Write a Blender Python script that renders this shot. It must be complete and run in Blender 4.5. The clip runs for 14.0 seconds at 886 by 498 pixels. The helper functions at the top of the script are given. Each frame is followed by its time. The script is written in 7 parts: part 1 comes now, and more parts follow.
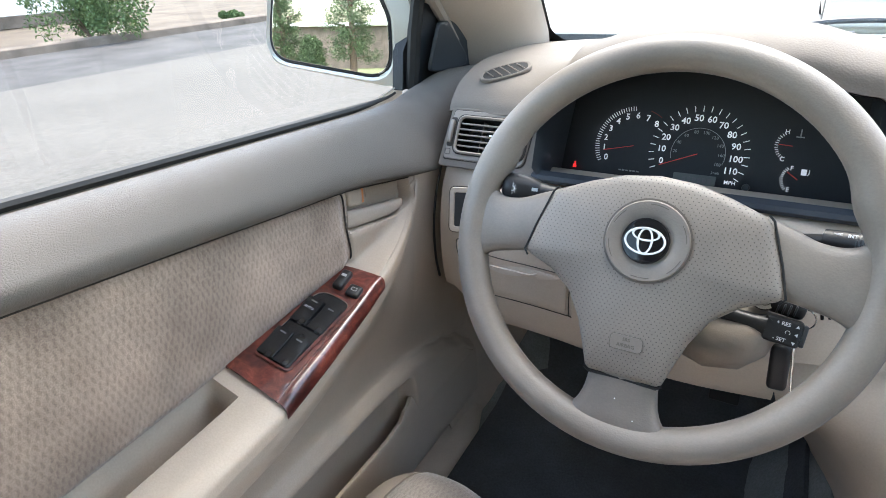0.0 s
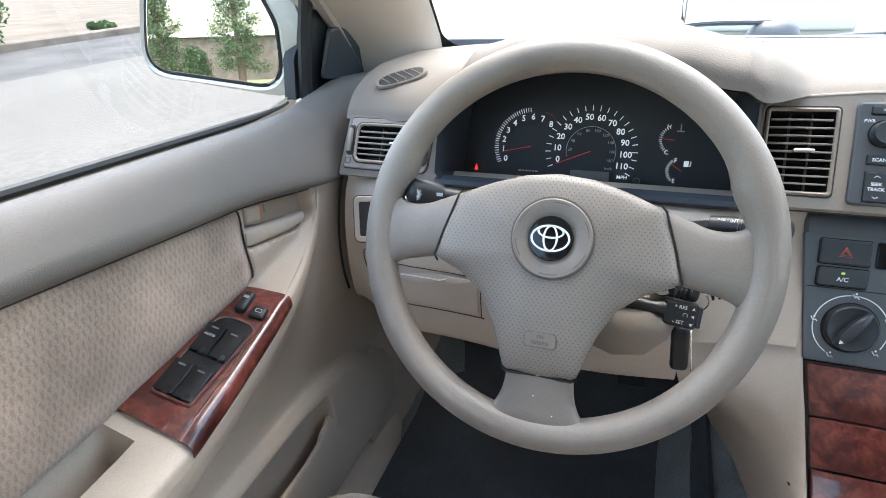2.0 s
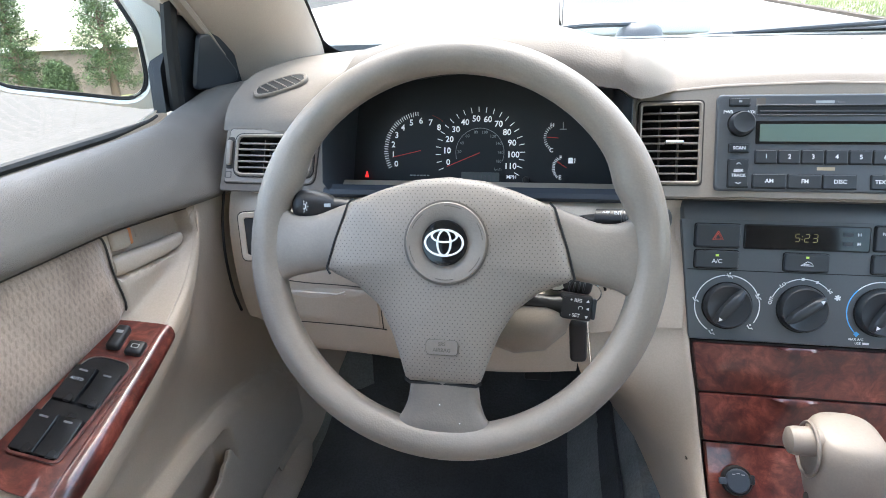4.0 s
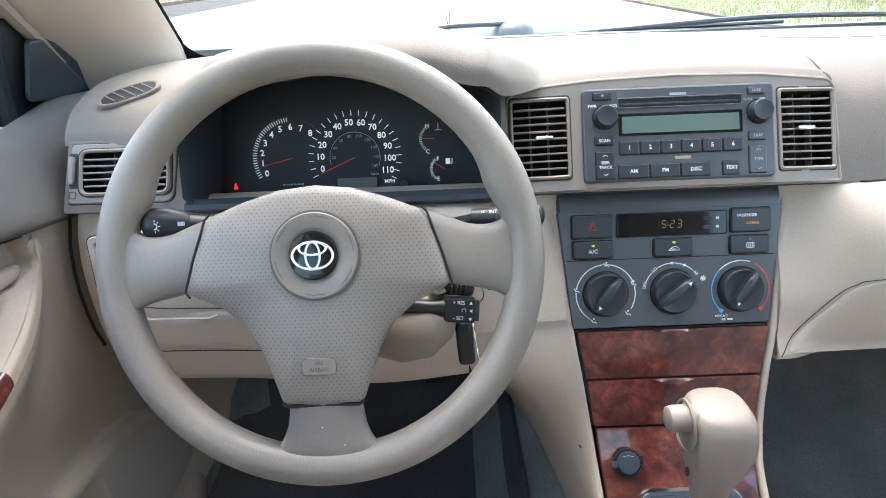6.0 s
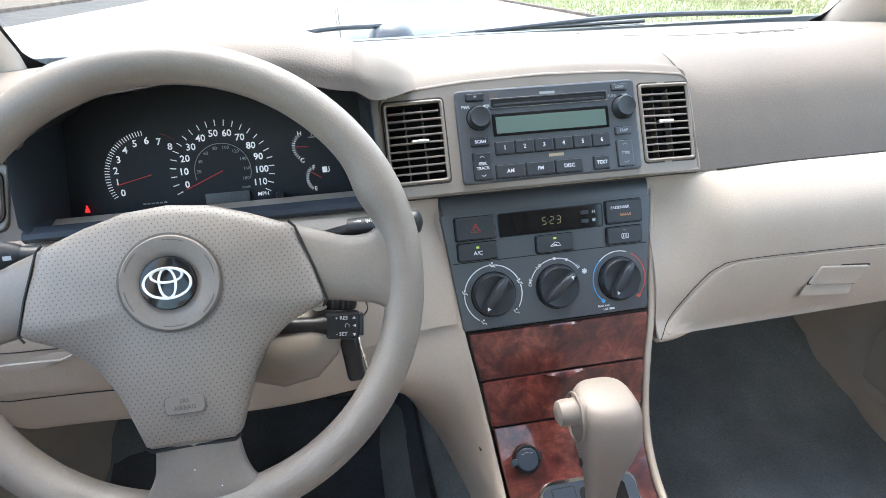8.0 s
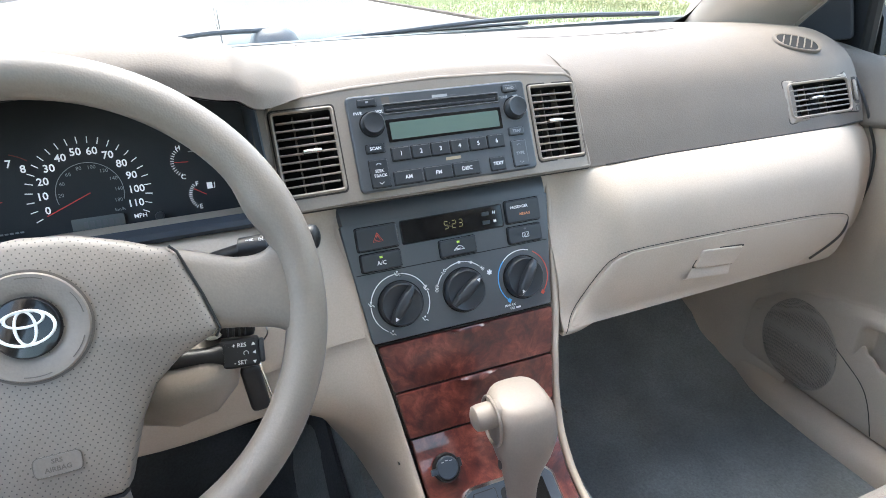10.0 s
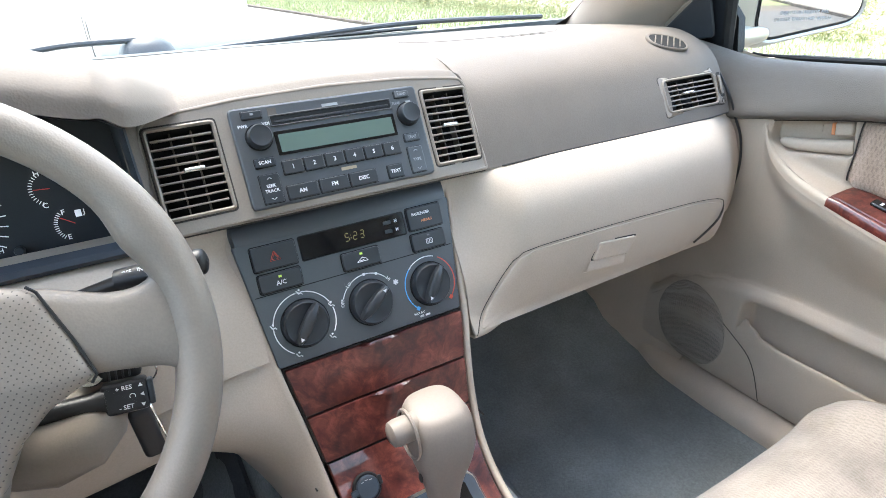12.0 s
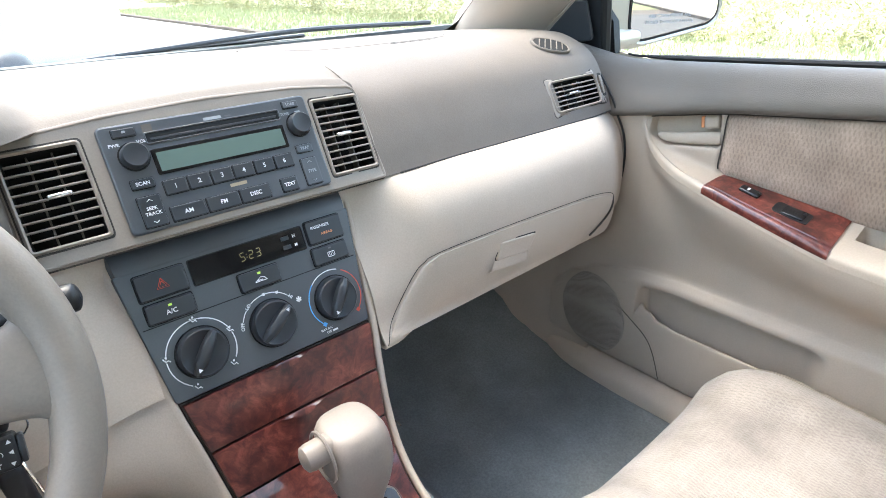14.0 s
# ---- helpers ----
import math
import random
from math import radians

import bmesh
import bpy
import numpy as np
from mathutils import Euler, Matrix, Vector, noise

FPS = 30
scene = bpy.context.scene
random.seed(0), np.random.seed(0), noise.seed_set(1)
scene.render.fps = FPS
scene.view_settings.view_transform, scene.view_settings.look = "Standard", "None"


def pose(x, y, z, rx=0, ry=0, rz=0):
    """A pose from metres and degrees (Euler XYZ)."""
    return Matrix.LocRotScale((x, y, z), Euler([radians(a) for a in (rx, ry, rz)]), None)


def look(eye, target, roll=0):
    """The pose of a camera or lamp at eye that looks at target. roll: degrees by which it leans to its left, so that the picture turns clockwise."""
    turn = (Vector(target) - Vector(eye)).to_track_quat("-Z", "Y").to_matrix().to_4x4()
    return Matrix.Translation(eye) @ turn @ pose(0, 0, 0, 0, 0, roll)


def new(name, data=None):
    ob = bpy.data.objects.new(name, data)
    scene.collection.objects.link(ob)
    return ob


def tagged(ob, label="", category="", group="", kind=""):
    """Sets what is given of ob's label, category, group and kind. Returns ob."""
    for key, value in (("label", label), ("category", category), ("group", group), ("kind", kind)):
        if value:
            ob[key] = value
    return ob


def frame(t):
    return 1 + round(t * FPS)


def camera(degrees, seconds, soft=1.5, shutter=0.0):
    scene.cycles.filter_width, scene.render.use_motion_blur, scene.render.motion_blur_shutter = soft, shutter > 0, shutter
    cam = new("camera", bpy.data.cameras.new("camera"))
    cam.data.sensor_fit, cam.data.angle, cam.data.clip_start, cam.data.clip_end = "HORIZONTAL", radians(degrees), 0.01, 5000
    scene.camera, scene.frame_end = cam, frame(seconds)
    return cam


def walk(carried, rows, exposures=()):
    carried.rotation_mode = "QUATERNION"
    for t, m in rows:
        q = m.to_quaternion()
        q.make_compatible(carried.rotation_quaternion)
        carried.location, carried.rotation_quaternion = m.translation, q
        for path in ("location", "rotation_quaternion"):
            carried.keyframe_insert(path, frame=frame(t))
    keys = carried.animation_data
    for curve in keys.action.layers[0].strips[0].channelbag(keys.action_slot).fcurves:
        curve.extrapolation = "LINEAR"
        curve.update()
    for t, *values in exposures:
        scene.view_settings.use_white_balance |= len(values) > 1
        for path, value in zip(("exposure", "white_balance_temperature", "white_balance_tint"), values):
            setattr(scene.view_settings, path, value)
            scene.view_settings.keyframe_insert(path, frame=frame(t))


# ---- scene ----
cam = camera(75.4, 14.0, 0.9)
PATH = [
    (0, (-0.2725, -0.0607, 1.0688), (-1.2094, 1.4637, 0.1753), -3.28),
    (0.5, (-0.2754, -0.0603, 1.0687), (-1.1370, 1.5080, 0.1753), -3.07),
    (1, (-0.2803, -0.0589, 1.0675), (-1.0708, 1.5476, 0.1763), -3.01),
    (1.5, (-0.2789, -0.0546, 1.0670), (-1.0033, 1.5827, 0.1758), -3.10),
    (2, (-0.2786, -0.0512, 1.0648), (-0.9281, 1.6196, 0.1779), -2.93),
    (2.5, (-0.2779, -0.0474, 1.0647), (-0.8522, 1.6501, 0.1765), -2.92),
    (3, (-0.2776, -0.0432, 1.0625), (-0.7724, 1.6810, 0.1780), -2.82),
    (5.5, (-0.2559, -0.0162, 1.0539), (-0.3477, 1.7760, 0.1709), -2.50),
    (6, (-0.2472, -0.0103, 1.0516), (-0.2593, 1.7837, 0.1678), -2.42),
    (6.5, (-0.2370, -0.0046, 1.0497), (-0.1723, 1.7872, 0.1635), -2.40),
    (7, (-0.2295, -0.0014, 1.0484), (-0.0865, 1.7867, 0.1640), -2.36),
    (7.5, (-0.2220, 0.0032, 1.0478), (-0.0011, 1.7818, 0.1603), -2.25),
    (8, (-0.2191, 0.0063, 1.0487), (0.0846, 1.7718, 0.1595), -2.08),
    (10.5, (-0.2103, 0.0260, 1.0471), (0.4876, 1.6755, 0.1570), -1.53),
    (11, (-0.2066, 0.0291, 1.0463), (0.5625, 1.6476, 0.1581), -1.58),
    (11.5, (-0.2042, 0.0310, 1.0444), (0.6333, 1.6171, 0.1597), -1.62),
    (12, (-0.2015, 0.0315, 1.0460), (0.7063, 1.5790, 0.1622), -1.57),
    (12.5, (-0.1986, 0.0320, 1.0448), (0.7754, 1.5414, 0.1655), -1.60),
    (13, (-0.1956, 0.0324, 1.0438), (0.8456, 1.5004, 0.1715), -1.65),
    (13.5, (-0.1925, 0.0337, 1.0461), (0.9111, 1.4524, 0.1689), -1.46),
    (14, (-0.1916, 0.0349, 1.0449), (0.9762, 1.4036, 0.1714), -1.50),
]
walk(cam, [(t, look(eye, target, roll)) for t, eye, target, roll in PATH], [(0.0, 3.03, 6260, 10), (3.0, 3.15, 6230, 10), (5.5, 3.20, 6230, 10), (8.0, 3.15, 6230, 10), (10.5, 3.17, 6260, 10), (14.0, 3.24, 6300, 10)])

# ---- light ----
world = bpy.data.worlds.new("sky")
scene.world = world
world.use_nodes = True
wn = world.node_tree.nodes
sky = wn.new("ShaderNodeTexSky")
sky.sky_type = "NISHITA"
sky.sun_disc = False
sky.sun_elevation, sky.sun_rotation = radians(66), radians(356)
sky.dust_density = 4.0
sky.air_density = 1.6
wn["Background"].inputs["Strength"].default_value = 0.15
world.node_tree.links.new(sky.outputs[0], wn["Background"].inputs["Color"])
sun = new("sun", bpy.data.lights.new("sun", "SUN"))
sun.data.energy, sun.data.angle, sun.data.color = 0.62, radians(26), (1.0, 0.97, 0.93)
sun.matrix_world = look((0, 0, 40), (0.070 * 8.9, -0.998 * 8.9, 20))


# ---- materials ----
def material(name, color, rough=0.5, metal=0.0, spec=0.5, coat=0.0):
    m = bpy.data.materials.new(name)
    m.use_nodes = True
    b = m.node_tree.nodes["Principled BSDF"]
    b.inputs["Base Color"].default_value = (*color, 1)
    b.inputs["Roughness"].default_value = rough
    b.inputs["Metallic"].default_value = metal
    b.inputs["Specular IOR Level"].default_value = spec
    b.inputs["Coat Weight"].default_value = coat
    b.inputs["Coat Roughness"].default_value = 0.05
    return m


def nd(m, kind, **values):
    n = m.node_tree.nodes.new(kind)
    for k, v in values.items():
        n.inputs[k.replace("_", " ")].default_value = v
    return n


def wire(m, a, b):
    m.node_tree.links.new(a, b)


def bsdf(m):
    return m.node_tree.nodes["Principled BSDF"]


def coords(m, kind="Object", scale=(1, 1, 1)):
    tc = nd(m, "ShaderNodeTexCoord")
    mp = nd(m, "ShaderNodeMapping")
    mp.inputs["Scale"].default_value = scale
    wire(m, tc.outputs[kind], mp.inputs["Vector"])
    return mp.outputs["Vector"]


def noise_of(m, vec, scale, detail=3.0, rough=0.55):
    n = nd(m, "ShaderNodeTexNoise", Scale=scale, Detail=detail, Roughness=rough)
    wire(m, vec, n.inputs["Vector"])
    return n.outputs["Fac"]


def ramp(m, fac, stops):
    r = nd(m, "ShaderNodeValToRGB")
    while len(r.color_ramp.elements) < len(stops):
        r.color_ramp.elements.new(0.5)
    for e, (p, c) in zip(r.color_ramp.elements, stops):
        e.position, e.color = p, (*c, 1)
    wire(m, fac, r.inputs["Fac"])
    return r.outputs["Color"]


def bump(m, height, strength, distance=0.001, chain=None):
    b = nd(m, "ShaderNodeBump", Strength=strength, Distance=distance)
    wire(m, height, b.inputs["Height"])
    if chain is not None:
        wire(m, chain, b.inputs["Normal"])
    wire(m, b.outputs["Normal"], bsdf(m).inputs["Normal"])
    return b.outputs["Normal"]


def shade(c, k):
    return tuple(min(1.0, v * k) for v in c)


def vinyl(name, color, rough=0.5, grain=420.0, relief=0.25, spec=0.4, soil=0.90):
    """Grained moulded plastic or vinyl with faint soiling."""
    m = material(name, color, rough, spec=spec)
    v = coords(m)
    big = noise_of(m, v, 7.0, 4.0, 0.6)
    mott = nd(m, "ShaderNodeMix")
    mott.data_type, mott.blend_type = "RGBA", "MULTIPLY"
    mott.inputs[0].default_value = 1.0
    wire(m, ramp(m, big, [(0.25, shade(color, soil)), (0.55, color), (0.8, shade(color, 1.05))]), mott.inputs[6])
    wire(m, ramp(m, noise_of(m, v, grain * 0.75, 2.0, 0.6), [(0.30, (0.95, 0.95, 0.95)), (0.52, (1, 1, 1)), (0.72, (1.04, 1.04, 1.04))]), mott.inputs[7])
    wire(m, mott.outputs[2], bsdf(m).inputs["Base Color"])
    vo = nd(m, "ShaderNodeTexVoronoi", Scale=grain)
    wire(m, v, vo.inputs["Vector"])
    chain = bump(m, vo.outputs["Distance"], relief * 0.8, 0.0005)
    fine = noise_of(m, v, 60.0, 3.0)
    bump(m, fine, relief * 0.2, 0.0008, chain)
    mr = nd(m, "ShaderNodeMapRange")
    mr.inputs["To Min"].default_value, mr.inputs["To Max"].default_value = rough - 0.07, rough + 0.09
    wire(m, noise_of(m, v, 24.0, 3.0), mr.inputs["Value"])
    wire(m, mr.outputs["Result"], bsdf(m).inputs["Roughness"])
    return m


def leather(name, color, rough, cells):
    """Moulded vinyl with a creased leather grain of uneven cells."""
    m = vinyl(name, color, rough, 900, 0.12, 0.25)
    v = coords(m)
    warp = nd(m, "ShaderNodeTexNoise", Scale=90.0, Detail=2.0)
    wire(m, v, warp.inputs["Vector"])
    off = nd(m, "ShaderNodeVectorMath")
    off.operation = "MULTIPLY_ADD"
    off.inputs[1].default_value = (0.008, 0.008, 0.008)
    wire(m, warp.outputs["Color"], off.inputs[0])
    wire(m, v, off.inputs[2])
    cell = nd(m, "ShaderNodeTexVoronoi", Scale=cells)
    cell.feature = "DISTANCE_TO_EDGE"
    wire(m, off.outputs[0], cell.inputs["Vector"])
    crease = nd(m, "ShaderNodeMapRange")
    crease.interpolation_type = "SMOOTHSTEP"
    crease.inputs["From Max"].default_value = 0.22
    wire(m, cell.outputs["Distance"], crease.inputs["Value"])
    old = bsdf(m).inputs["Normal"].links[0].from_socket
    bump(m, crease.outputs["Result"], 0.45, 0.0006, old)
    return m


TAUPE = (0.186, 0.157, 0.131)
BEIGE = (0.475, 0.398, 0.318)
taupe = vinyl("taupe_vinyl", TAUPE, 0.62, 520, 0.35, 0.22)
door_vinyl = leather("grained_door_vinyl", (0.146, 0.129, 0.110), 0.50, 500.0)
beige = vinyl("beige_plastic", BEIGE, 0.5, 650, 0.2)
trim_taupe = vinyl("taupe_trim_plastic", (0.275, 0.232, 0.192), 0.45, 700, 0.15)
# Paler than the pillars, so the unseen roof bounces light into the cabin.
roof_cloth = vinyl("bounce_roof_cloth", (0.70, 0.65, 0.58), 0.9, 900, 0.3, 0.15)
liner = vinyl("cream_pillar_plastic", (0.50, 0.435, 0.37), 0.6, 700, 0.25)
wheel_skin = vinyl("worn_wheel_urethane", (0.228, 0.196, 0.166), 0.42, 600, 0.22, 0.5, 0.70)
shifter_skin = vinyl("shifter_urethane", (0.225, 0.187, 0.157), 0.52, 600, 0.12, 0.5)
sail_black = vinyl("sail_panel_black", (0.030, 0.034, 0.040), 0.42, 900, 0.15)
panel_dark = vinyl("charcoal_panel", (0.066, 0.072, 0.079), 0.32, 900, 0.10, 0.75)
button_dark = vinyl("charcoal_button", (0.027, 0.030, 0.034), 0.38, 900, 0.1, 0.6)
gloss_switch = vinyl("satin_switch_black", (0.009, 0.0095, 0.011), 0.24, 700, 0.06, 0.6)
black = vinyl("black_plastic", (0.018, 0.018, 0.019), 0.4, 700, 0.15)
dial_black = vinyl("dial_face_black", (0.020, 0.023, 0.028), 0.55, 900, 0.1, 0.4)
soft_black = vinyl("binnacle_black", (0.026, 0.033, 0.043), 0.6, 700, 0.2, 0.6)
slat_taupe = vinyl("dark_taupe_slats", (0.125, 0.106, 0.088), 0.45, 700, 0.1)
rubber = material("black_rubber", (0.010, 0.010, 0.010), 0.6)
# Near-black colour takes the place of shade in ducts, slots and gaps.
dark_void = material("depth_shade_black", (0.006, 0.006, 0.006), 0.8)
grey_fixture = vinyl("slate_grey_plastic", (0.045, 0.056, 0.072), 0.4, 700, 0.1)
chrome = material("chrome", (0.75, 0.75, 0.75), 0.14, 1.0)
white_ink = material("white_ink", (0.80, 0.80, 0.80), 0.6)
grey_ink = material("grey_ink", (0.33, 0.34, 0.35), 0.6)
dim_ink = material("dim_grey_ink", (0.12, 0.12, 0.125), 0.6)
red_ink = material("red_ink", (0.65, 0.10, 0.06), 0.6)
blue_ink = material("blue_ink", (0.10, 0.42, 0.80), 0.6)
amber_ink = material("amber_ink", (0.70, 0.28, 0.12), 0.6)
# Dark tone puts relief shade into embossed marks on wheel and dash.
emboss = vinyl("embossed_edge", (0.115, 0.098, 0.083), 0.5, 700, 0.1)
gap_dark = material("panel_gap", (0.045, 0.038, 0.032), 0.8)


def glow(name, color, strength):
    m = material(name, color, 0.5)
    bsdf(m).inputs["Emission Color"].default_value = (*color, 1)
    bsdf(m).inputs["Emission Strength"].default_value = strength
    return m


clock_glow = glow("amber_segments", (0.32, 0.27, 0.10), 0.012)
red_glow = glow("red_warning_light", (0.9, 0.03, 0.03), 0.15)
green_glow = glow("green_indicator", (0.45, 0.65, 0.10), 0.08)
needle_red = glow("red_needle", (0.62, 0.04, 0.035), 0.02)
# Dial print is given a faint glow, to stay white in the shaded cluster.
dial_white = glow("faint_glow_dial_white", (0.86, 0.88, 0.90), 0.05)
lcd = material("green_lcd", (0.105, 0.150, 0.130), 0.12, spec=0.5)
lcd_grey = material("grey_lcd", (0.14, 0.15, 0.15), 0.2)
gloss_black = material("glossy_black_lens", (0.008, 0.008, 0.009), 0.07, spec=0.5)


def burl(name):
    m = material(name, (0.2, 0.05, 0.02), 0.32, spec=0.5, coat=1.0)
    v = coords(m)
    w = noise_of(m, v, 14.0, 5.0, 0.62)
    mixv = nd(m, "ShaderNodeVectorMath")
    mixv.operation = "MULTIPLY_ADD"
    mixv.inputs[1].default_value = (1, 1, 1)
    cn = nd(m, "ShaderNodeTexNoise", Scale=18.0, Detail=3.0)
    wire(m, v, cn.inputs["Vector"])
    sc = nd(m, "ShaderNodeVectorMath")
    sc.operation = "SCALE"
    sc.inputs["Scale"].default_value = 0.08
    wire(m, cn.outputs["Color"], sc.inputs[0])
    wire(m, v, mixv.inputs[0])
    wire(m, sc.outputs[0], mixv.inputs[2])
    f = noise_of(m, mixv.outputs[0], 40.0, 6.0, 0.7)
    col = ramp(m, f, [(0.30, (0.040, 0.009, 0.007)), (0.43, (0.092, 0.018, 0.014)), (0.53, (0.155, 0.035, 0.024)), (0.60, (0.22, 0.056, 0.038)), (0.70, (0.33, 0.100, 0.065))])
    dark = ramp(m, w, [(0.36, (0.32, 0.26, 0.25)), (0.56, (1, 1, 1))])
    mx = nd(m, "ShaderNodeMix")
    mx.data_type, mx.blend_type = "RGBA", "MULTIPLY"
    mx.inputs[0].default_value = 0.9
    wire(m, col, mx.inputs[6])
    wire(m, dark, mx.inputs[7])
    wire(m, mx.outputs[2], bsdf(m).inputs["Base Color"])
    return m


wood = burl("glossy_burl_wood")


def cloth(name, light, dark, cell=(0.0085, 0.0045), swap=False):
    """Velour woven with small staggered upright dashes."""
    m = material(name, light, 0.95, spec=0.15)
    bsdf(m).inputs["Sheen Weight"].default_value = 0.35
    bsdf(m).inputs["Sheen Roughness"].default_value = 0.5
    uv = nd(m, "ShaderNodeUVMap")
    wob = nd(m, "ShaderNodeVectorMath")
    wob.operation = "MULTIPLY_ADD"
    jit = nd(m, "ShaderNodeTexNoise", Scale=150.0, Detail=2.0)
    wire(m, uv.outputs[0], jit.inputs["Vector"])
    wire(m, jit.outputs["Color"], wob.inputs[0])
    wob.inputs[1].default_value = (0.0085, 0.0048, 0.0)
    wire(m, uv.outputs[0], wob.inputs[2])
    sep = nd(m, "ShaderNodeSeparateXYZ")
    wire(m, wob.outputs[0], sep.inputs[0])

    def calc(op, a, k):
        n = nd(m, "ShaderNodeMath")
        n.operation = op
        wire(m, a, n.inputs[0])
        if isinstance(k, float):
            n.inputs[1].default_value = k
        else:
            wire(m, k, n.inputs[1])
        return n.outputs[0]

    def edge(a, lo, hi):
        off = calc("ABSOLUTE", calc("SUBTRACT", calc("FRACT", a, 0.0), 0.5), 0.0)
        r = nd(m, "ShaderNodeMapRange")
        r.interpolation_type = "SMOOTHSTEP"
        r.inputs["From Min"].default_value, r.inputs["From Max"].default_value = hi, lo
        wire(m, off, r.inputs["Value"])
        return r.outputs["Result"]

    tall = calc("DIVIDE", sep.outputs[0], cell[0])
    shift = calc("MULTIPLY", calc("FLOOR", tall, 0.0), 0.5)
    across = calc("ADD", calc("DIVIDE", sep.outputs[1], cell[1]), shift)
    dash = calc("MULTIPLY", edge(tall, 0.30, 0.50), edge(across, 0.06, 0.30))
    br = nd(m, "ShaderNodeMix")
    br.data_type = "RGBA"
    wire(m, dash, br.inputs[0])
    br.inputs[6].default_value, br.inputs[7].default_value = (*light, 1), (*dark, 1)
    v = coords(m)
    pile = noise_of(m, v, 9.0, 4.0)
    nap = ramp(m, pile, [(0.34, (0.66, 0.66, 0.66)), (0.50, (0.92, 0.92, 0.92)), (0.64, (1.14, 1.14, 1.14))])
    fibre = ramp(m, noise_of(m, v, 900.0, 2.0), [(0.3, (0.72, 0.72, 0.72)), (0.7, (1.08, 1.08, 1.08))])
    a = nd(m, "ShaderNodeMix")
    a.data_type, a.blend_type = "RGBA", "MULTIPLY"
    a.inputs[0].default_value = 1.0
    wire(m, br.outputs[2], a.inputs[6])
    wire(m, nap, a.inputs[7])
    b = nd(m, "ShaderNodeMix")
    b.data_type, b.blend_type = "RGBA", "MULTIPLY"
    b.inputs[0].default_value = 1.0
    wire(m, a.outputs[2], b.inputs[6])
    wire(m, fibre, b.inputs[7])
    wire(m, b.outputs[2], bsdf(m).inputs["Base Color"])
    ch = bump(m, dash, -0.5, 0.0012)
    bump(m, noise_of(m, v, 900.0, 2.0), 0.5, 0.0008, ch)
    return m


door_cloth = cloth("door_velour", (0.480, 0.366, 0.288), (0.378, 0.286, 0.222), (0.0088, 0.0058))
seat_cloth = cloth("seat_velour", (0.305, 0.266, 0.236), (0.252, 0.218, 0.192), (0.0085, 0.0050))
seat_side = vinyl("plain_seat_cloth", (0.300, 0.260, 0.226), 0.9, 1500, 0.5, 0.15)


def carpet_of(name, color):
    m = material(name, color, 1.0, spec=0.1)
    v = coords(m)
    f = noise_of(m, v, 260.0, 3.0, 0.7)
    g = noise_of(m, v, 5.0, 4.0)
    mx = nd(m, "ShaderNodeMix")
    mx.data_type, mx.blend_type = "RGBA", "MULTIPLY"
    mx.inputs[0].default_value = 1.0
    wire(m, ramp(m, f, [(0.3, shade(color, 0.80)), (0.7, shade(color, 1.15))]), mx.inputs[6])
    wire(m, ramp(m, g, [(0.3, (0.62, 0.62, 0.62)), (0.66, (1.1, 1.1, 1.1))]), mx.inputs[7])
    wire(m, mx.outputs[2], bsdf(m).inputs["Base Color"])
    bump(m, f, 0.5, 0.003)
    return m


carpet = carpet_of("slate_carpet", (0.218, 0.234, 0.232))
mat_rubber = carpet_of("dark_floor_mat", (0.085, 0.090, 0.095))


def perforated(name, color):
    """Airbag cover skin with rows of small pin holes."""
    m = vinyl(name, color, 0.42, 700, 0.12, 0.5, 0.78)
    v = coords(m, "Object", (1 / 0.0043, 1 / 0.0056, 0.0))
    near = []
    for ox, oy in ((0.0, 0.0), (0.5, 0.5)):
        sh = nd(m, "ShaderNodeVectorMath")
        sh.inputs[1].default_value = (ox, oy, 0)
        wire(m, v, sh.inputs[0])
        fr = nd(m, "ShaderNodeVectorMath")
        fr.operation = "FRACTION"
        wire(m, sh.outputs[0], fr.inputs[0])
        sb_ = nd(m, "ShaderNodeVectorMath")
        sb_.operation = "SUBTRACT"
        sb_.inputs[1].default_value = (0.5, 0.5, 0)
        wire(m, fr.outputs[0], sb_.inputs[0])
        ml = nd(m, "ShaderNodeVectorMath")
        ml.operation = "MULTIPLY"
        ml.inputs[1].default_value = (4.3, 5.6, 0)
        wire(m, sb_.outputs[0], ml.inputs[0])
        ln = nd(m, "ShaderNodeVectorMath")
        ln.operation = "LENGTH"
        wire(m, ml.outputs[0], ln.inputs[0])
        near.append(ln.outputs["Value"])
    mn = nd(m, "ShaderNodeMath")
    mn.operation = "MINIMUM"
    wire(m, near[0], mn.inputs[0])
    wire(m, near[1], mn.inputs[1])
    hole = ramp(m, mn.outputs[0], [(0.34, (0.30, 0.30, 0.30)), (0.58, (1, 1, 1))])
    mx = nd(m, "ShaderNodeMix")
    mx.data_type, mx.blend_type = "RGBA", "MULTIPLY"
    mx.inputs[0].default_value = 1.0
    old = bsdf(m).inputs["Base Color"].links[0].from_socket
    wire(m, old, mx.inputs[6])
    wire(m, hole, mx.inputs[7])
    wire(m, mx.outputs[2], bsdf(m).inputs["Base Color"])
    return m


pad_skin = perforated("perforated_airbag_skin", (0.232, 0.201, 0.171))


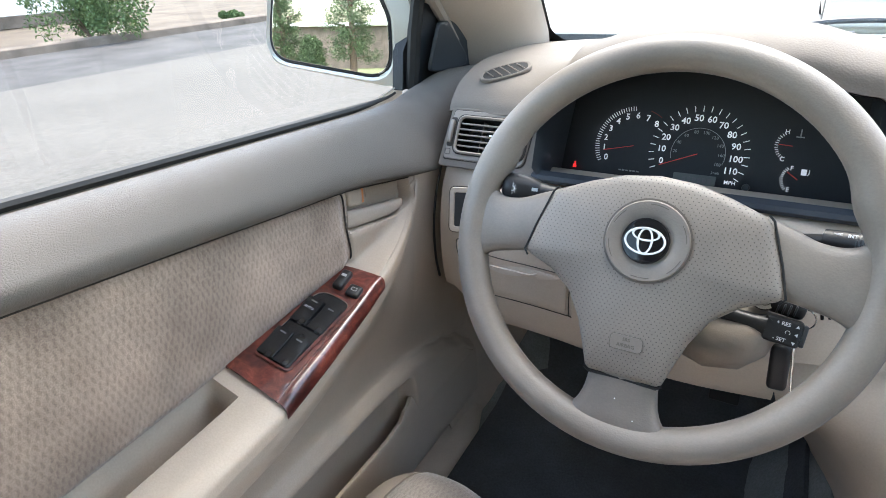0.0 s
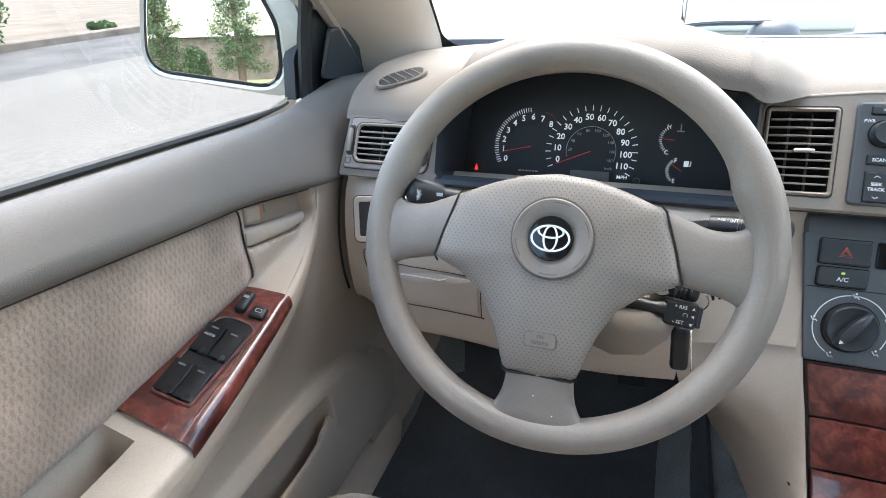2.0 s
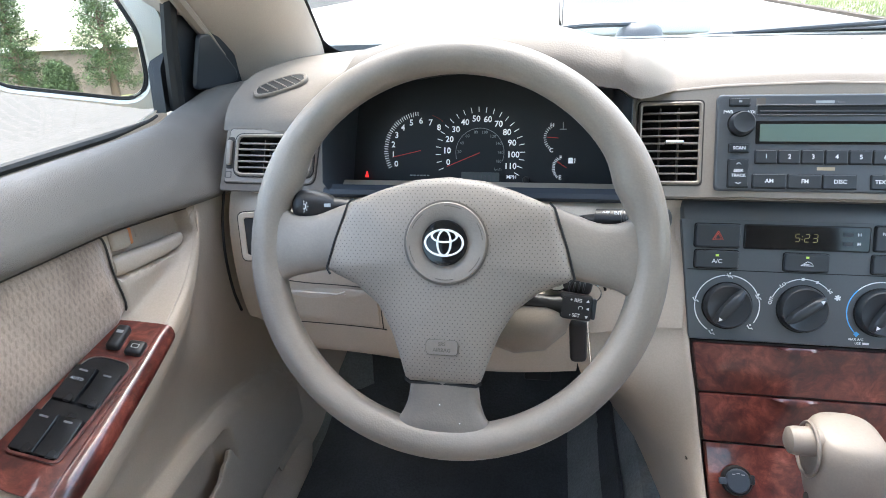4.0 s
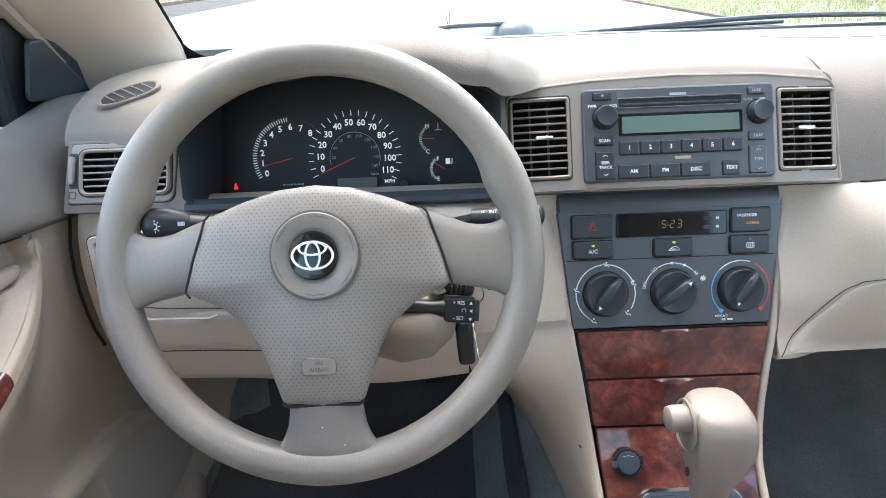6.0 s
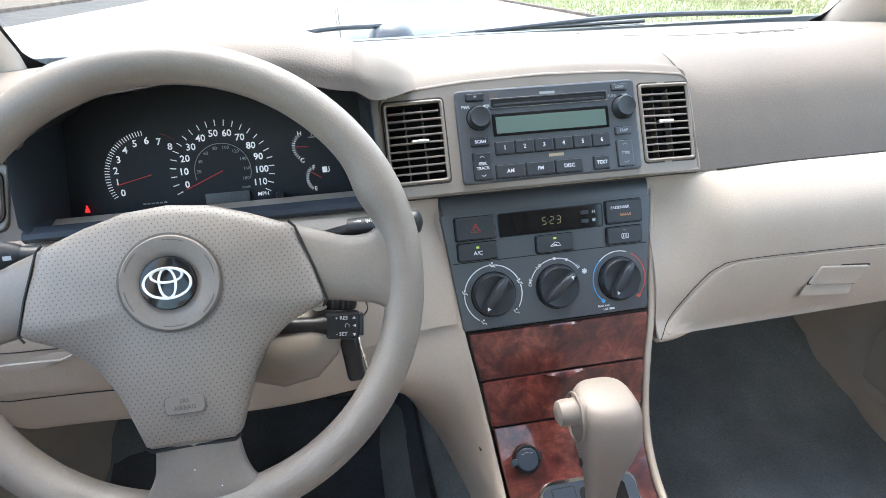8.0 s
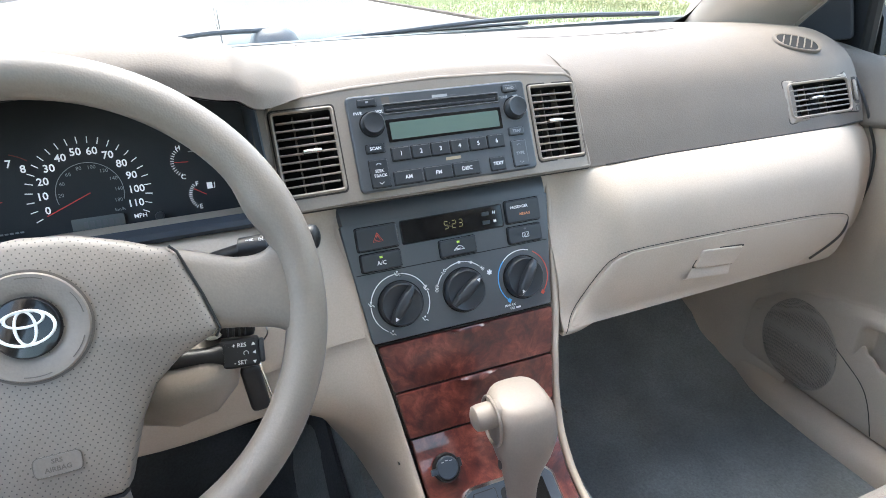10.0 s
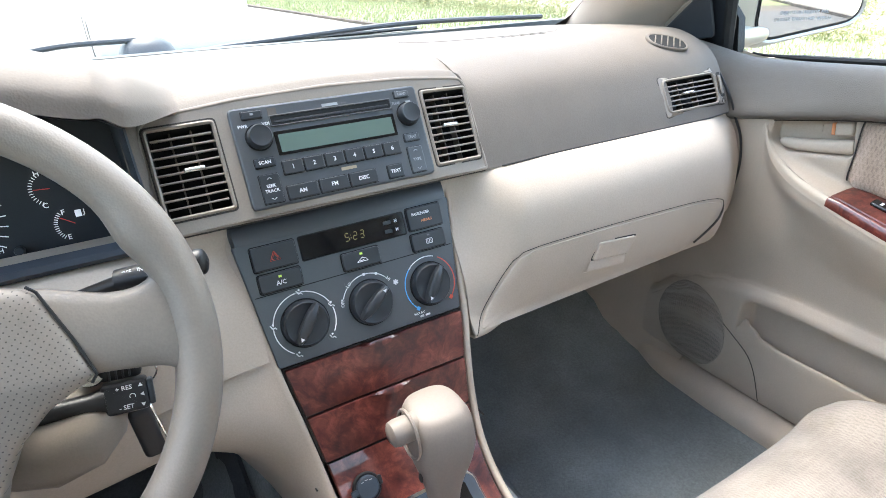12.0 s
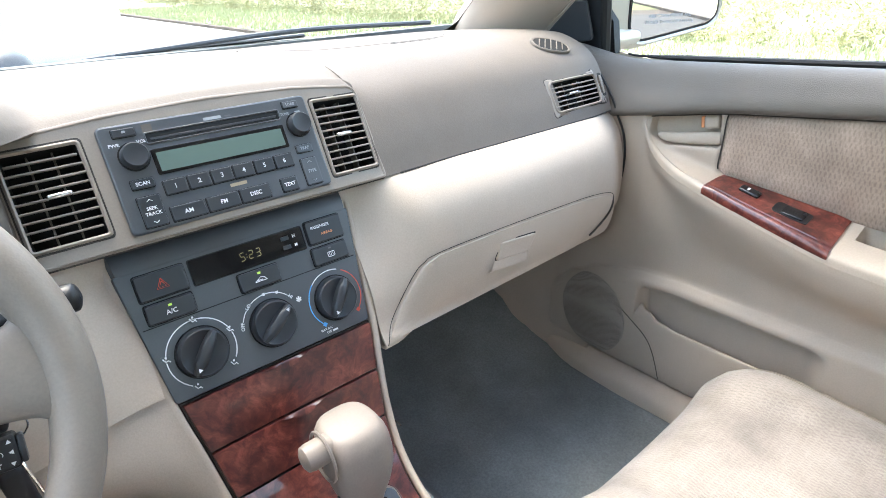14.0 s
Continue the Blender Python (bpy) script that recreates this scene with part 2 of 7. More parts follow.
def dotted(name, color, pitch):
    m = vinyl(name, color, 0.6, 700, 0.1)
    v = coords(m, "Object", (1 / pitch, 1 / pitch, 1 / pitch))
    vo = nd(m, "ShaderNodeTexVoronoi", Scale=1.0, Randomness=0.15)
    wire(m, v, vo.inputs["Vector"])
    hole = ramp(m, vo.outputs["Distance"], [(0.25, shade(color, 0.35)), (0.42, color)])
    wire(m, hole, bsdf(m).inputs["Base Color"])
    bump(m, vo.outputs["Distance"], 0.8, 0.002)
    return m


grille_mesh = dotted("perforated_speaker_grille", (0.36, 0.315, 0.265), 0.0022)


def thin_glass(name, tint=(0.93, 0.95, 0.94)):
    m = bpy.data.materials.new(name)
    m.use_nodes = True
    nt = m.node_tree
    nt.nodes.clear()
    o = nt.nodes.new("ShaderNodeOutputMaterial")
    mixer = nt.nodes.new("ShaderNodeMixShader")
    tr = nt.nodes.new("ShaderNodeBsdfTransparent")
    tr.inputs["Color"].default_value = (*tint, 1)
    gl = nt.nodes.new("ShaderNodeBsdfGlossy")
    gl.inputs["Roughness"].default_value = 0.0
    lw = nt.nodes.new("ShaderNodeLayerWeight")
    lw.inputs["Blend"].default_value = 0.5
    pw = nt.nodes.new("ShaderNodeMath")
    pw.operation = "POWER"
    pw.inputs[1].default_value = 5.0
    ad = nt.nodes.new("ShaderNodeMath")
    ad.operation = "MULTIPLY_ADD"
    ad.inputs[1].default_value, ad.inputs[2].default_value = 0.8, 0.05
    nt.links.new(lw.outputs["Facing"], pw.inputs[0])
    nt.links.new(pw.outputs[0], ad.inputs[0])
    nt.links.new(ad.outputs[0], mixer.inputs[0])
    nt.links.new(tr.outputs[0], mixer.inputs[1])
    nt.links.new(gl.outputs[0], mixer.inputs[2])
    nt.links.new(mixer.outputs[0], o.inputs["Surface"])
    return m


glass = thin_glass("window_glass")
screen_glass = thin_glass("tinted_windscreen_glass", (0.68, 0.71, 0.70))
mirror_glass = material("mirror_glass", (0.82, 0.84, 0.85), 0.01, 1.0)
car_paint = material("champagne_paint", (0.52, 0.49, 0.42), 0.28, 0.35, coat=0.8)


# ---- mesh tools ----
def part(name, bm, mat, parent=None, label="", m=None, smooth=True, angle=40):
    """One mesh object from a bmesh; under a parent, or on its own."""
    me = bpy.data.meshes.new(name)
    bmesh.ops.recalc_face_normals(bm, faces=bm.faces)
    bm.to_mesh(me)
    bm.free()
    if smooth:
        me.polygons.foreach_set("use_smooth", [True] * len(me.polygons))
        me.set_sharp_from_angle(angle=radians(angle))
        for p in me.polygons:
            if p.loop_total > 4:
                p.use_smooth = False
    me.materials.append(mat)
    ob = new(name, me)
    if m is not None:
        ob.matrix_basis = m
    if parent is not None:
        ob.parent = parent
    if label:
        ob["label"] = label
    return ob


def thing(name, label, category, group="", kind="", m=None):
    ob = new(name)
    ob.empty_display_size = 0.05
    if m is not None:
        ob.matrix_basis = m
    return tagged(ob, label, category, group, kind)


def spline(points, n):
    """n points evenly along a Catmull-Rom curve through the given ones."""
    p = [Vector(q) for q in points]
    p = [2 * p[0] - p[1]] + p + [2 * p[-1] - p[-2]]
    out = []
    k = len(p) - 3
    for i in range(n):
        u = i / (n - 1) * k
        j = min(int(u), k - 1)
        t = u - j
        a, b, c, d = p[j:j + 4]
        out.append(0.5 * ((2 * b) + (c - a) * t + (2 * a - 5 * b + 4 * c - d) * t * t + (3 * b - a - 3 * c + d) * t ** 3))
    return out


def step(a, b, x):
    t = max(0.0, min(1.0, (x - a) / (b - a)))
    return t * t * (3 - 2 * t)


def lerp(a, b, t):
    return a + (b - a) * t


def interp(x, table):
    """Smooth lookup in ((x, value), ...)."""
    if x <= table[0][0]:
        return table[0][1]
    for (x0, v0), (x1, v1) in zip(table, table[1:]):
        if x <= x1:
            return lerp(v0, v1, step(x0, x1, x))
    return table[-1][1]


def loft(rows, close_u=False, close_v=False, cap=False, uv=None, bm=None):
    """Quads over rows of points; uv: metres across and along as texture coordinates."""
    bm = bm or bmesh.new()
    vs = [[bm.verts.new(p) for p in row] for row in rows]
    nu, nv = len(rows), len(rows[0])
    lay = bm.loops.layers.uv.new("UVMap") if uv else None
    for i in range(nu if close_u else nu - 1):
        for j in range(nv if close_v else nv - 1):
            idx = ((i, j), ((i + 1) % nu, j), ((i + 1) % nu, (j + 1) % nv), (i, (j + 1) % nv))
            try:
                f = bm.faces.new([vs[a][b] for a, b in idx])
            except ValueError:
                continue
            if lay:
                for lp, (a, b) in zip(f.loops, idx):
                    lp[lay].uv = uv(Vector(rows[a][b]))
    if cap:
        for row in (vs[0], vs[-1]):
            bm.faces.new(row)
    return bm


def shell(bm, thick):
    """Gives an open sheet a thickness."""
    geom = list(bm.faces)
    bmesh.ops.recalc_face_normals(bm, faces=geom)
    bmesh.ops.solidify(bm, geom=geom, thickness=thick)
    return bm


def thicken(bm, thick):
    """Backs an open sheet with a second one and closes its rim."""
    faces, rim = list(bm.faces), [e for e in bm.edges if e.is_boundary]
    bmesh.ops.recalc_face_normals(bm, faces=faces)
    bm.normal_update()
    under = {v: bm.verts.new(v.co - v.normal * thick) for v in list(bm.verts)}
    for e in rim:
        lp = e.link_loops[0]
        a, b = lp.vert, lp.link_loop_next.vert
        bm.faces.new((b, a, under[a], under[b]))
    for f in faces:
        bm.faces.new([under[v] for v in reversed(f.verts)])
    return bm


def rbox(sx, sy, sz, r=0.002, seg=2, bm=None, at=(0, 0, 0)):
    """A box with rounded edges."""
    b = bmesh.new()
    bmesh.ops.create_cube(b, size=1.0)
    bmesh.ops.scale(b, vec=(sx, sy, sz), verts=b.verts)
    r = min(r, 0.49 * min(sx, sy, sz))
    if r > 0:
        bmesh.ops.bevel(b, geom=b.edges[:], offset=r, segments=seg, profile=0.5, affect="EDGES")
    bmesh.ops.translate(b, vec=at, verts=b.verts)
    if bm is None:
        return b
    return merge(bm, b)


def merge(bm, b):
    me = bpy.data.meshes.new("tmp")
    b.to_mesh(me)
    b.free()
    bm.from_mesh(me)
    bpy.data.meshes.remove(me)
    return bm


def outline(corners, radii, seg=5):
    """A polygon with rounded corners, in the plane."""
    n = len(corners)
    out = []
    for i in range(n):
        p, a, b = Vector(corners[i]), Vector(corners[i - 1]), Vector(corners[(i + 1) % n])
        r = radii[i] if isinstance(radii, (list, tuple)) else radii
        u, v = (a - p).normalized(), (b - p).normalized()
        ang = u.angle(v)
        d = min(r / math.tan(ang / 2), 0.48 * (a - p).length, 0.48 * (b - p).length)
        if r <= 0:
            out.append(p)
            continue
        p0, p1 = p + u * d, p + v * d
        for k in range(seg + 1):
            t = k / seg
            out.append((1 - t) ** 2 * p0 + 2 * t * (1 - t) * p + t * t * p1)
    return out


def inset(poly, d):
    """Moves an outline inwards (counter-clockwise order) by d."""
    n = len(poly)
    out = []
    for i in range(n):
        a, p, b = poly[i - 1], poly[i], poly[(i + 1) % n]
        e = (b - a)
        nrm = Vector((-e.y, e.x)).normalized() if e.length > 1e-9 else Vector((0, 0))
        out.append(p + nrm * d)
    return out


def rect(w, h, r, seg=5, cx=0.0, cy=0.0):
    return outline([(cx - w / 2, cy - h / 2), (cx + w / 2, cy - h / 2), (cx + w / 2, cy + h / 2), (cx - w / 2, cy + h / 2)], r, seg)


def slab(poly, depth, edge=0.001, z=0.0, bm=None, bend=None, back=True):
    """A plate of that outline, its face at z + depth, with a rounded edge."""
    bm = bm or bmesh.new()
    f = bend or (lambda q: q)
    rings = [(poly, z), (poly, z + depth - edge), (inset(poly, edge * 0.3), z + depth - edge * 0.3), (inset(poly, edge), z + depth)]
    vs = [[bm.verts.new(f(Vector((q.x, q.y, h)))) for q in ring] for ring, h in rings]
    n = len(poly)
    for a, b in zip(vs, vs[1:]):
        for i in range(n):
            bm.faces.new((a[i], a[(i + 1) % n], b[(i + 1) % n], b[i]))
    bm.faces.new(vs[-1])
    if back:
        bm.faces.new(vs[0][::-1])
    return bm


def ring(outer, inner, depth, edge=0.0008, z=0.0, bm=None, bend=None):
    """A frame between two outlines with the same number of points."""
    bm = bm or bmesh.new()
    f = bend or (lambda q: q)
    rows = [(outer, z), (outer, z + depth - edge), (inset(outer, edge), z + depth), (inset(inner, -edge), z + depth), (inner, z + depth - edge), (inner, z)]
    vs = [[bm.verts.new(f(Vector((q.x, q.y, h)))) for q in r] for r, h in rows]
    n = len(outer)
    for a, b in zip(vs, vs[1:] + vs[:1]):
        for i in range(n):
            bm.faces.new((a[i], a[(i + 1) % n], b[(i + 1) % n], b[i]))
    return bm


def tube(path, radius, seg=10, caps=True, bm=None, flat=1.0):
    """A tube along points; radius a number or one for each point."""
    bm = bm or bmesh.new()
    pts = [Vector(p) for p in path]
    rad = radius if isinstance(radius, (list, tuple)) else [radius] * len(pts)
    up = Vector((0, 0, 1))
    rows = []
    side = None
    for i, p in enumerate(pts):
        d = (pts[min(i + 1, len(pts) - 1)] - pts[max(i - 1, 0)]).normalized()
        if side is None:
            side = d.cross(up if abs(d.z) < 0.95 else Vector((1, 0, 0))).normalized()
        side = (side - d * side.dot(d)).normalized()
        top = side.cross(d)
        rows.append([p + (side * math.cos(k / seg * math.tau) + top * flat * math.sin(k / seg * math.tau)) * rad[i] for k in range(seg)])
    return loft(rows, close_v=True, cap=caps, bm=bm)


def lathe(profile, seg=32, bm=None, m=None):
    """Turns (radius, height) points about z."""
    bm = bm or bmesh.new()
    rows = []
    for r, h in profile:
        row = [Vector((r * math.cos(k / seg * math.tau), r * math.sin(k / seg * math.tau), h)) for k in range(seg)]
        rows.append([m @ q for q in row] if m is not None else row)
    b = loft(rows, close_v=True, cap=False, bm=bm)
    bmesh.ops.remove_doubles(b, verts=b.verts, dist=1e-6)
    return b


def frame_of(origin, right, up):
    """A pose whose x runs right, y up a panel and z towards the viewer."""
    x = Vector(right).normalized()
    y = Vector(up)
    y = (y - x * y.dot(x)).normalized()
    z = x.cross(y)
    m = Matrix((x, y, z)).transposed().to_4x4()
    m.translation = origin
    return m


def text_mesh(s, size, align="CENTER", bold=0.0):
    c = bpy.data.curves.new("text", "FONT")
    c.body, c.size, c.align_x, c.align_y = s, size, align, "CENTER"
    c.offset = bold
    c.resolution_u = 2
    ob = bpy.data.objects.new("text", c)
    scene.collection.objects.link(ob)
    bpy.context.view_layer.update()
    me = bpy.data.meshes.new_from_object(ob.evaluated_get(bpy.context.evaluated_depsgraph_get()))
    bpy.data.objects.remove(ob)
    bpy.data.curves.remove(c)
    return me


def lettering(s, size, mat, parent, at, turn=0.0, align="CENTER", bold=0.0, name="lettering"):
    me = text_mesh(s, size, align, bold)
    me.materials.clear()
    me.materials.append(mat)
    ob = new(name, me)
    ob.parent = parent
    ob.matrix_basis = Matrix.Translation(at) @ Matrix.Rotation(radians(turn), 4, "Z")
    return ob


def arc_band(r, w, a0, a1, depth=0.0004, z=0.0, n=32, at=(0, 0), bm=None):
    """A thin curved stripe, angles in degrees from x, anticlockwise."""
    bm = bm or bmesh.new()
    rows = []
    for k in range(n + 1):
        a = radians(lerp(a0, a1, k / n))
        c, s = math.cos(a), math.sin(a)
        rows.append([Vector((at[0] + (r + d) * c, at[1] + (r + d) * s, z + h)) for d, h in ((-w / 2, 0), (-w / 2, depth), (w / 2, depth), (w / 2, 0))])
    return loft(rows, close_v=True, cap=True, bm=bm)


def tick_marks(angles, r, length, width, z=0.0, at=(0, 0), bm=None):
    bm = bm or bmesh.new()
    for a in angles:
        c, s = math.cos(radians(a)), math.sin(radians(a))
        q = [(r, -width / 2), (r + length, -width / 2), (r + length, width / 2), (r, width / 2)]
        bm.faces.new([bm.verts.new((at[0] + x * c - y * s, at[1] + x * s + y * c, z)) for x, y in q])
    return bm


# ---- dashboard ----
def hood_lip(x):
    return interp(x, ((-0.505, 0.925), (-0.475, 0.946), (-0.42, 0.961), (-0.356, 0.967), (-0.27, 0.963), (-0.205, 0.950), (-0.185, 0.940)))


def dash_profile(x, right=None):
    """Controls (y, z) from the windscreen to the front edge of the upper pad."""
    yb = 1.03 - 0.055 * (x / 0.645) ** 2
    side = [(yb, 0.936), (0.86, 0.944), (0.74, 0.946), (0.668, 0.941), (0.622, 0.927), (0.598, 0.909), (0.589, 0.895)]
    lip = hood_lip(x)
    bell = [(yb, 0.938), (0.87, 0.951), (0.745, lip + 0.022), (0.650, lip + 0.033), (0.590, lip + 0.031), (0.560, lip + 0.017), (0.552, lip - 0.003)]
    corner = max(0.0, min(1.0, (x - 0.155) / 0.0155 if x > 0 else (-x - 0.158) / 0.022))
    drop = (0.015 if x > 0 else 0.005) * (1 - math.sqrt(max(0.0, 1 - corner ** 2)))
    zb = 0.9412 - 0.4 * x * x - drop
    mid = [(yb, 0.938), (0.86, 0.950), (0.75, 0.955), (0.69, 0.953), (0.645, 0.949), (0.620, zb + 0.007), (0.606 + 0.1 * x * x - 0.4 * drop, zb)]
    q = 0.0045 * step(0.30, 0.17, x)
    far = [(yb, 0.936), (0.86, 0.946), (0.745, 0.949), (0.672, 0.944), (0.618 - q, 0.919), (0.588 - q, 0.877), (0.566 - q, 0.8305)]
    k1, k2, k3 = step(-0.56, -0.475, x), step(-0.190, -0.135, x), float(x > 0.171 if right is None else right)
    out = []
    for i, (a, b, c, d) in enumerate(zip(side, bell, mid, far)):
        p = Vector(a).lerp(Vector(b), k1)
        p = p.lerp(Vector(c), k2)
        out.append(p.lerp(Vector(d), k3 if i > 4 else step(0.09, 0.21, x)))
    e = step(0.57, 0.665, abs(x))
    return [Vector((p.x + 0.018 * e * (i > 2), p.y - 0.004 * e)) for i, p in enumerate(out)]


dashboard = thing("dashboard", "taupe grained two-tone dashboard with beige lower half", "dashboard")
pad_bm = bmesh.new()
pad_x = sorted({round(-0.66 + 0.01 * i, 4) for i in range(133) if not 0.155 < -0.66 + 0.01 * i < 0.195} | {round(0.156 + 0.001 * i, 4) for i in range(39)} | {round(-0.250 + 0.003 * i, 4) for i in range(40)})
for right in (False, True):
    loft([[Vector((x, q.x, q.y)) for q in spline([(*p, 0) for p in dash_profile(x, right)], 34)] for x in pad_x if (x >= 0.171) == right or x == 0.171], bm=pad_bm)
cut = [f for f in pad_bm.faces if 0.513 < f.calc_center_median().x < 0.619 and 0.850 < f.calc_center_median().z < 0.887 and f.calc_center_median().y < 0.63]
bmesh.ops.delete(pad_bm, geom=cut, context="FACES")
bmesh.ops.remove_doubles(pad_bm, verts=[v for v in pad_bm.verts if abs(v.co.x - 0.171) < 0.0001], dist=0.0009)
part("upper_pad", thicken(pad_bm, 0.004), taupe, dashboard, "taupe grained upper dash pad with an instrument hood", angle=60)

part("pad_seam", tube([Vector((x, dash_profile(x)[-1].x - 0.0006, dash_profile(x)[-1].y + 0.0004)) for x in [0.195 + 0.46 * k / 50 for k in range(51)]], 0.0011, 6), gap_dark, dashboard)

# airbag seam and demister slots on the top
seam = [(0.20, 0.83), (0.23, 0.79), (0.30, 0.775), (0.43, 0.775), (0.47, 0.79), (0.485, 0.82)]


def on_pad(x, y, lift=0.0):
    q = spline([(*p, 0) for p in dash_profile(x)], 60)
    for a, b in zip(q, q[1:]):
        if (a.x - y) * (b.x - y) <= 0 and abs(a.x - b.x) > 1e-9:
            t = (y - a.x) / (b.x - a.x)
            return Vector((x, y, lerp(a.y, b.y, t) + lift))
    return Vector((x, y, 0.94 + lift))


def pad_face(x, z):
    """The point of the pad's front slope at that height."""
    q = spline([(*p, 0) for p in dash_profile(x)], 80)
    for a, b in zip(q, q[1:]):
        if a.x < 0.70 and (a.y - z) * (b.y - z) <= 0 and abs(a.y - b.y) > 1e-9:
            return Vector((x, lerp(a.x, b.x, (z - a.y) / (b.y - a.y)), z))
    return Vector((x, q[-1].x, z))


part("airbag_seam", tube([on_pad(x, y, -0.0004) for x, y, _ in spline([(*s, 0) for s in seam], 30)], 0.0012, 6), emboss, dashboard)
for x in (0.345, 0.363, 0.381, 0.399, 0.417):
    part("airbag_mark", rbox(0.013, 0.004, 0.0006, 0), emboss, dashboard, m=Matrix.Translation(on_pad(x, 0.762, 0.0005)))
for x0, y0, w in ((-0.20, 0.905, 0.05), (-0.10, 0.92, 0.07), (0.16, 0.90, 0.05)):
    part("defroster_slot", tube([on_pad(x0 + w * k / 6, y0 + 0.012 * math.sin(k / 6 * math.pi), 0.0) for k in range(7)], 0.0022, 6, flat=0.4), emboss, dashboard)

# lower dash, one curved skin on each side of the centre stack


def stack_y(z):
    """Face of the centre stack at that height."""
    return interp(z, ((0.583, 0.477), (0.632, 0.499), (0.681, 0.519), (0.8265, 0.5775)))


def lower_profile(x):
    a = abs(x)
    ends = 0.046 * step(0.56, 0.655 if x < 0 else 0.666, a)
    col = -0.022 * math.exp(-((x + 0.33) / 0.12) ** 2) if x < 0 else 0.0
    pts = [(0.600, 0.8320), (0.568, 0.8312), (0.546, 0.821), (0.522, 0.794), (0.510, 0.755), (0.506, 0.71), (0.510, 0.668), (0.522, 0.646), (0.555, 0.640), (0.64, 0.65)]
    if x < 0:
        pts = [(0.600, 0.8320), (0.564, 0.8312), (0.541, 0.821), (0.522, 0.796), (0.512, 0.755), (0.510, 0.70), (0.517, 0.655), (0.530, 0.630), (0.56, 0.622), (0.64, 0.63)]
    wgt = (0.0, 0.4, 0.8, 1, 1, 1, 1, 1, 0.7, 0)
    near = 1 - step(0.128, 0.225 if x < 0 else 0.20, a)
    out = []
    for i, ((y, z), k) in enumerate(zip(pts, wgt)):
        y += ends * (0.6 + 0.4 * k) + col * k
        if 0 < i < 9:
            y = lerp(y, stack_y(z) + 0.001 + (0.03 if i == 8 else 0.0), near)
        lift = 0.0
        out.append(Vector((y, z + lift + (0.012 * step(0.6, 0.655, a) if i > 6 else 0))))
    return out


for s, nm in ((-1, "beige lower dash panel on the driver's side"), (1, "beige lower dash panel on the passenger's side")):
    rows = []
    for i in range(60):
        a = 0.118 + ((0.654 if s < 0 else 0.663) - 0.118) * i / 59
        rows.append([Vector((s * a, q.x, q.y)) for q in spline([(*p, 0) for p in lower_profile(s * a)], 40)])
    skin = loft(rows)
    if s < 0:
        bmesh.ops.delete(skin, geom=[f for f in skin.faces if f.calc_center_median().x > -0.226 and f.calc_center_median().z < 0.700], context="FACES")
    part("lower_panel", shell(skin, 0.004), beige, dashboard, nm, angle=60)


def on_lower(x, z, out=0.0):
    """A point of the lower skin at that height, moved towards the cabin."""
    q = spline([(*p, 0) for p in lower_profile(x)], 80)
    for a, b in zip(q, q[1:]):
        if (a.y - z) * (b.y - z) <= 0 and abs(a.y - b.y) > 1e-9:
            t = (z - a.y) / (b.y - a.y)
            return Vector((x, lerp(a.x, b.x, t) - out, z))
    return Vector((x, 0.52 - out, z))


def skin_patch(corners, radii, lift, mat, parent, name, label="", n=14):
    """A raised lid that follows the lower skin, with an outline in (x, z)."""
    poly = outline(corners, radii, 6)
    c = sum(poly, Vector((0, 0))) / len(poly)
    rows = []
    for s, d in ((1.0, -0.003), (1.0, lift - 0.0012), (0.992, lift), *[(1 - k / n, lift) for k in range(1, n)]):
        rows.append([on_lower(c.x + (p.x - c.x) * s, c.y + (p.y - c.y) * s, d) for p in poly])
    bm = loft(rows, close_v=True)
    bm.faces.new([v for v in bm.verts][-len(poly):])
    return part(name, bm, mat, parent, label, angle=50)


glove = thing("glovebox", "closed beige plastic glovebox lid with recessed latch", "glovebox")
skin_patch([(0.126, 0.652), (0.490, 0.650), (0.556, 0.692), (0.566, 0.712), (0.556, 0.722), (0.504, 0.7300), (0.318, 0.7365), (0.203, 0.738), (0.184, 0.731), (0.150, 0.683)], [0.004, 0.02, 0.03, 0.006, 0.01, 0.1, 0.2, 0.03, 0.03, 0.03], 0.0016, beige, glove, "lid")
part("lid_gap", tube([on_lower(x, z, 0.0004) for x, z, _ in spline([(0.120, 0.648, 0), (0.146, 0.684, 0), (0.168, 0.716, 0), (0.183, 0.7325, 0), (0.207, 0.7405, 0), (0.318, 0.7395, 0), (0.42, 0.7365, 0), (0.504, 0.7330, 0), (0.558, 0.7255, 0), (0.5705, 0.712, 0), (0.560, 0.690, 0), (0.520, 0.662, 0)], 90)], [0.0005 + 0.0015 * step(70, 78, k) for k in range(90)], 6), gap_dark, glove, "dark shut line round the lid")
lf = frame_of(on_lower(0.336, 0.706, 0.0017), (1, -0.02, -0.09), (0.0, 0.06, 1))
latch = part("latch", slab(outline([(-0.036, -0.011), (0.027, -0.011), (0.040, 0.012), (-0.026, 0.012)], [0.003, 0.003, 0.002, 0.004]), 0.0036, 0.0014, 0), beige, glove, m=lf)
part("latch_gap", slab(outline([(-0.0376, -0.0126), (0.0290, -0.0126), (0.0428, 0.0137), (-0.0276, 0.0137)], [0.003, 0.003, 0.002, 0.004]), 0.0005, 0.0002, 0), gap_dark, glove, m=lf)
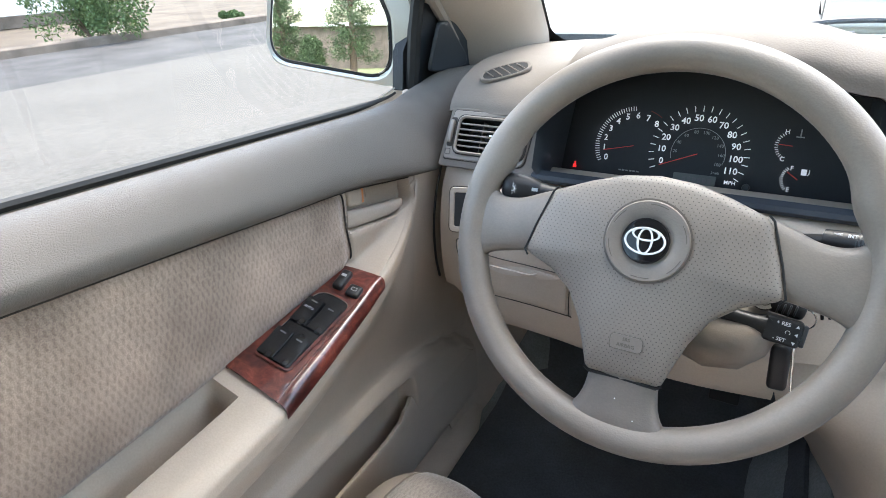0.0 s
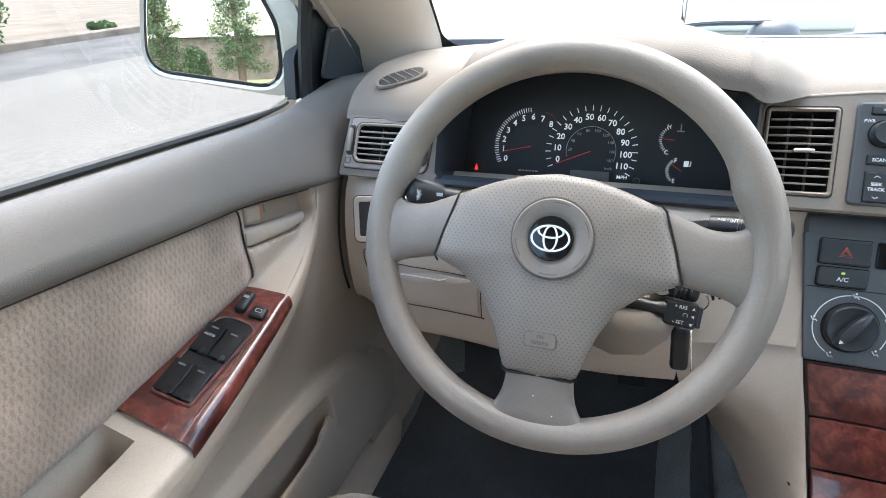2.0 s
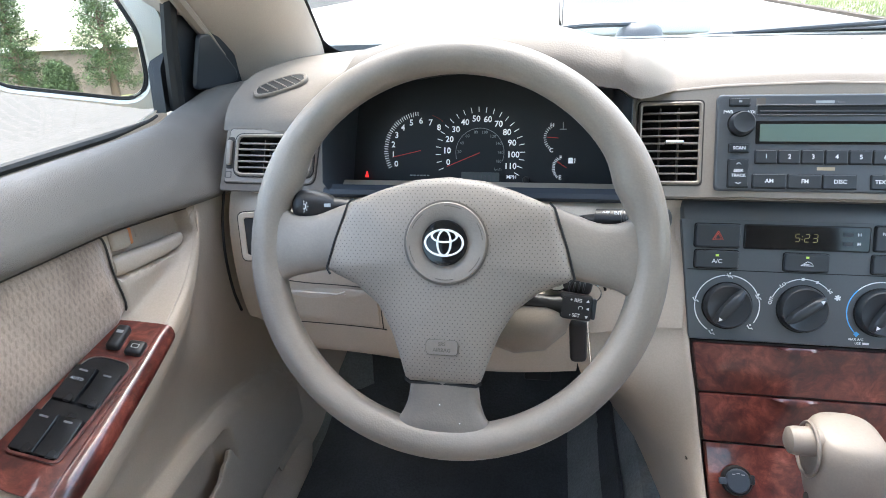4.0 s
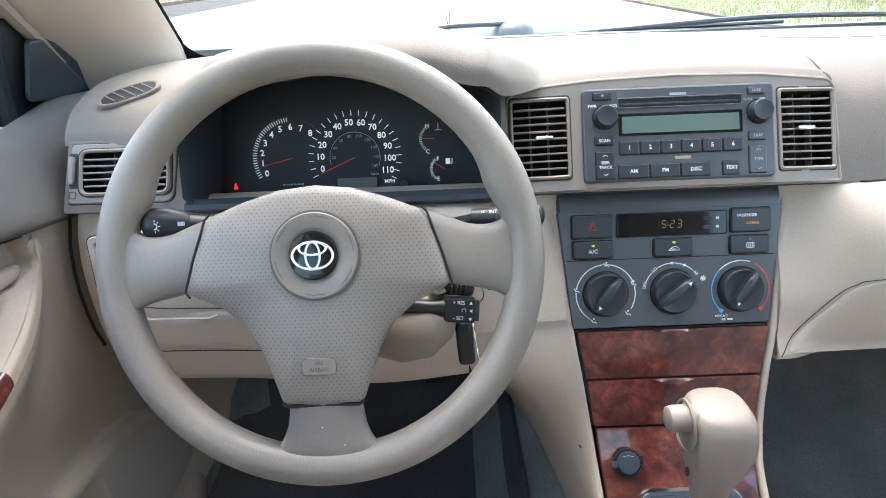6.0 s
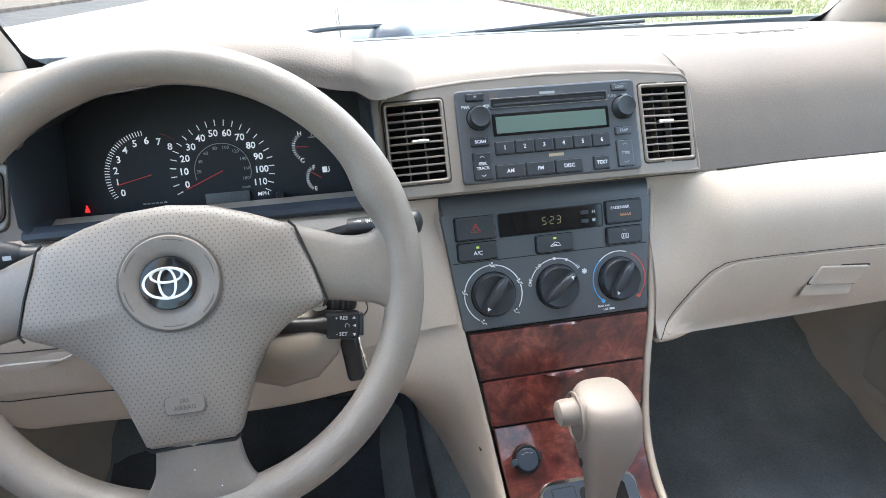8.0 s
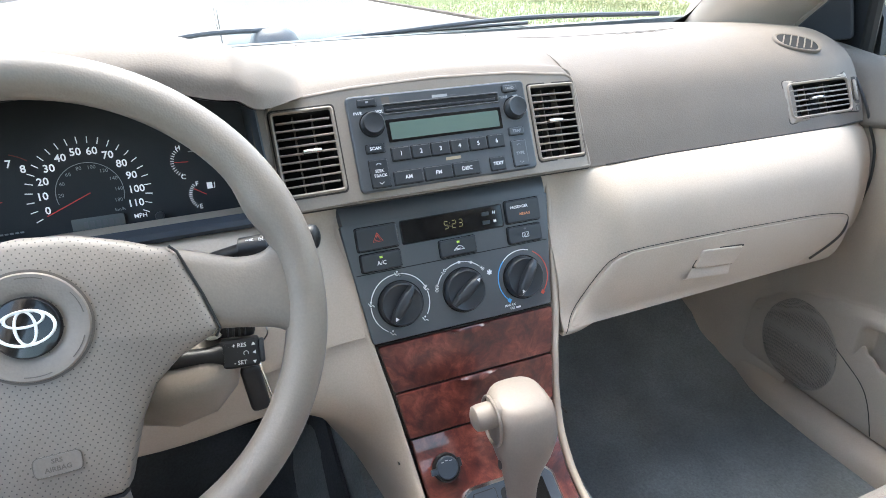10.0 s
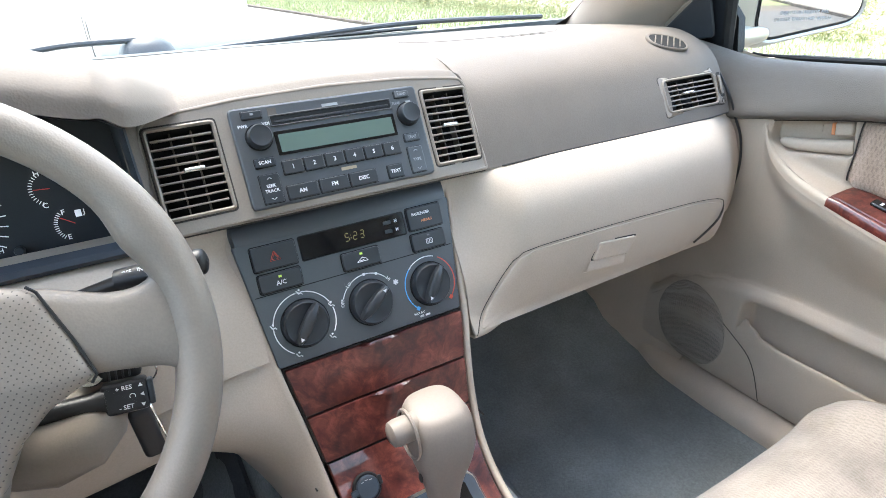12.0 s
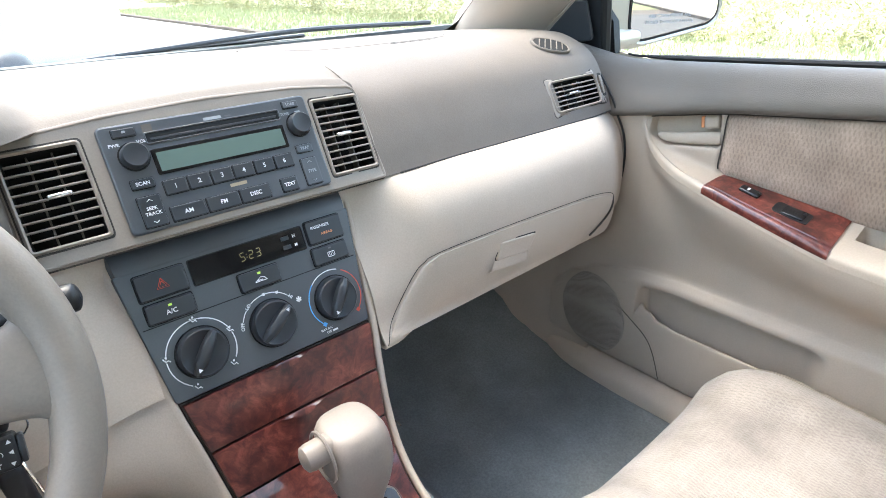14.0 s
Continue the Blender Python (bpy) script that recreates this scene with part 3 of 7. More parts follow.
part("latch_pull", loft([[Vector((lerp(-0.037, 0.026, k / 8), -0.0118, 0.0004)) for k in range(9)], [Vector((lerp(-0.0455, 0.022, k / 8), -0.0225, 0.0040)) for k in range(9)], [Vector((lerp(-0.0465, 0.0215, k / 8), -0.0250, 0.0036)) for k in range(9)], [Vector((lerp(-0.047, 0.021, k / 8), -0.0272, -0.001)) for k in range(9)]]), beige, glove, "sloping finger pull", m=lf)

drawer = thing("knee_drawer", "closed beige coin drawer below the steering wheel", "drawer")
skin_patch([(-0.602, 0.686), (-0.452, 0.688), (-0.452, 0.734), (-0.612, 0.734)], [0.02, 0.006, 0.006, 0.012], 0.003, beige, drawer, "drawer_front")
part("drawer_gap", tube([on_lower(x, z, 0.0006) for x, z, _ in spline([(-0.604, 0.683, 0), (-0.618, 0.737, 0), (-0.53, 0.738, 0), (-0.450, 0.738, 0), (-0.449, 0.736, 0), (-0.449, 0.71, 0), (-0.449, 0.686, 0), (-0.451, 0.684, 0), (-0.52, 0.683, 0), (-0.602, 0.683, 0)], 90)], 0.0006, 6), gap_dark, drawer, "thin dark shut line")
part("finger_lip", loft([[on_lower(x, 0.729 - 0.011 * math.sin(math.pi * u) * (k > 0) + 0.004 * (k > 0), 0.0035 + d) for u in [j / 16 for j in range(17)] for x in [-0.575 + 0.085 * u]] for k, d in ((0, 0.0), (0, 0.003), (1, 0.003), (1, 0.0))]), liner, drawer, "pale curved finger lip")

# switch by the door
sw = thing("light_level_switch", "small black thumbwheel switch in a beige frame", "switch", m=frame_of(on_lower(-0.603, 0.783, 0.001), (1, 0.25, 0), (0, 0.28, 1)))
part("surround", ring(rect(0.040, 0.058, 0.008), rect(0.027, 0.044, 0.003), 0.003, 0.001), beige, sw)
part("switch_body", slab(rect(0.027, 0.044, 0.003), 0.0015, 0.0006), black, sw)
part("thumbwheel", rbox(0.009, 0.021, 0.004, 0.001, at=(0.004, -0.007, 0.002)), button_dark, sw)
part("symbol", slab(rect(0.006, 0.006, 0.002), 0.0018, 0.0002, 0, bm=None), dim_ink, sw, m=Matrix.Translation((0.004, 0.013, 0)))
part("gap", ring(rect(0.0425, 0.0605, 0.009), rect(0.040, 0.058, 0.008), 0.0006, 0.0002), gap_dark, sw)


# air vents
def air_vent(name, label, m, w, h, slats, vanes, mat, tab=0.0, r=0.008, mirrored=1):
    v = thing(name, label, "air vent", "dashboard air vents", m=m)
    o, i = rect(w, h, r), rect(w - 0.007, h - 0.007, max(0.002, r - 0.0035))
    part("frame", ring(o, i, 0.0045, 0.0015, -0.001), mat, v)
    part("frame_gap", ring([q * (1 + 0.0022 / max(q.length, 0.01)) for q in o], o, 0.0022, 0.0003, -0.001), gap_dark, v)
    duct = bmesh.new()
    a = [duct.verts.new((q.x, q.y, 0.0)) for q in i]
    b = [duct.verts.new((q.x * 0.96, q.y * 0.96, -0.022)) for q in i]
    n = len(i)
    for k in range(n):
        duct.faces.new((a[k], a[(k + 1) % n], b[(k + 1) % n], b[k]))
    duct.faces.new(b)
    part("duct", duct, dark_void, v, "duct coloured near-black for shade behind the slats")
    for k in range(vanes):
        x = (k + 1) / (vanes + 1) * (w - 0.007) - (w - 0.007) / 2
        part("vane", rbox(0.0016, h - 0.010, 0.010, 0.0004, 1, at=(x, 0, -0.0105)), slat_taupe, v)
    pitch = (h - 0.007) / slats
    base = None
    for k in range(slats - 1):
        y = -(h - 0.007) / 2 + pitch * (k + 1)
        edge = 0.004 if k in (0, slats - 2) else 0.0
        sl = rbox(w - 0.006 - edge, 0.0019, 0.007, 0.0007, 2)
        part("slat", sl, mat, v, m=Matrix.Translation((0, y, -0.0022)) @ Matrix.Rotation(radians(5), 4, "X"))
    k = slats // 2
    y = -(h - 0.007) / 2 + pitch * k
    part("adjuster_tab", rbox(0.019 if h > 0.06 else 0.021, 0.0042, 0.008, 0.0018, 3, at=(tab, y, 0.0042)), chrome, v, "satin silver adjuster tab")
    return v


# side vent panels at both ends of the dash
for s in (-1, 1):
    if s < 0:
        pm = frame_of((-0.588, 0.5735, 0.8685), (1, -0.03, 0), (0, 0.042, 0.074))
        panel = thing("side_vent_panel", "taupe vent panel at the driver's end of the dash", "trim panel", "side vent panels", m=pm)
        face = [(-0.067, -0.041), (0.073, -0.041), (0.071, 0.037), (-0.062, 0.037)]
        hole = rect(0.094, 0.046, 0.009, 5, 0.003, 0.0015)
        part("panel_face", ring(outline(face, 0.004), hole, 0.004, 0.001, -0.010), taupe, panel)
        part("vent_plate", ring(outline([(-0.060, -0.031), (0.054, -0.031), (0.058, 0.033), (-0.056, 0.033)], [0.004, 0.012, 0.006, 0.004]), hole, 0.003, 0.001, -0.0062), trim_taupe, panel)
        part("plate_gap", ring(outline([(-0.0612, -0.0322), (0.0552, -0.0322), (0.0592, 0.0342), (-0.0572, 0.0342)], [0.004, 0.012, 0.006, 0.004]), hole, 0.0012, 0.0004, -0.0062), gap_dark, panel)
        vm = pm @ Matrix.Translation((0.003, 0.0015, -0.002))
        wheel_at = -0.0535
    else:
        pm = frame_of(pad_face(0.572, 0.869) + Vector((0, 0.0018, 0)), pad_face(0.588, 0.869) - pad_face(0.490, 0.869), pad_face(0.572, 0.893) - pad_face(0.572, 0.847))
        panel = thing("side_vent_panel", "taupe vent plate let into the passenger's end of the dash", "trim panel", "side vent panels", m=pm)
        hole = rect(0.116, 0.047, 0.009, 5, -0.014, 0.0005)
        back = pm.inverted()

        def follow(q):
            p = pm @ Vector((q.x, q.y, 0.0))
            face = pad_face(p.x, p.z)
            near = math.exp(-((q.x + 0.014) / 0.0625) ** 10 - (q.y / 0.0285) ** 8)
            return (back @ p.lerp(face, 1 - near)) + Vector((0, 0, q.z))

        part("vent_plate", ring(outline([(-0.0775, -0.030), (0.080, -0.033), (0.058, 0.0285), (-0.0795, 0.029)], [0.006, 0.004, 0.006, 0.006]), hole, 0.0036, 0.0008, -0.003, bend=follow), trim_taupe, panel)
        part("plate_gap", ring(outline([(-0.0784, -0.0308), (0.0810, -0.0338), (0.0588, 0.0293), (-0.0804, 0.0298)], [0.006, 0.004, 0.006, 0.006]), hole, 0.0031, 0.0003, -0.003, bend=follow), gap_dark, panel)
        vm = pm @ Matrix.Translation((-0.014, 0.0005, -0.0010))
        wheel_at = 0.0555
    part("flow_wheel", rbox(0.0055, 0.030, 0.006, 0.002, at=(wheel_at, 0.004, 0.0)), trim_taupe, panel)
    part("flow_wheel_slot", slab(rect(0.0085, 0.038, 0.002, cx=wheel_at, cy=0.004), 0.0006, 0.0002, -0.003 if s < 0 else 0.0008), gap_dark, panel)
    part("shut_symbol", ring(rect(0.008, 0.008, 0.001, 2, wheel_at - 0.001, -0.022), rect(0.0062, 0.0062, 0.001, 2, wheel_at - 0.001, -0.022), 0.0006, 0.0001, -0.003 if s < 0 else 0.0010), emboss, panel)
    air_vent("side_air_vent", "taupe slatted dashboard air vent with a silver tab", vm, 0.098 if s < 0 else 0.120, 0.050, 6, 2, trim_taupe, 0.012 * -s, 0.011)

# oval demister outlets on the pad
for s in (-1, 1):
    dx_, dy_ = (0.560, 0.643) if s > 0 else (-0.597, 0.650)
    c = on_pad(dx_, dy_, 0.0)
    nrm = (on_pad(dx_ + 0.02, dy_) - on_pad(dx_ - 0.02, dy_)).cross(on_pad(dx_, dy_ + 0.016) - on_pad(dx_, dy_ - 0.016))
    ax = Vector((0.91, -0.42 * s, 0.0))
    ax = ax - nrm * (ax.dot(nrm) / nrm.length_squared)
    dm = frame_of(c + nrm.normalized() * 0.0022, ax, nrm.cross(ax))
    dv = thing("demister_outlet", "small oval slatted demister outlet", "air vent", "demister outlets", m=dm)
    el = [Vector((0.030 * math.copysign(abs(math.cos(a)) ** 0.8, math.cos(a)), 0.0175 * math.copysign(abs(math.sin(a)) ** 0.8, math.sin(a)))) for a in [k / 36 * math.tau for k in range(36)]]
    part("rim", ring([q * 1.16 for q in el], el, 0.0042, 0.0010, -0.0032), taupe, dv)
    # Pad is not cut here; a near-black sheet stands for the shaded depth.
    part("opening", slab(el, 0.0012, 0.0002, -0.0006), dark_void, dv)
    for k in range(-2, 3):
        x = k * 0.0105
        hh = 0.0175 * math.sqrt(max(0.05, 1 - (x / 0.033) ** 2))
        part("slat", rbox(0.0017, 2 * hh, 0.0022, 0.0005, 1), taupe, dv, m=Matrix.Translation((x, 0, 0.0008)) @ Matrix.Rotation(radians(-24 * s), 4, "Z"))

# ---- instrument cluster ----
FACE = frame_of((-0.349, 0.6400, 0.8715), (1, 0, 0), (0, 0.30, 0.95))
cluster = thing("instrument_cluster", "black instrument cluster with white numerals and red needles", "instrument cluster", m=FACE)
inv = FACE.inverted()


def tub_loop(y, k, slope=0.16, drop=0.0):
    pts = []
    for x in [-0.507 + 0.318 * i / 24 for i in range(25)]:
        pts.append((x, hood_lip(x) - 0.006))
    base = [(-0.188, 0.90), (-0.184, 0.848), (-0.190, 0.8395)] + [(-0.19 - 0.31 * i / 10, 0.8385) for i in range(1, 10)] + [(-0.509, 0.8395), (-0.516, 0.848), (-0.513, 0.89)]
    base = [(x, z - drop) for x, z in base]
    cx, cz = -0.349, 0.885
    return [inv @ Vector((cx + (x - cx) * k, y + (z - 0.885) * slope, cz + (z - cz) * k)) for x, z in pts + base]


loops = [tub_loop(0.556, 1.012), tub_loop(0.550, 1.0), tub_loop(0.556, 0.985), tub_loop(0.60, 0.970, 0.22, 0.014), tub_loop(0.6445, 0.95, 0.30, 0.030)]
part("hood_lining", loft(loops, close_v=True), soft_black, cluster, "matt black hood lining")
fb = bmesh.new()
fb.faces.new([fb.verts.new(p) for p in tub_loop(0.6445, 0.955, 0.30, 0.030)])
part("dial_face", fb, dial_black, cluster, "black dial face", smooth=False)
bezel_low = loft([[inv @ Vector((x, y, z)) for x in [-0.516 + 0.334 * i / 20 for i in range(21)]] for y, z in ((0.556, 0.829), (0.5445, 0.831), (0.541, 0.836), (0.5435, 0.8405), (0.555, 0.8425))])
part("lower_lip", bezel_low, soft_black, cluster, "slate lower lip of the hood")

Z = 0.004


def on_face(px, pz):
    q = inv @ Vector((px, 0.6375 + (pz - 0.86) * 0.31, pz))
    return q.x, q.y


tx, ty = on_face(-0.4205, 0.8580)
sx, sy = on_face(-0.3485, 0.8560)
part("tachometer_ticks", tick_marks([lerp(208, 95, k / 30) for k in range(31)], 0.0412, 0.0050, 0.0008, Z, (tx, ty)), dial_white, cluster)
for k in range(9):
    a = radians(lerp(208, 51, k / 8))
    lettering(str(k), 0.0100, dial_white, cluster, (tx + 0.0352 * math.cos(a), ty + 0.0352 * math.sin(a), Z), bold=0.0002, name="numeral")
part("red_zone", arc_band(0.0440, 0.0010, 72, 52, 0.0002, Z, 10, (tx, ty)), material("dull_red_ink", (0.16, 0.03, 0.025), 0.6), cluster)
part("tachometer_needle", tick_marks([193], 0.0, 0.036, 0.0008, Z + 0.001, (tx, ty)), needle_red, cluster, "red needle")
for k in range(6):
    part("legend_bar", rbox(0.0030, 0.0016, 0.0003, 0, at=(tx - 0.012 + 0.0042 * k, ty - 0.0300, Z)), grey_ink, cluster)
part("speedometer_ticks", tick_marks([lerp(203, -29, k / 46) for k in range(0, 47, 2)], 0.0475, 0.0064, 0.0009, Z, (sx, sy)), dial_white, cluster)
for k in range(12):
    a = radians(lerp(197, -23, k / 11))
    lettering(str(k * 10), 0.0100, dial_white, cluster, (sx + 0.0400 * math.cos(a), sy + 0.0400 * math.sin(a), Z), bold=0.0002, name="numeral")
part("inner_scale", arc_band(0.0290, 0.0006, 195, -20, 0.0002, Z, 40, (sx, sy)), grey_ink, cluster)
for k in range(1, 10):
    a = radians(lerp(178, -24, (k - 1) / 8))
    lettering(str(k * 20), 0.0050, grey_ink, cluster, (sx + 0.0247 * math.cos(a), sy + 0.0247 * math.sin(a), Z), name="small_numeral")
lettering("MPH", 0.0060, dial_white, cluster, (sx + 0.0385, sy - 0.0285, Z), bold=0.0001, name="legend")
lettering("km/h", 0.0045, grey_ink, cluster, (sx + 0.022, sy - 0.0195, Z), name="legend")
part("speedometer_needle", tick_marks([203], 0.0, 0.043, 0.0009, Z + 0.001, (sx, sy)), needle_red, cluster, "red needle")
part("odometer_display", slab(rect(0.046, 0.0125, 0.001, 3), 0.0006, 0.0002), lcd_grey, cluster, "grey odometer window", m=Matrix.Translation((sx + 0.001, sy - 0.0295, Z - 0.0004)))
for k in range(6):
    part("odometer_bar", slab(rect(0.0035, 0.006, 0.0004, 2), 0.0002, 0.00005), dim_ink, cluster, m=Matrix.Translation((sx - 0.010 + k * 0.0055, sy - 0.0298, Z + 0.0003)))
hx, hy = on_face(-0.2570, 0.8730)
ex, ey = on_face(-0.2460, 0.8400)
for cx, cy, top, low, up_, half_ in ((hx, hy, "H", "C", 0.0145, 56), (ex, ey, "F", "E", 0.0115, 46)):
    part("small_gauge_ticks", tick_marks([lerp(180 - half_, 180 + half_, k / 12) for k in range(13)], 0.0135, 0.0032, 0.0007, Z, (cx, cy)), dial_white, cluster)
    lettering(top, 0.0066, dial_white, cluster, (cx - 0.0072, cy + up_, Z), bold=0.0001, name="legend")
    lettering(low, 0.0066, dial_white, cluster, (cx - 0.0072, cy - up_, Z), bold=0.0001, name="legend")
part("temperature_needle", tick_marks([176], 0.000, 0.0130, 0.0007, Z + 0.001, (hx, hy)), needle_red, cluster)
part("fuel_needle", tick_marks([146], 0.000, 0.0130, 0.0007, Z + 0.001, (ex, ey)), needle_red, cluster)
part("pump_symbol", rbox(0.0052, 0.0064, 0.0004, 0.0, at=(ex + 0.0045, ey + 0.0085, Z)), dial_white, cluster)
part("pump_hose", tube([(ex + 0.0080, ey + 0.0055, Z), (ex + 0.0092, ey + 0.0070, Z), (ex + 0.0092, ey + 0.0115, Z)], 0.0005, 5), dial_white, cluster)
part("temperature_symbol", rbox(0.0012, 0.0075, 0.0004, 0.0, at=(hx + 0.0055, hy + 0.0145, Z)), grey_ink, cluster)
part("temperature_waves", rbox(0.008, 0.0012, 0.0004, 0.0, at=(hx + 0.0055, hy + 0.0100, Z)), grey_ink, cluster)
bx, by = on_face(-0.4890, 0.8295)
belt_lamp = lathe([(0.0, 0.0005), (0.0011, 0.0005), (0.0012, 0.0)], 12)
for v_ in belt_lamp.verts:
    v_.co.y += 0.0028
slab(outline([(-0.0026, -0.0034), (0.0026, -0.0034), (0.0014, 0.0013), (-0.0014, 0.0013)], 0.0006, 3), 0.0005, 0.0002, bm=belt_lamp)
part("seat_belt_light", belt_lamp, red_glow, cluster, "lit red warning light", m=Matrix.Translation((bx, by, Z)))
rx_, ry_ = on_face(-0.2930, 0.8260)
part("reset_knob", lathe([(0.0, 0.010), (0.0035, 0.010), (0.004, 0.008), (0.004, 0.0)], 16), button_dark, cluster, m=Matrix.Translation((rx_, ry_, 0)))

# taupe pillar between hood and centre bezel
rows = [[Vector((x, q.y + 0.004 * k, q.x)) for q in spline([(0.826, 0.556, 0), (0.87, 0.572, 0), (0.91, 0.590, 0), (0.930, 0.602, 0)], 12)] for k, x in enumerate((-0.193, -0.189, -0.185, -0.181, -0.177))]
part("hood_pillar", shell(loft(rows), 0.003), taupe, dashboard)


# ---- centre stack ----
RADIO = frame_of((0, 0.5785, 0.886), (1, 0, 0), (0, 0.043, 0.088))


def bow(q):
    """The bezel curves away from the cabin towards its ends."""
    return Vector((q.x, q.y, q.z - 0.30 * q.x * q.x))


out_line = outline([(-0.183, -0.055), (0.173, -0.055), (0.169, 0.052), (0.09, 0.0585), (0, 0.0605), (-0.09, 0.0585), (-0.178, 0.052)], [0.010, 0.003, 0.014, 0.05, 0.05, 0.05, 0.022], 6)


def grid_plate(poly, holes, z0, z1, bend, n=56, m=26):
    """A plate filling an outline, open at rectangular holes (x0, x1, y0, y1)."""
    xs = sorted({round(v, 5) for h in holes for v in h[:2]} | {round(-0.184 + 0.362 * i / n, 5) for i in range(n + 1)})
    bm = bmesh.new()
    xs2 = [xs[0]]
    for v in xs[1:]:
        if v - xs2[-1] > 0.0006 or any(abs(v - w) < 1e-6 for h in holes for w in h[:2]):
            xs2.append(v)

    def span(x):
        ys = []
        k = len(poly)
        for i in range(k):
            a, b = poly[i], poly[(i + 1) % k]
            if (a.x - x) * (b.x - x) < 0:
                ys.append(lerp(a.y, b.y, (x - a.x) / (b.x - a.x)))
        return (min(ys), max(ys)) if len(ys) > 1 else None

    def strip(x0, x1, lo0, hi0, lo1, hi1):
        p = [(x0, lo0), (x1, lo1), (x1, hi1), (x0, hi0)]
        bm.faces.new([bm.verts.new(bend(Vector((*q, z1)))) for q in p])
        for a, b in ((p[0], p[1]), (p[2], p[3])):
            bm.faces.new([bm.verts.new(bend(Vector((*q, z)))) for q, z in ((a, z1), (a, z0), (b, z0), (b, z1))])

    for x0, x1 in zip(xs2, xs2[1:]):
        s0, s1 = span(x0 + 1e-5), span(x1 - 1e-5)
        if not s0 or not s1:
            continue
        xm = (x0 + x1) / 2
        cut = sorted((h[2], h[3]) for h in holes if h[0] < xm < h[1])
        lo0, lo1 = s0[0], s1[0]
        for a, b in cut:
            strip(x0, x1, lo0, a, lo1, a)
            lo0 = lo1 = b
        strip(x0, x1, lo0, s0[1], lo1, s1[1])
    bmesh.ops.remove_doubles(bm, verts=bm.verts, dist=1e-5)
    return bm


holes = [(-0.1720, -0.1150, -0.040, 0.041), (0.1090, 0.1660, -0.040, 0.041), (-0.0985, 0.0985, -0.048, 0.048)]
bezel = part("centre_bezel", grid_plate(out_line, holes, -0.012, 0.0, bow), trim_taupe, dashboard, "taupe plastic bezel round the radio and centre vents", m=RADIO, smooth=False)
rim = [bow(Vector((q.x, q.y, -0.001))) for q in out_line]
part("bezel_edge", tube(rim + rim[:1], 0.0022, 8, False), trim_taupe, bezel)
gaprim = [bow(Vector((q.x, q.y, -0.0035))) for q in inset(out_line, -0.0022)]
part("bezel_gap", tube(gaprim + gaprim[:1], 0.0013, 6, False), gap_dark, bezel)
for s in (-1, 1):
    vm = RADIO @ Matrix.Translation((s * 0.1405 - 0.003, 0.0005, -0.30 * 0.14 ** 2 - 0.001)) @ Matrix.Rotation(radians(s * 4.6), 4, "Y")
    air_vent("centre_air_vent", "upright taupe slatted centre air vent with a silver tab", vm, 0.063, 0.086, 10, 2, trim_taupe, -0.004 * s, 0.005)

radio = thing("car_radio", "charcoal car radio with CD slot and green display", "car radio", m=RADIO)
part("fascia", slab(rect(0.200, 0.098, 0.006), 0.014, 0.002, -0.012), panel_dark, radio)
RZ = 0.002


def at_r(u, v):
    return (-0.1 + 0.2 * u, 0.049 - 0.098 * v)


def key(parent, name, u, v, w, h, label="", text="", size=0.0045, ink=None, mat=None, r=0.0015, rise=0.0022):
    x, y = at_r(u, v)
    part("key_gap", slab(rect(0.2 * w + 0.0012, 0.098 * h + 0.0012, r), 0.0003, 0.0001), dark_void, parent, m=Matrix.Translation((x, y, RZ)))
    k = part(name, slab(rect(0.2 * w, 0.098 * h, r), rise, 0.0008), mat or button_dark, parent, label, m=Matrix.Translation((x, y, RZ)))
    if text:
        lettering(text, size, ink or white_ink, k, (0, 0, rise + 0.0002), bold=0.00012)
    return k


key(radio, "eject_key", 0.105, 0.085, 0.095, 0.075)
part("eject_symbol", tick_marks([90], 0.0, 0.002, 0.003, 0, (0, 0)), grey_ink, radio, m=Matrix.Translation((*at_r(0.105, 0.09), RZ + 0.0025)))
key(radio, "load_key", 0.905, 0.085, 0.085, 0.070, text="LOAD", size=0.0036, ink=grey_ink, mat=panel_dark)
x, y = at_r(0.508, 0.168)
part("disc_slot", slab(rect(0.128, 0.0088, 0.0015), 0.0003, 0.0001), dark_void, radio, "black disc slot", m=Matrix.Translation((x, y, RZ)))
part("slot_frame", ring(rect(0.1305, 0.0112, 0.002), rect(0.128, 0.0088, 0.0015), 0.0012, 0.0004), panel_dark, radio, m=Matrix.Translation((x, y, RZ)))
part("slot_flap", rbox(0.122, 0.0022, 0.0008, 0.0003, 1, at=(x, y - 0.0012, RZ + 0.0004)), button_dark, radio)
for u in (0.115, 0.918):
    x, y = at_r(u, 0.308)
    # Flat near-black disc stands in for shade in the gap round the knob.
    part("knob_gap_shade", slab([Vector((0.0132 * math.cos(a), 0.0132 * math.sin(a))) for a in [k / 28 * math.tau for k in range(28)]], 0.0004, 0.0001), dark_void, radio, m=Matrix.Translation((x, y, RZ)))
    part("rotary_knob", lathe([(0.0118, 0), (0.0112, 0.0085), (0.0100, 0.0105), (0.0085, 0.0102), (0.0, 0.0095)], 36), button_dark, radio, "black rotary knob", m=Matrix.Translation((x, y, RZ)))
lettering("PWR", 0.0042, white_ink, radio, (*at_r(0.052, 0.185), RZ + 0.0004), bold=0.0001)
lettering("VOL", 0.0042, white_ink, radio, (*at_r(0.165, 0.185), RZ + 0.0004), bold=0.0001)
lettering("TUNE", 0.0038, grey_ink, radio, (*at_r(0.862, 0.175), RZ + 0.0004), bold=0.0001)
part("small_print_bar", rbox(0.006, 0.0018, 0.0002, 0, at=(*at_r(0.935, 0.17), RZ + 0.0002)), grey_ink, radio)
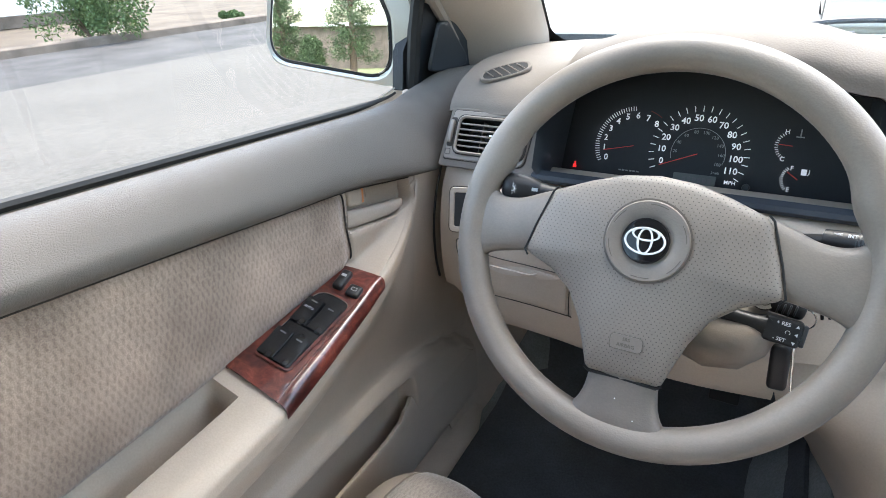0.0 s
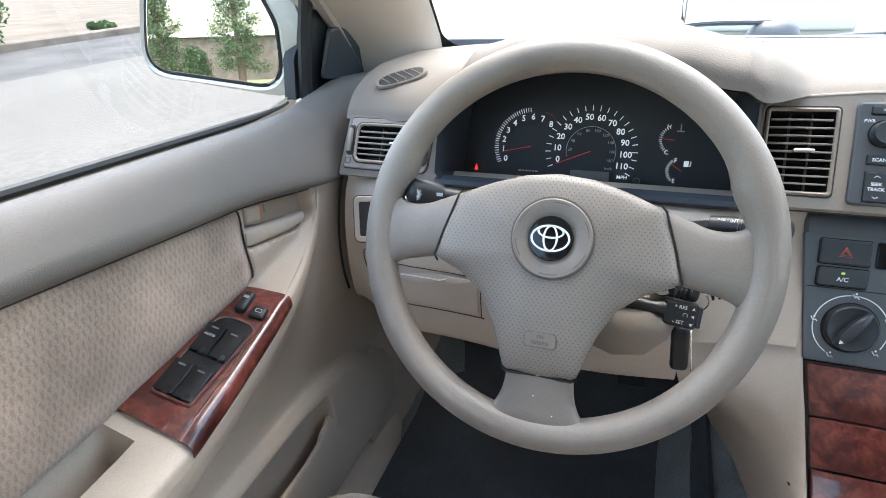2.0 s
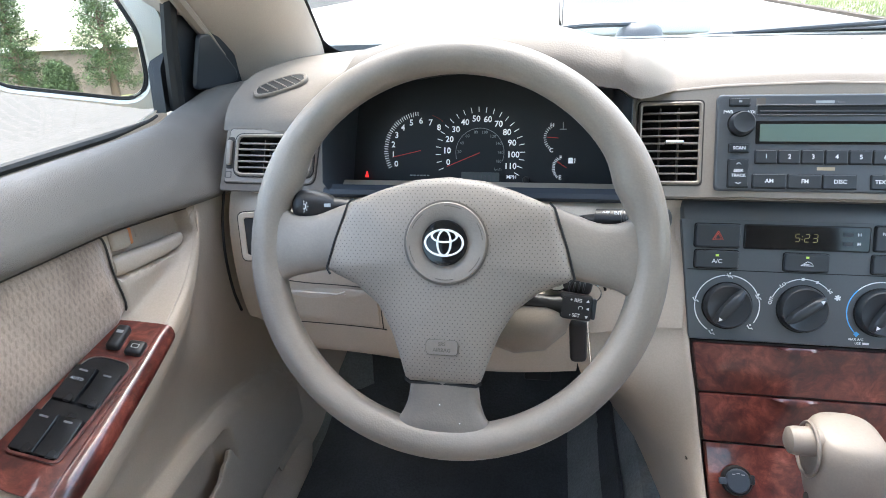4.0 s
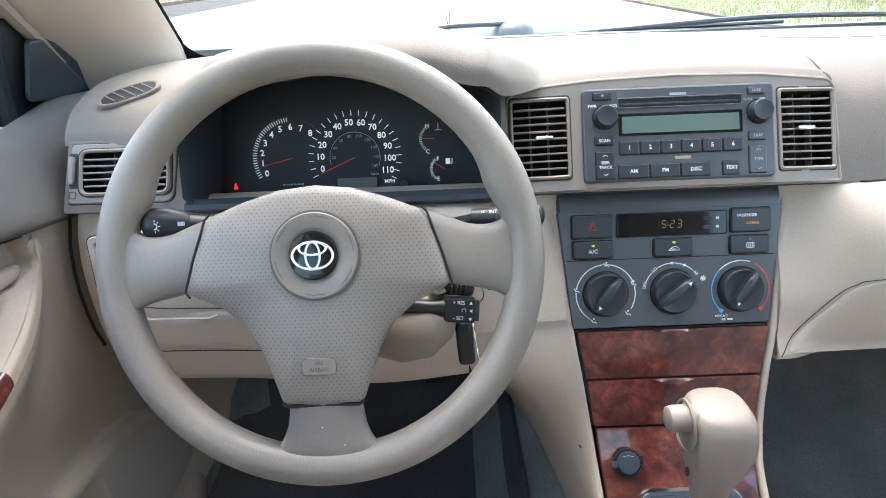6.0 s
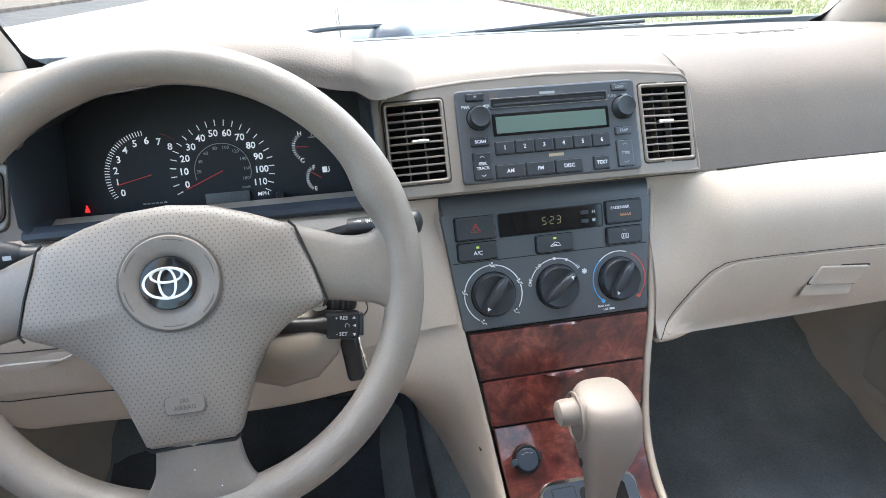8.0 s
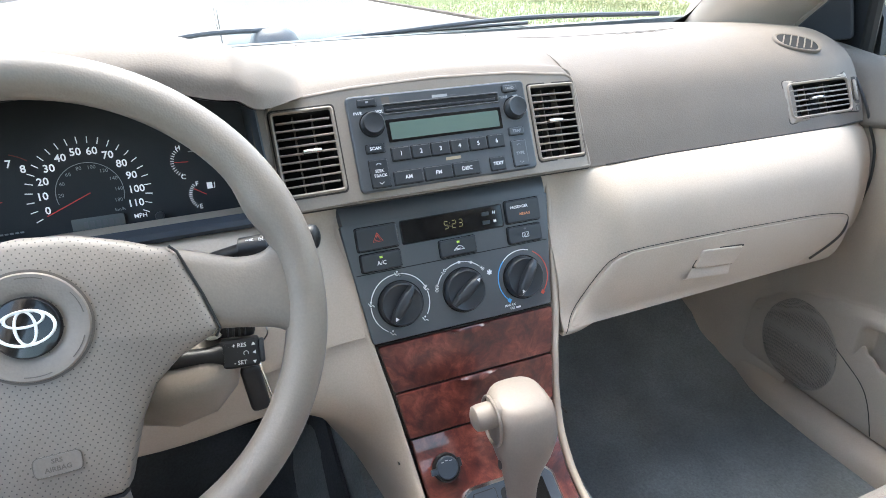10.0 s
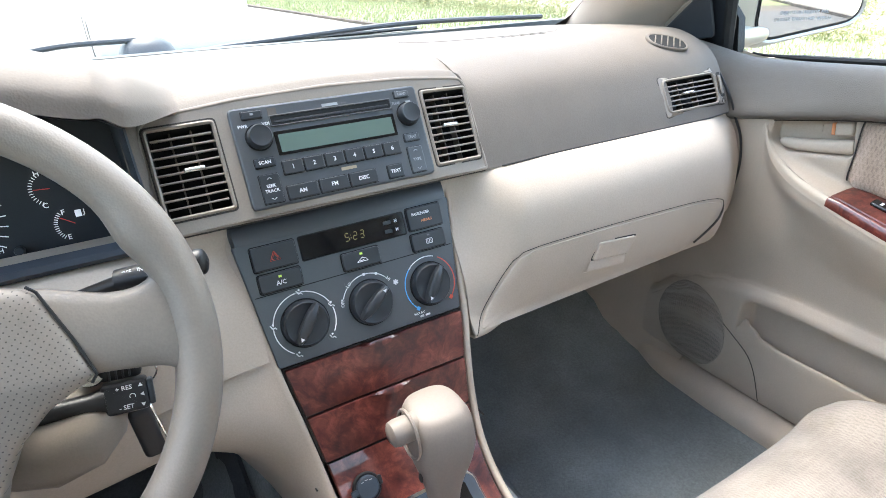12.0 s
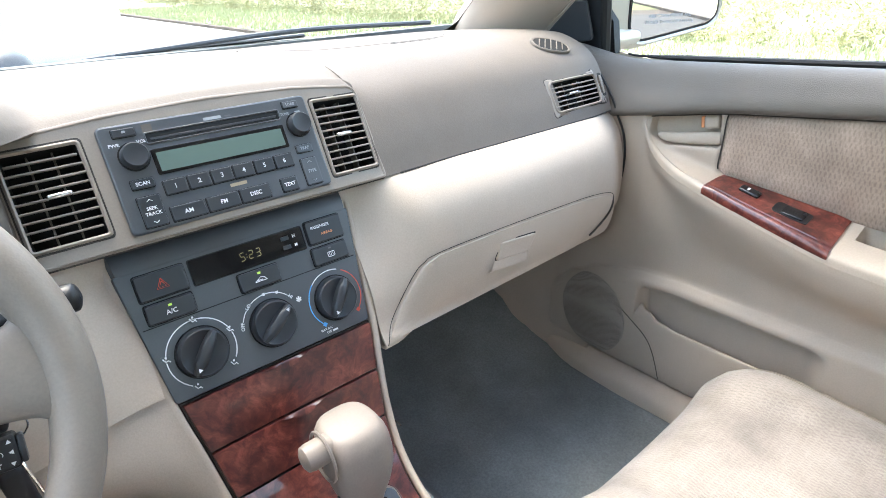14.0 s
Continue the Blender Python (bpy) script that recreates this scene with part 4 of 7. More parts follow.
part("maker_bar", rbox(0.017, 0.0028, 0.0002, 0, at=(*at_r(0.50, 0.085), RZ + 0.0002)), grey_ink, radio)
part("maker_bar_small", rbox(0.006, 0.0016, 0.0002, 0, at=(*at_r(0.575, 0.087), RZ + 0.0002)), dim_ink, radio)
part("disc_mark", rbox(0.0085, 0.0070, 0.0002, 0, at=(*at_r(0.205, 0.075), RZ + 0.0002)), emboss, radio)
x, y = at_r(0.508, 0.395)
part("display_frame", slab(rect(0.129, 0.0235, 0.0015), 0.0008, 0.0003), gloss_black, radio, "glossy black display frame", m=Matrix.Translation((x, y, RZ)))
part("display", slab(rect(0.122, 0.0175, 0.001), 0.0003, 0.0001), lcd, radio, "blank green liquid crystal display", m=Matrix.Translation((x, y - 0.0005, RZ + 0.0009)))
key(radio, "scan_key", 0.108, 0.560, 0.095, 0.085, text="SCAN", size=0.0046)
for k in range(6):
    key(radio, "preset_key", 0.236 + k * 0.1075, 0.645, 0.098, 0.135, text=str(k + 1), size=0.0062)
sk = key(radio, "seek_key", 0.108, 0.820, 0.095, 0.285)
lettering("SEEK", 0.0043, white_ink, sk, (0, 0.0026, 0.0024), bold=0.0001)
lettering("TRACK", 0.0043, white_ink, sk, (0, -0.0022, 0.0024), bold=0.0001)
tk = key(radio, "type_key", 0.902, 0.815, 0.088, 0.285, text="TYPE", size=0.0043, ink=grey_ink, mat=panel_dark)
for k, ink in ((sk, white_ink), (tk, grey_ink)):
    for sgn in (1, -1):
        part("arrow", tube([(-0.0024, sgn * 0.0090, 0.0024), (0, sgn * 0.0107, 0.0024), (0.0024, sgn * 0.0090, 0.0024)], 0.00035, 4), ink, k)
key(radio, "traf_key", 0.903, 0.565, 0.088, 0.082, text="TRAF", size=0.0043, ink=grey_ink, mat=panel_dark)
for u, s_ in ((0.254, "AM"), (0.418, "FM"), (0.578, "DISC")):
    key(radio, "band_key", u, 0.895, 0.152, 0.140, text=s_, size=0.0056)
key(radio, "text_key", 0.762, 0.893, 0.088, 0.140, text="TEXT", size=0.0050)
part("format_mark", rbox(0.0165, 0.0032, 0.0002, 0, at=(*at_r(0.515, 0.762), RZ + 0.0002)), material("tan_ink", (0.42, 0.33, 0.22), 0.6), radio)

# climate panel
CL = frame_of((-0.003, 0.5475, 0.7565), (1, 0, 0), (0, 0.057, 0.141))
climate = thing("climate_panel", "charcoal heater control panel with three rotary knobs", "control panel", m=CL)
part("fascia", slab(outline([(-0.108, -0.076), (0.108, -0.076), (0.1223, 0.0535), (-0.1223, 0.0535)], [0.004, 0.004, 0.003, 0.003]), 0.014, 0.0012, -0.012), panel_dark, climate)
part("top_band", loft([[Vector((u * lerp(0.1222, 0.1256, (q.x - 0.053) / 0.035), q.x, q.y - 0.010 * max(0.0, abs(u) - 0.97) / 0.03)) for u in (-1, -0.985, -0.97, -0.5, 0, 0.5, 0.97, 0.985, 1)] for q in spline([(0.053, 0.0019, 0), (0.062, 0.0012, 0), (0.073, -0.0032, 0), (0.081, -0.0095, 0), (0.0880, -0.0180, 0)], 12)]), panel_dark, climate, "rolled top edge of the panel")
part("groove", rbox(0.226, 0.0009, 0.0004, 0, at=(0, -0.0005, 0.0021)), dark_void, climate)


def at_c(u, v):
    half = lerp(0.124, 0.108, v)
    return (-half + 2 * half * u, 0.076 - 0.152 * v)


def ckey(name, u, v, w, h, label=""):
    x, y = at_c(u, v)
    part("key_gap", slab(rect(w + 0.002, h + 0.002, 0.0032), 0.0003, 0.0001), dark_void, climate, m=Matrix.Translation((x, y, 0.002)))
    return part(name, slab(rect(w, h, 0.0028), 0.0040, 0.0014), button_dark, climate, label, m=Matrix.Translation((x, y, 0.002)))


hz = ckey("hazard_button", 0.145, 0.262, 0.0445, 0.0245, "black hazard light button with a red triangle")
for rr, w_ in ((0.0062, 0.0007), (0.0036, 0.0006)):
    tri = [(rr * math.cos(radians(a)), rr * math.sin(radians(a)) - 0.001, 0.0042) for a in (90, 210, 330, 90)]
    part("triangle", tube(tri, w_ * 0.6, 4), red_ink, hz)
ab = ckey("ac_button", 0.138, 0.428, 0.0435, 0.0185)
lettering("A/C", 0.0062, white_ink, ab, (0, -0.0018, 0.0042), bold=0.0001)
part("indicator", rbox(0.0032, 0.0022, 0.0004, 0, at=(0, 0.0045, 0.0041)), green_glow, ab, "lit green indicator")
rb = ckey("recirculation_button", 0.512, 0.430, 0.0425, 0.0185)
part("indicator", rbox(0.0032, 0.0022, 0.0004, 0, at=(0, 0.0055, 0.0041)), green_glow, rb, "lit green indicator")
part("car_symbol", tube([(-0.006, -0.003, 0.0042), (-0.003, -0.001, 0.0042), (0.0, 0.0012, 0.0042), (0.004, 0.0, 0.0042), (0.0065, -0.003, 0.0042), (-0.006, -0.003, 0.0042)], 0.0004, 4), white_ink, rb)
part("arrow_symbol", tube([(-0.003, -0.0018, 0.0043), (0.002, -0.0018, 0.0043)], 0.0004, 4), white_ink, rb)
pb = ckey("airbag_indicator", 0.862, 0.253, 0.0430, 0.0255, "passenger airbag indicator with orange legend")
lettering("PASSENGER", 0.0043, white_ink, pb, (-0.005, 0.005, 0.0042), bold=0.0001)
lettering("AIRBAG", 0.0040, amber_ink, pb, (0.001, -0.0035, 0.0042), bold=0.0001)
db = ckey("rear_demister_button", 0.865, 0.428, 0.0420, 0.0190)
part("window_symbol", ring(rect(0.0085, 0.0058, 0.0012, 2), rect(0.0073, 0.0046, 0.001, 2), 0.0003, 0.0001, 0.0041), white_ink, db, m=Matrix.Translation((0, -0.001, 0)))
for k in (-1, 0, 1):
    part("heat_line", rbox(0.0005, 0.0034, 0.0003, 0, at=(k * 0.002, -0.001, 0.0043)), white_ink, db)
part("indicator", rbox(0.0030, 0.0018, 0.0003, 0, at=(0, 0.0058, 0.0041)), dim_ink, db)
x, y = at_c(0.507, 0.262)
clock = part("clock", slab(rect(0.119, 0.0245, 0.002), 0.0012, 0.0004), gloss_black, climate, "glossy black clock lens showing 5:23", m=Matrix.Translation((x, y, 0.002)))
part("clock_gap", slab(rect(0.121, 0.0265, 0.0026), 0.0004, 0.0001), dark_void, climate, m=Matrix.Translation((x, y, 0.002)))
SEG = {"5": "acdfg", "2": "abdeg", "3": "abcdg"}
lay = {"a": (0, 0.0040, 0), "g": (0, 0, 0), "d": (0, -0.0040, 0), "b": (0.0021, 0.0020, 1), "f": (-0.0021, 0.0020, 1), "c": (0.0021, -0.0020, 1), "e": (-0.0021, -0.0020, 1)}
for k, d in ((-0.0085, "5"), (0.0005, "2"), (0.0083, "3")):
    for sname in SEG[d]:
        px_, py_, up_ = lay[sname]
        part("segment", rbox(0.0007 if up_ else 0.0033, 0.0030 if up_ else 0.0007, 0.0002, 0, at=(k + px_ + py_ * 0.08, py_, 0.0014)), clock_glow, clock)
for yy in (-0.0016, 0.0016):
    part("segment", rbox(0.0008, 0.0008, 0.0002, 0, at=(-0.0042, yy, 0.0014)), clock_glow, clock)
for yy, s_ in ((0.0048, "H"), (-0.0048, "M")):
    part("set_button", slab(rect(0.0090, 0.0042, 0.001, 3), 0.0012, 0.0004), button_dark, clock, m=Matrix.Translation((0.039, yy, 0.0010)))
    lettering(s_, 0.0048, white_ink, clock, (0.0495, yy, 0.0015), bold=0.0001)


def rotary(u, angle, dot, label):
    x, y = at_c(u, 0.752)
    k = part("rotary_knob", lathe([(0.0242, 0.0), (0.0238, 0.004), (0.0228, 0.0075), (0.0215, 0.0088), (0.0198, 0.0078), (0.0, 0.0072)], 48), button_dark, climate, label, m=Matrix.Translation((x, y, 0.002)) @ Matrix.Rotation(radians(angle), 4, "Z"))
    # Shade round the knob's foot, drawn as a flat near-black disc.
    part("knob_gap_shade", slab([Vector((0.0256 * math.cos(a), 0.0256 * math.sin(a))) for a in [j / 40 * math.tau for j in range(40)]], 0.0003, 0.0001), dark_void, climate, m=Matrix.Translation((x, y, 0.002)))
    rows = []
    for t in [j / 12 for j in range(13)]:
        xx = lerp(-0.0222, 0.0222, t)
        w = 0.0062 * (1 - 0.55 * abs(2 * t - 1) ** 3)
        h = 0.0165 - 0.004 * abs(2 * t - 1) ** 2.5
        rows.append([Vector((xx, yy, zz)) for yy, zz in ((-w, 0.006), (-w * 0.85, h - 0.002), (-w * 0.45, h), (w * 0.45, h), (w * 0.85, h - 0.002), (w, 0.006))])
    part("grip", loft(rows, cap=True), button_dark, k, "raised grip bar")
    part("pointer", lathe([(0.0, 0.0003), (0.0026, 0.0003)], 3), white_ink, k, "white pointer", m=Matrix.Translation((dot * 0.0165, 0, 0.0152)) @ Matrix.Rotation(radians(0 if dot > 0 else 180), 4, "Z"))
    return x, y


kx, ky = rotary(0.182, 52, -1, "black air direction knob")
part("scale_arc", arc_band(0.0325, 0.0011, 236, -32, 0.0002, 0.0021, 40, (kx, ky)), white_ink, climate)
for a in (245, 170, 88, 20, -42):
    px_, py_ = kx + 0.0325 * math.cos(radians(a)), ky + 0.0325 * math.sin(radians(a))
    part("symbol_ground", rbox(0.0088, 0.0070, 0.0002, 0, at=(px_, py_, 0.0022)), panel_dark, climate)
    part("airflow_symbol", tube([(px_ - 0.0028, py_ + 0.0018, 0.0025), (px_ - 0.0008, py_ - 0.0018, 0.0025), (px_ + 0.0018, py_ - 0.0012, 0.0025), (px_ + 0.0030, py_ - 0.0030, 0.0025)], 0.0006, 4), white_ink, climate)
    part("airflow_dot", lathe([(0.0, 0.0026), (0.0011, 0.0026)], 10), white_ink, climate, m=Matrix.Translation((px_ + 0.0002, py_ + 0.0022, 0)))
kx, ky = rotary(0.512, 38, 1, "black fan speed knob")
part("scale_arc", arc_band(0.0315, 0.0010, 158, 38, 0.0002, 0.0021, 30, (kx, ky)), white_ink, climate)
for a, s_ in ((166, "OFF"), (129, "LO"), (38, "HI")):
    px_, py_ = kx + 0.0318 * math.cos(radians(a)), ky + 0.0318 * math.sin(radians(a))
    part("symbol_ground", rbox(0.0085, 0.0062, 0.0002, 0, at=(px_, py_, 0.0022)), panel_dark, climate, m=None)
    lettering(s_, 0.0050, white_ink, climate, (px_, py_, 0.0025), turn=a - 90, bold=0.0001)
for a in (92, 66):
    px_, py_ = kx + 0.0315 * math.cos(radians(a)), ky + 0.0315 * math.sin(radians(a))
    part("speed_dot", rbox(0.0028, 0.0028, 0.0003, 0, at=(px_, py_, 0.0023)), white_ink, climate)
for a in (0, 60, 120):
    part("fan_symbol", rbox(0.0062, 0.0016, 0.0002, 0), white_ink, climate, m=Matrix.Translation((kx + 0.0330, ky + 0.0135, 0.0023)) @ Matrix.Rotation(radians(a + 20), 4, "Z"))
kx, ky = rotary(0.842, 56, -1, "black temperature knob")
part("cold_arc", arc_band(0.0315, 0.0011, 225, 135, 0.0002, 0.0021, 24, (kx, ky)), blue_ink, climate, "blue cold arc")
part("mid_arc", arc_band(0.0315, 0.0011, 135, 70, 0.0002, 0.0021, 16, (kx, ky)), white_ink, climate)
part("warm_arc", arc_band(0.0315, 0.0011, 60, -42, 0.0002, 0.0021, 24, (kx, ky)), red_ink, climate, "red warm arc")
for a, ink in ((228, blue_ink), (-45, red_ink)):
    part("arc_end", rbox(0.0042, 0.0042, 0.0003, 0), ink, climate, m=Matrix.Translation((kx + 0.0315 * math.cos(radians(a)), ky + 0.0315 * math.sin(radians(a)), 0.0023)) @ Matrix.Rotation(radians(a), 4, "Z"))
lettering("MAX A/C", 0.0034, white_ink, climate, (kx - 0.021, ky - 0.0290, 0.0023), bold=0.0001)
lettering("USE", 0.0034, white_ink, climate, (kx - 0.019, ky - 0.0330, 0.0023), bold=0.0001)
part("car_symbol", rbox(0.0060, 0.0022, 0.0002, 0, at=(kx - 0.0115, ky - 0.0330, 0.0023)), white_ink, climate)

# ---- console ----
LINE = [(0.588, 0.8335), (0.560, 0.770), (0.519, 0.681), (0.499, 0.632), (0.477, 0.583), (0.447, 0.540), (0.400, 0.507), (0.330, 0.489), (0.200, 0.480), (0.0, 0.475), (-0.35, 0.475)]
HALF = [0.1245, 0.118, 0.1085, 0.100, 0.0925, 0.087, 0.085, 0.087, 0.090, 0.092, 0.092]
path = spline([(y, z, h) for (y, z), h in zip(LINE, HALF)], 90)
console = thing("centre_console", "beige plastic centre console running back between the seats", "console")
for s in (-1, 1):
    rows = []
    for i, q in enumerate(path):
        d = (path[min(i + 1, 89)] - path[max(i - 1, 0)])
        d = Vector((d.x, d.y)).normalized()
        inn = Vector((-d.y, d.x))
        if inn.x < 0 and inn.y > 0 or (inn.y > 0.01):
            inn = -inn
        low = step(0.60, 0.45, q.y)
        flare = lerp(0.012, 0.030, low)
        deep = lerp(0.50, 0.26, low)
        row = []
        narrow = ((0.0, 0.004), (0.0005, -0.001), (0.003, -0.0025), (0.007, -0.001), (0.010, 0.005), (0.012, 0.02), (0.012 + flare * 0.5, 0.5 * deep), (0.012 + flare, deep))
        r, k = step(0.665, 0.53, q.y), step(0.50, 0.64, q.y) * (s < 0)
        d0 = lerp(0.0, 0.005, step(0.70, 0.78, q.y))
        wide = ((0.0, 0.004), (0.0005, -0.001), (0.003, -0.0025), (0.007, -0.001), (lerp(0.022, 0.020, r), d0 + 0.007 * r), (lerp(0.055, 0.048, r), d0 + 0.034 * r), (lerp(0.092, 0.076, r), d0 + 0.088 * r), (lerp(0.124, 0.098, r), d0 + 0.19 * r))
        for (o1, d1), (o2, d2) in zip(narrow, wide):
            off, dep = lerp(o1, o2, k), lerp(d1, d2, k)
            row.append(Vector((s * (q.z + off), q.x + inn.x * dep, q.y + inn.y * dep)))
        rows.append(row)
    part("side_wall", shell(loft(rows), 0.003 * s), beige, console, angle=60)
for s in (-1, 1):
    pts = []
    for dep in (0.0, 0.02, 0.06, 0.12, 0.2):
        pts.append(Vector((s * (0.0925 + 0.0125 + 0.02 * dep), 0.468 + dep, 0.560 - 0.06 * dep)))
    part("wall_seam", tube(pts, 0.0011, 5), gap_dark, console)

# burl drawers


def burl_drawer(y0, z0, w0, y1, z1, w1, label):
    m = frame_of((0, (y0 + y1) / 2, (z0 + z1) / 2), (1, 0, 0), (0, y0 - y1, z0 - z1))
    h = math.hypot(y0 - y1, z0 - z1)
    poly = outline([(-w1, -h / 2 + 0.0004), (w1, -h / 2 + 0.0004), (w0, h / 2 - 0.0006), (-w0, h / 2 - 0.0006)], 0.003)
    d = part("console_drawer", slab(poly, 0.014, 0.0010, -0.012), wood, console, label, m=m)
    part("drawer_shadow_gap", slab(outline([(-w1 - 0.002, -h / 2 - 0.001), (w1 + 0.002, -h / 2 - 0.001), (w0 + 0.002, h / 2 + 0.001), (-w0 - 0.002, h / 2 + 0.001)], 0.001), 0.006, 0.0005, -0.010), gap_dark, d)
    rows = []
    for k in range(19):
        t = k / 18
        x = lerp(-0.0245, 0.0245, t)
        dp = 0.0072 * math.sin(math.pi * t) ** 0.7
        rows.append([Vector((x, h / 2 - 0.001, 0.0024)), Vector((x, h / 2 - 0.001 - dp * 0.5, 0.0050)), Vector((x, h / 2 - 0.001 - dp, 0.0050)), Vector((x, h / 2 - 0.0015 - dp, 0.002))])
    part("finger_pull", loft(rows), wood, d, "curved lip along the top edge")
    return d


burl_drawer(0.5186, 0.6822, 0.1060, 0.4985, 0.6320, 0.0970, "closed glossy red burl wood drawer under the heater panel")
burl_drawer(0.4975, 0.6310, 0.0965, 0.4770, 0.5820, 0.0890, "closed glossy red burl wood drawer above the lighter")
plate = thing("console_plate", "glossy red burl wood plate round the gear lever", "trim panel")
rows = []
pl = spline([(0.4755, 0.581, 0.0885), (0.447, 0.540, 0.084), (0.400, 0.507, 0.081), (0.330, 0.489, 0.083), (0.200, 0.480, 0.085), (0.0, 0.475, 0.086)], 50)
for i, q in enumerate(pl):
    d = pl[min(i + 1, 49)] - pl[max(i - 1, 0)]
    nrm = Vector((d.y, -d.x)).normalized()
    if nrm.y < 0:
        nrm = -nrm
    row = []
    for u, up_ in ((-1, -0.006), (-1, 0.001), (-0.985, 0.0025), (-0.5, 0.003), (0, 0.003), (0.5, 0.003), (0.985, 0.0025), (1, 0.001), (1, -0.006)):
        row.append(Vector((u * q.z, q.x + nrm.x * up_, q.y + nrm.y * up_)))
    rows.append(row)
part("burl_face", loft(rows), wood, plate)
gate = thing("shift_gate", "slate plastic gear selector plate with a chrome edge", "gear selector")
run = [(pl[0], 0.0)]
for a, b in zip(pl, pl[1:]):
    run.append((b, run[-1][1] + Vector((b.x - a.x, b.y - a.y)).length))


def on_plate(d, x, lift):
    """A point of the console plate, d along its curve from the top edge."""
    for (a, u), (b, v) in zip(run, run[1:]):
        if d <= v:
            t = (d - u) / (v - u)
            e = Vector((b.x - a.x, b.y - a.y)).normalized()
            nrm = Vector((-e.y, e.x)) if e.x > 0 else Vector((e.y, -e.x))
            return Vector((x, lerp(a.x, b.x, t) + nrm.x * lift, lerp(a.y, b.y, t) + nrm.y * lift))
    return Vector((x, b.x, b.y + lift))


def plate_strip(d0, d1, cx, half, r, lift, edge=0.0012):
    """A rounded plate lying along the console curve."""
    rows = []
    ds = [d0 + r * (1 - math.cos(k / 8 * math.pi / 2)) for k in range(9)] + [lerp(d0 + r, d1 - r, k / 20) for k in range(1, 20)] + [d1 - r + r * math.sin(k / 8 * math.pi / 2) for k in range(9)]
    for d in ds:
        q = max(0.0, r - min(d - d0, d1 - d))
        w = half - r + math.sqrt(max(0.0, r * r - q * q))
        rows.append([on_plate(d, cx + u, h) for u, h in ((-w, 0.0), (-w, lift - edge), (-max(0.0, w - edge), lift), (0, lift), (max(0.0, w - edge), lift), (w, lift - edge), (w, 0.0))])
    return loft(rows, cap=True)


part("gate_rim", plate_strip(0.066, 0.270, 0.006, 0.0572, 0.016, 0.0070, 0.003), chrome, gate, "pale metallic rim")
part("gate_plate", plate_strip(0.0700, 0.2660, 0.006, 0.0535, 0.013, 0.0082), grey_fixture, gate)
part("release_cover_gap", plate_strip(0.0740, 0.0930, -0.024, 0.0135, 0.002, 0.0084, 0.0002), rubber, gate)
part("release_cover", plate_strip(0.0750, 0.0920, -0.024, 0.0125, 0.002, 0.0094, 0.0006), grey_fixture, gate, "small square release cover")
part("gate_slot", plate_strip(0.077, 0.245, 0.006, 0.0125, 0.006, 0.0086, 0.0002), dark_void, gate, "black slot round the lever")
part("position_window", plate_strip(0.078, 0.215, 0.038, 0.0085, 0.003, 0.0088, 0.0004), gloss_black, gate, "dark position window")

lighter_m = frame_of((-0.057, 0.4515, 0.5525), (1, 0, 0), (0, 0.62, 0.78)) @ Matrix.Scale(0.80, 4)
lighter = thing("power_socket", "slate plastic power socket cap with a hinged tab", "power socket", m=lighter_m)
part("socket_rim", lathe([(0.0195, -0.004), (0.0195, 0.003), (0.0180, 0.0055), (0.0155, 0.0050)], 36), rubber, lighter)
part("cap", lathe([(0.0158, 0.002), (0.0155, 0.0075), (0.0140, 0.0092), (0.0, 0.0098)], 36), grey_fixture, lighter)
part("cap_tab", rbox(0.0105, 0.0085, 0.005, 0.0015, at=(-0.0185, -0.001, 0.0060)), grey_fixture, lighter)
part("cap_hinge", rbox(0.0062, 0.0120, 0.006, 0.0015, at=(0.0180, 0.003, 0.0055)), black, lighter)
for k in (-1, 0, 1):
    part("marking_bar", rbox(0.0045, 0.0010, 0.0002, 0, at=(k * 0.0055, 0.0098 - abs(k) * 0.0012, 0.0093)), grey_ink, lighter)

# gear lever
lever = thing("gear_lever", "beige automatic gear lever with a thumb button", "gear lever", m=Matrix.Translation((-0.015, 0.008, 0.014)))
rows = []
axis = [(0.004, 0.336, 0.456), (0.005, 0.348, 0.506), (0.006, 0.358, 0.540), (0.0075, 0.366, 0.568), (0.010, 0.373, 0.591), (0.0140, 0.380, 0.609), (0.0165, 0.385, 0.628), (0.0165, 0.390, 0.648), (0.0160, 0.392, 0.657), (0.0157, 0.393, 0.6625), (0.0155, 0.3935, 0.665), (0.0155, 0.3936, 0.6658)]
size = [(0.0120, 0.0130), (0.0122, 0.0132), (0.0126, 0.0138), (0.0140, 0.0152), (0.0190, 0.0205), (0.0268, 0.0280), (0.0312, 0.0320), (0.0310, 0.0315), (0.0285, 0.0288), (0.0240, 0.0243), (0.0150, 0.0150), (0.0030, 0.0030)]
ax = spline(axis, 34)
sz = spline([(*s_, 0) for s_ in size], 34)
for c, s_ in zip(ax, sz):
    row = []
    for k in range(28):
        a = k / 28 * math.tau
        cx_, sx_ = math.cos(a), math.sin(a)
        e = 0.72
        row.append(c + Vector((s_.x * math.copysign(abs(cx_) ** e, cx_), s_.y * math.copysign(abs(sx_) ** e, sx_), 0)))
    rows.append(row)
part("knob", loft(rows, close_v=True, cap=True), shifter_skin, lever)
part("neck_seam", tube([Vector((0.0068 + 0.0134 * math.cos(a), 0.3628 + 0.0146 * math.sin(a), 0.556)) for a in [k / 28 * math.tau for k in range(29)]], 0.0008, 5, False), emboss, lever)
part("button_collar", tube([Vector((-0.0145, 0.389, 0.6465)) + Vector((0.001 * 0, 0.0215 * math.cos(a), 0.0250 * math.sin(a) - 0.004)) for a in [k / 28 * math.tau for k in range(29)]], 0.0016, 6, False), shifter_skin, lever)
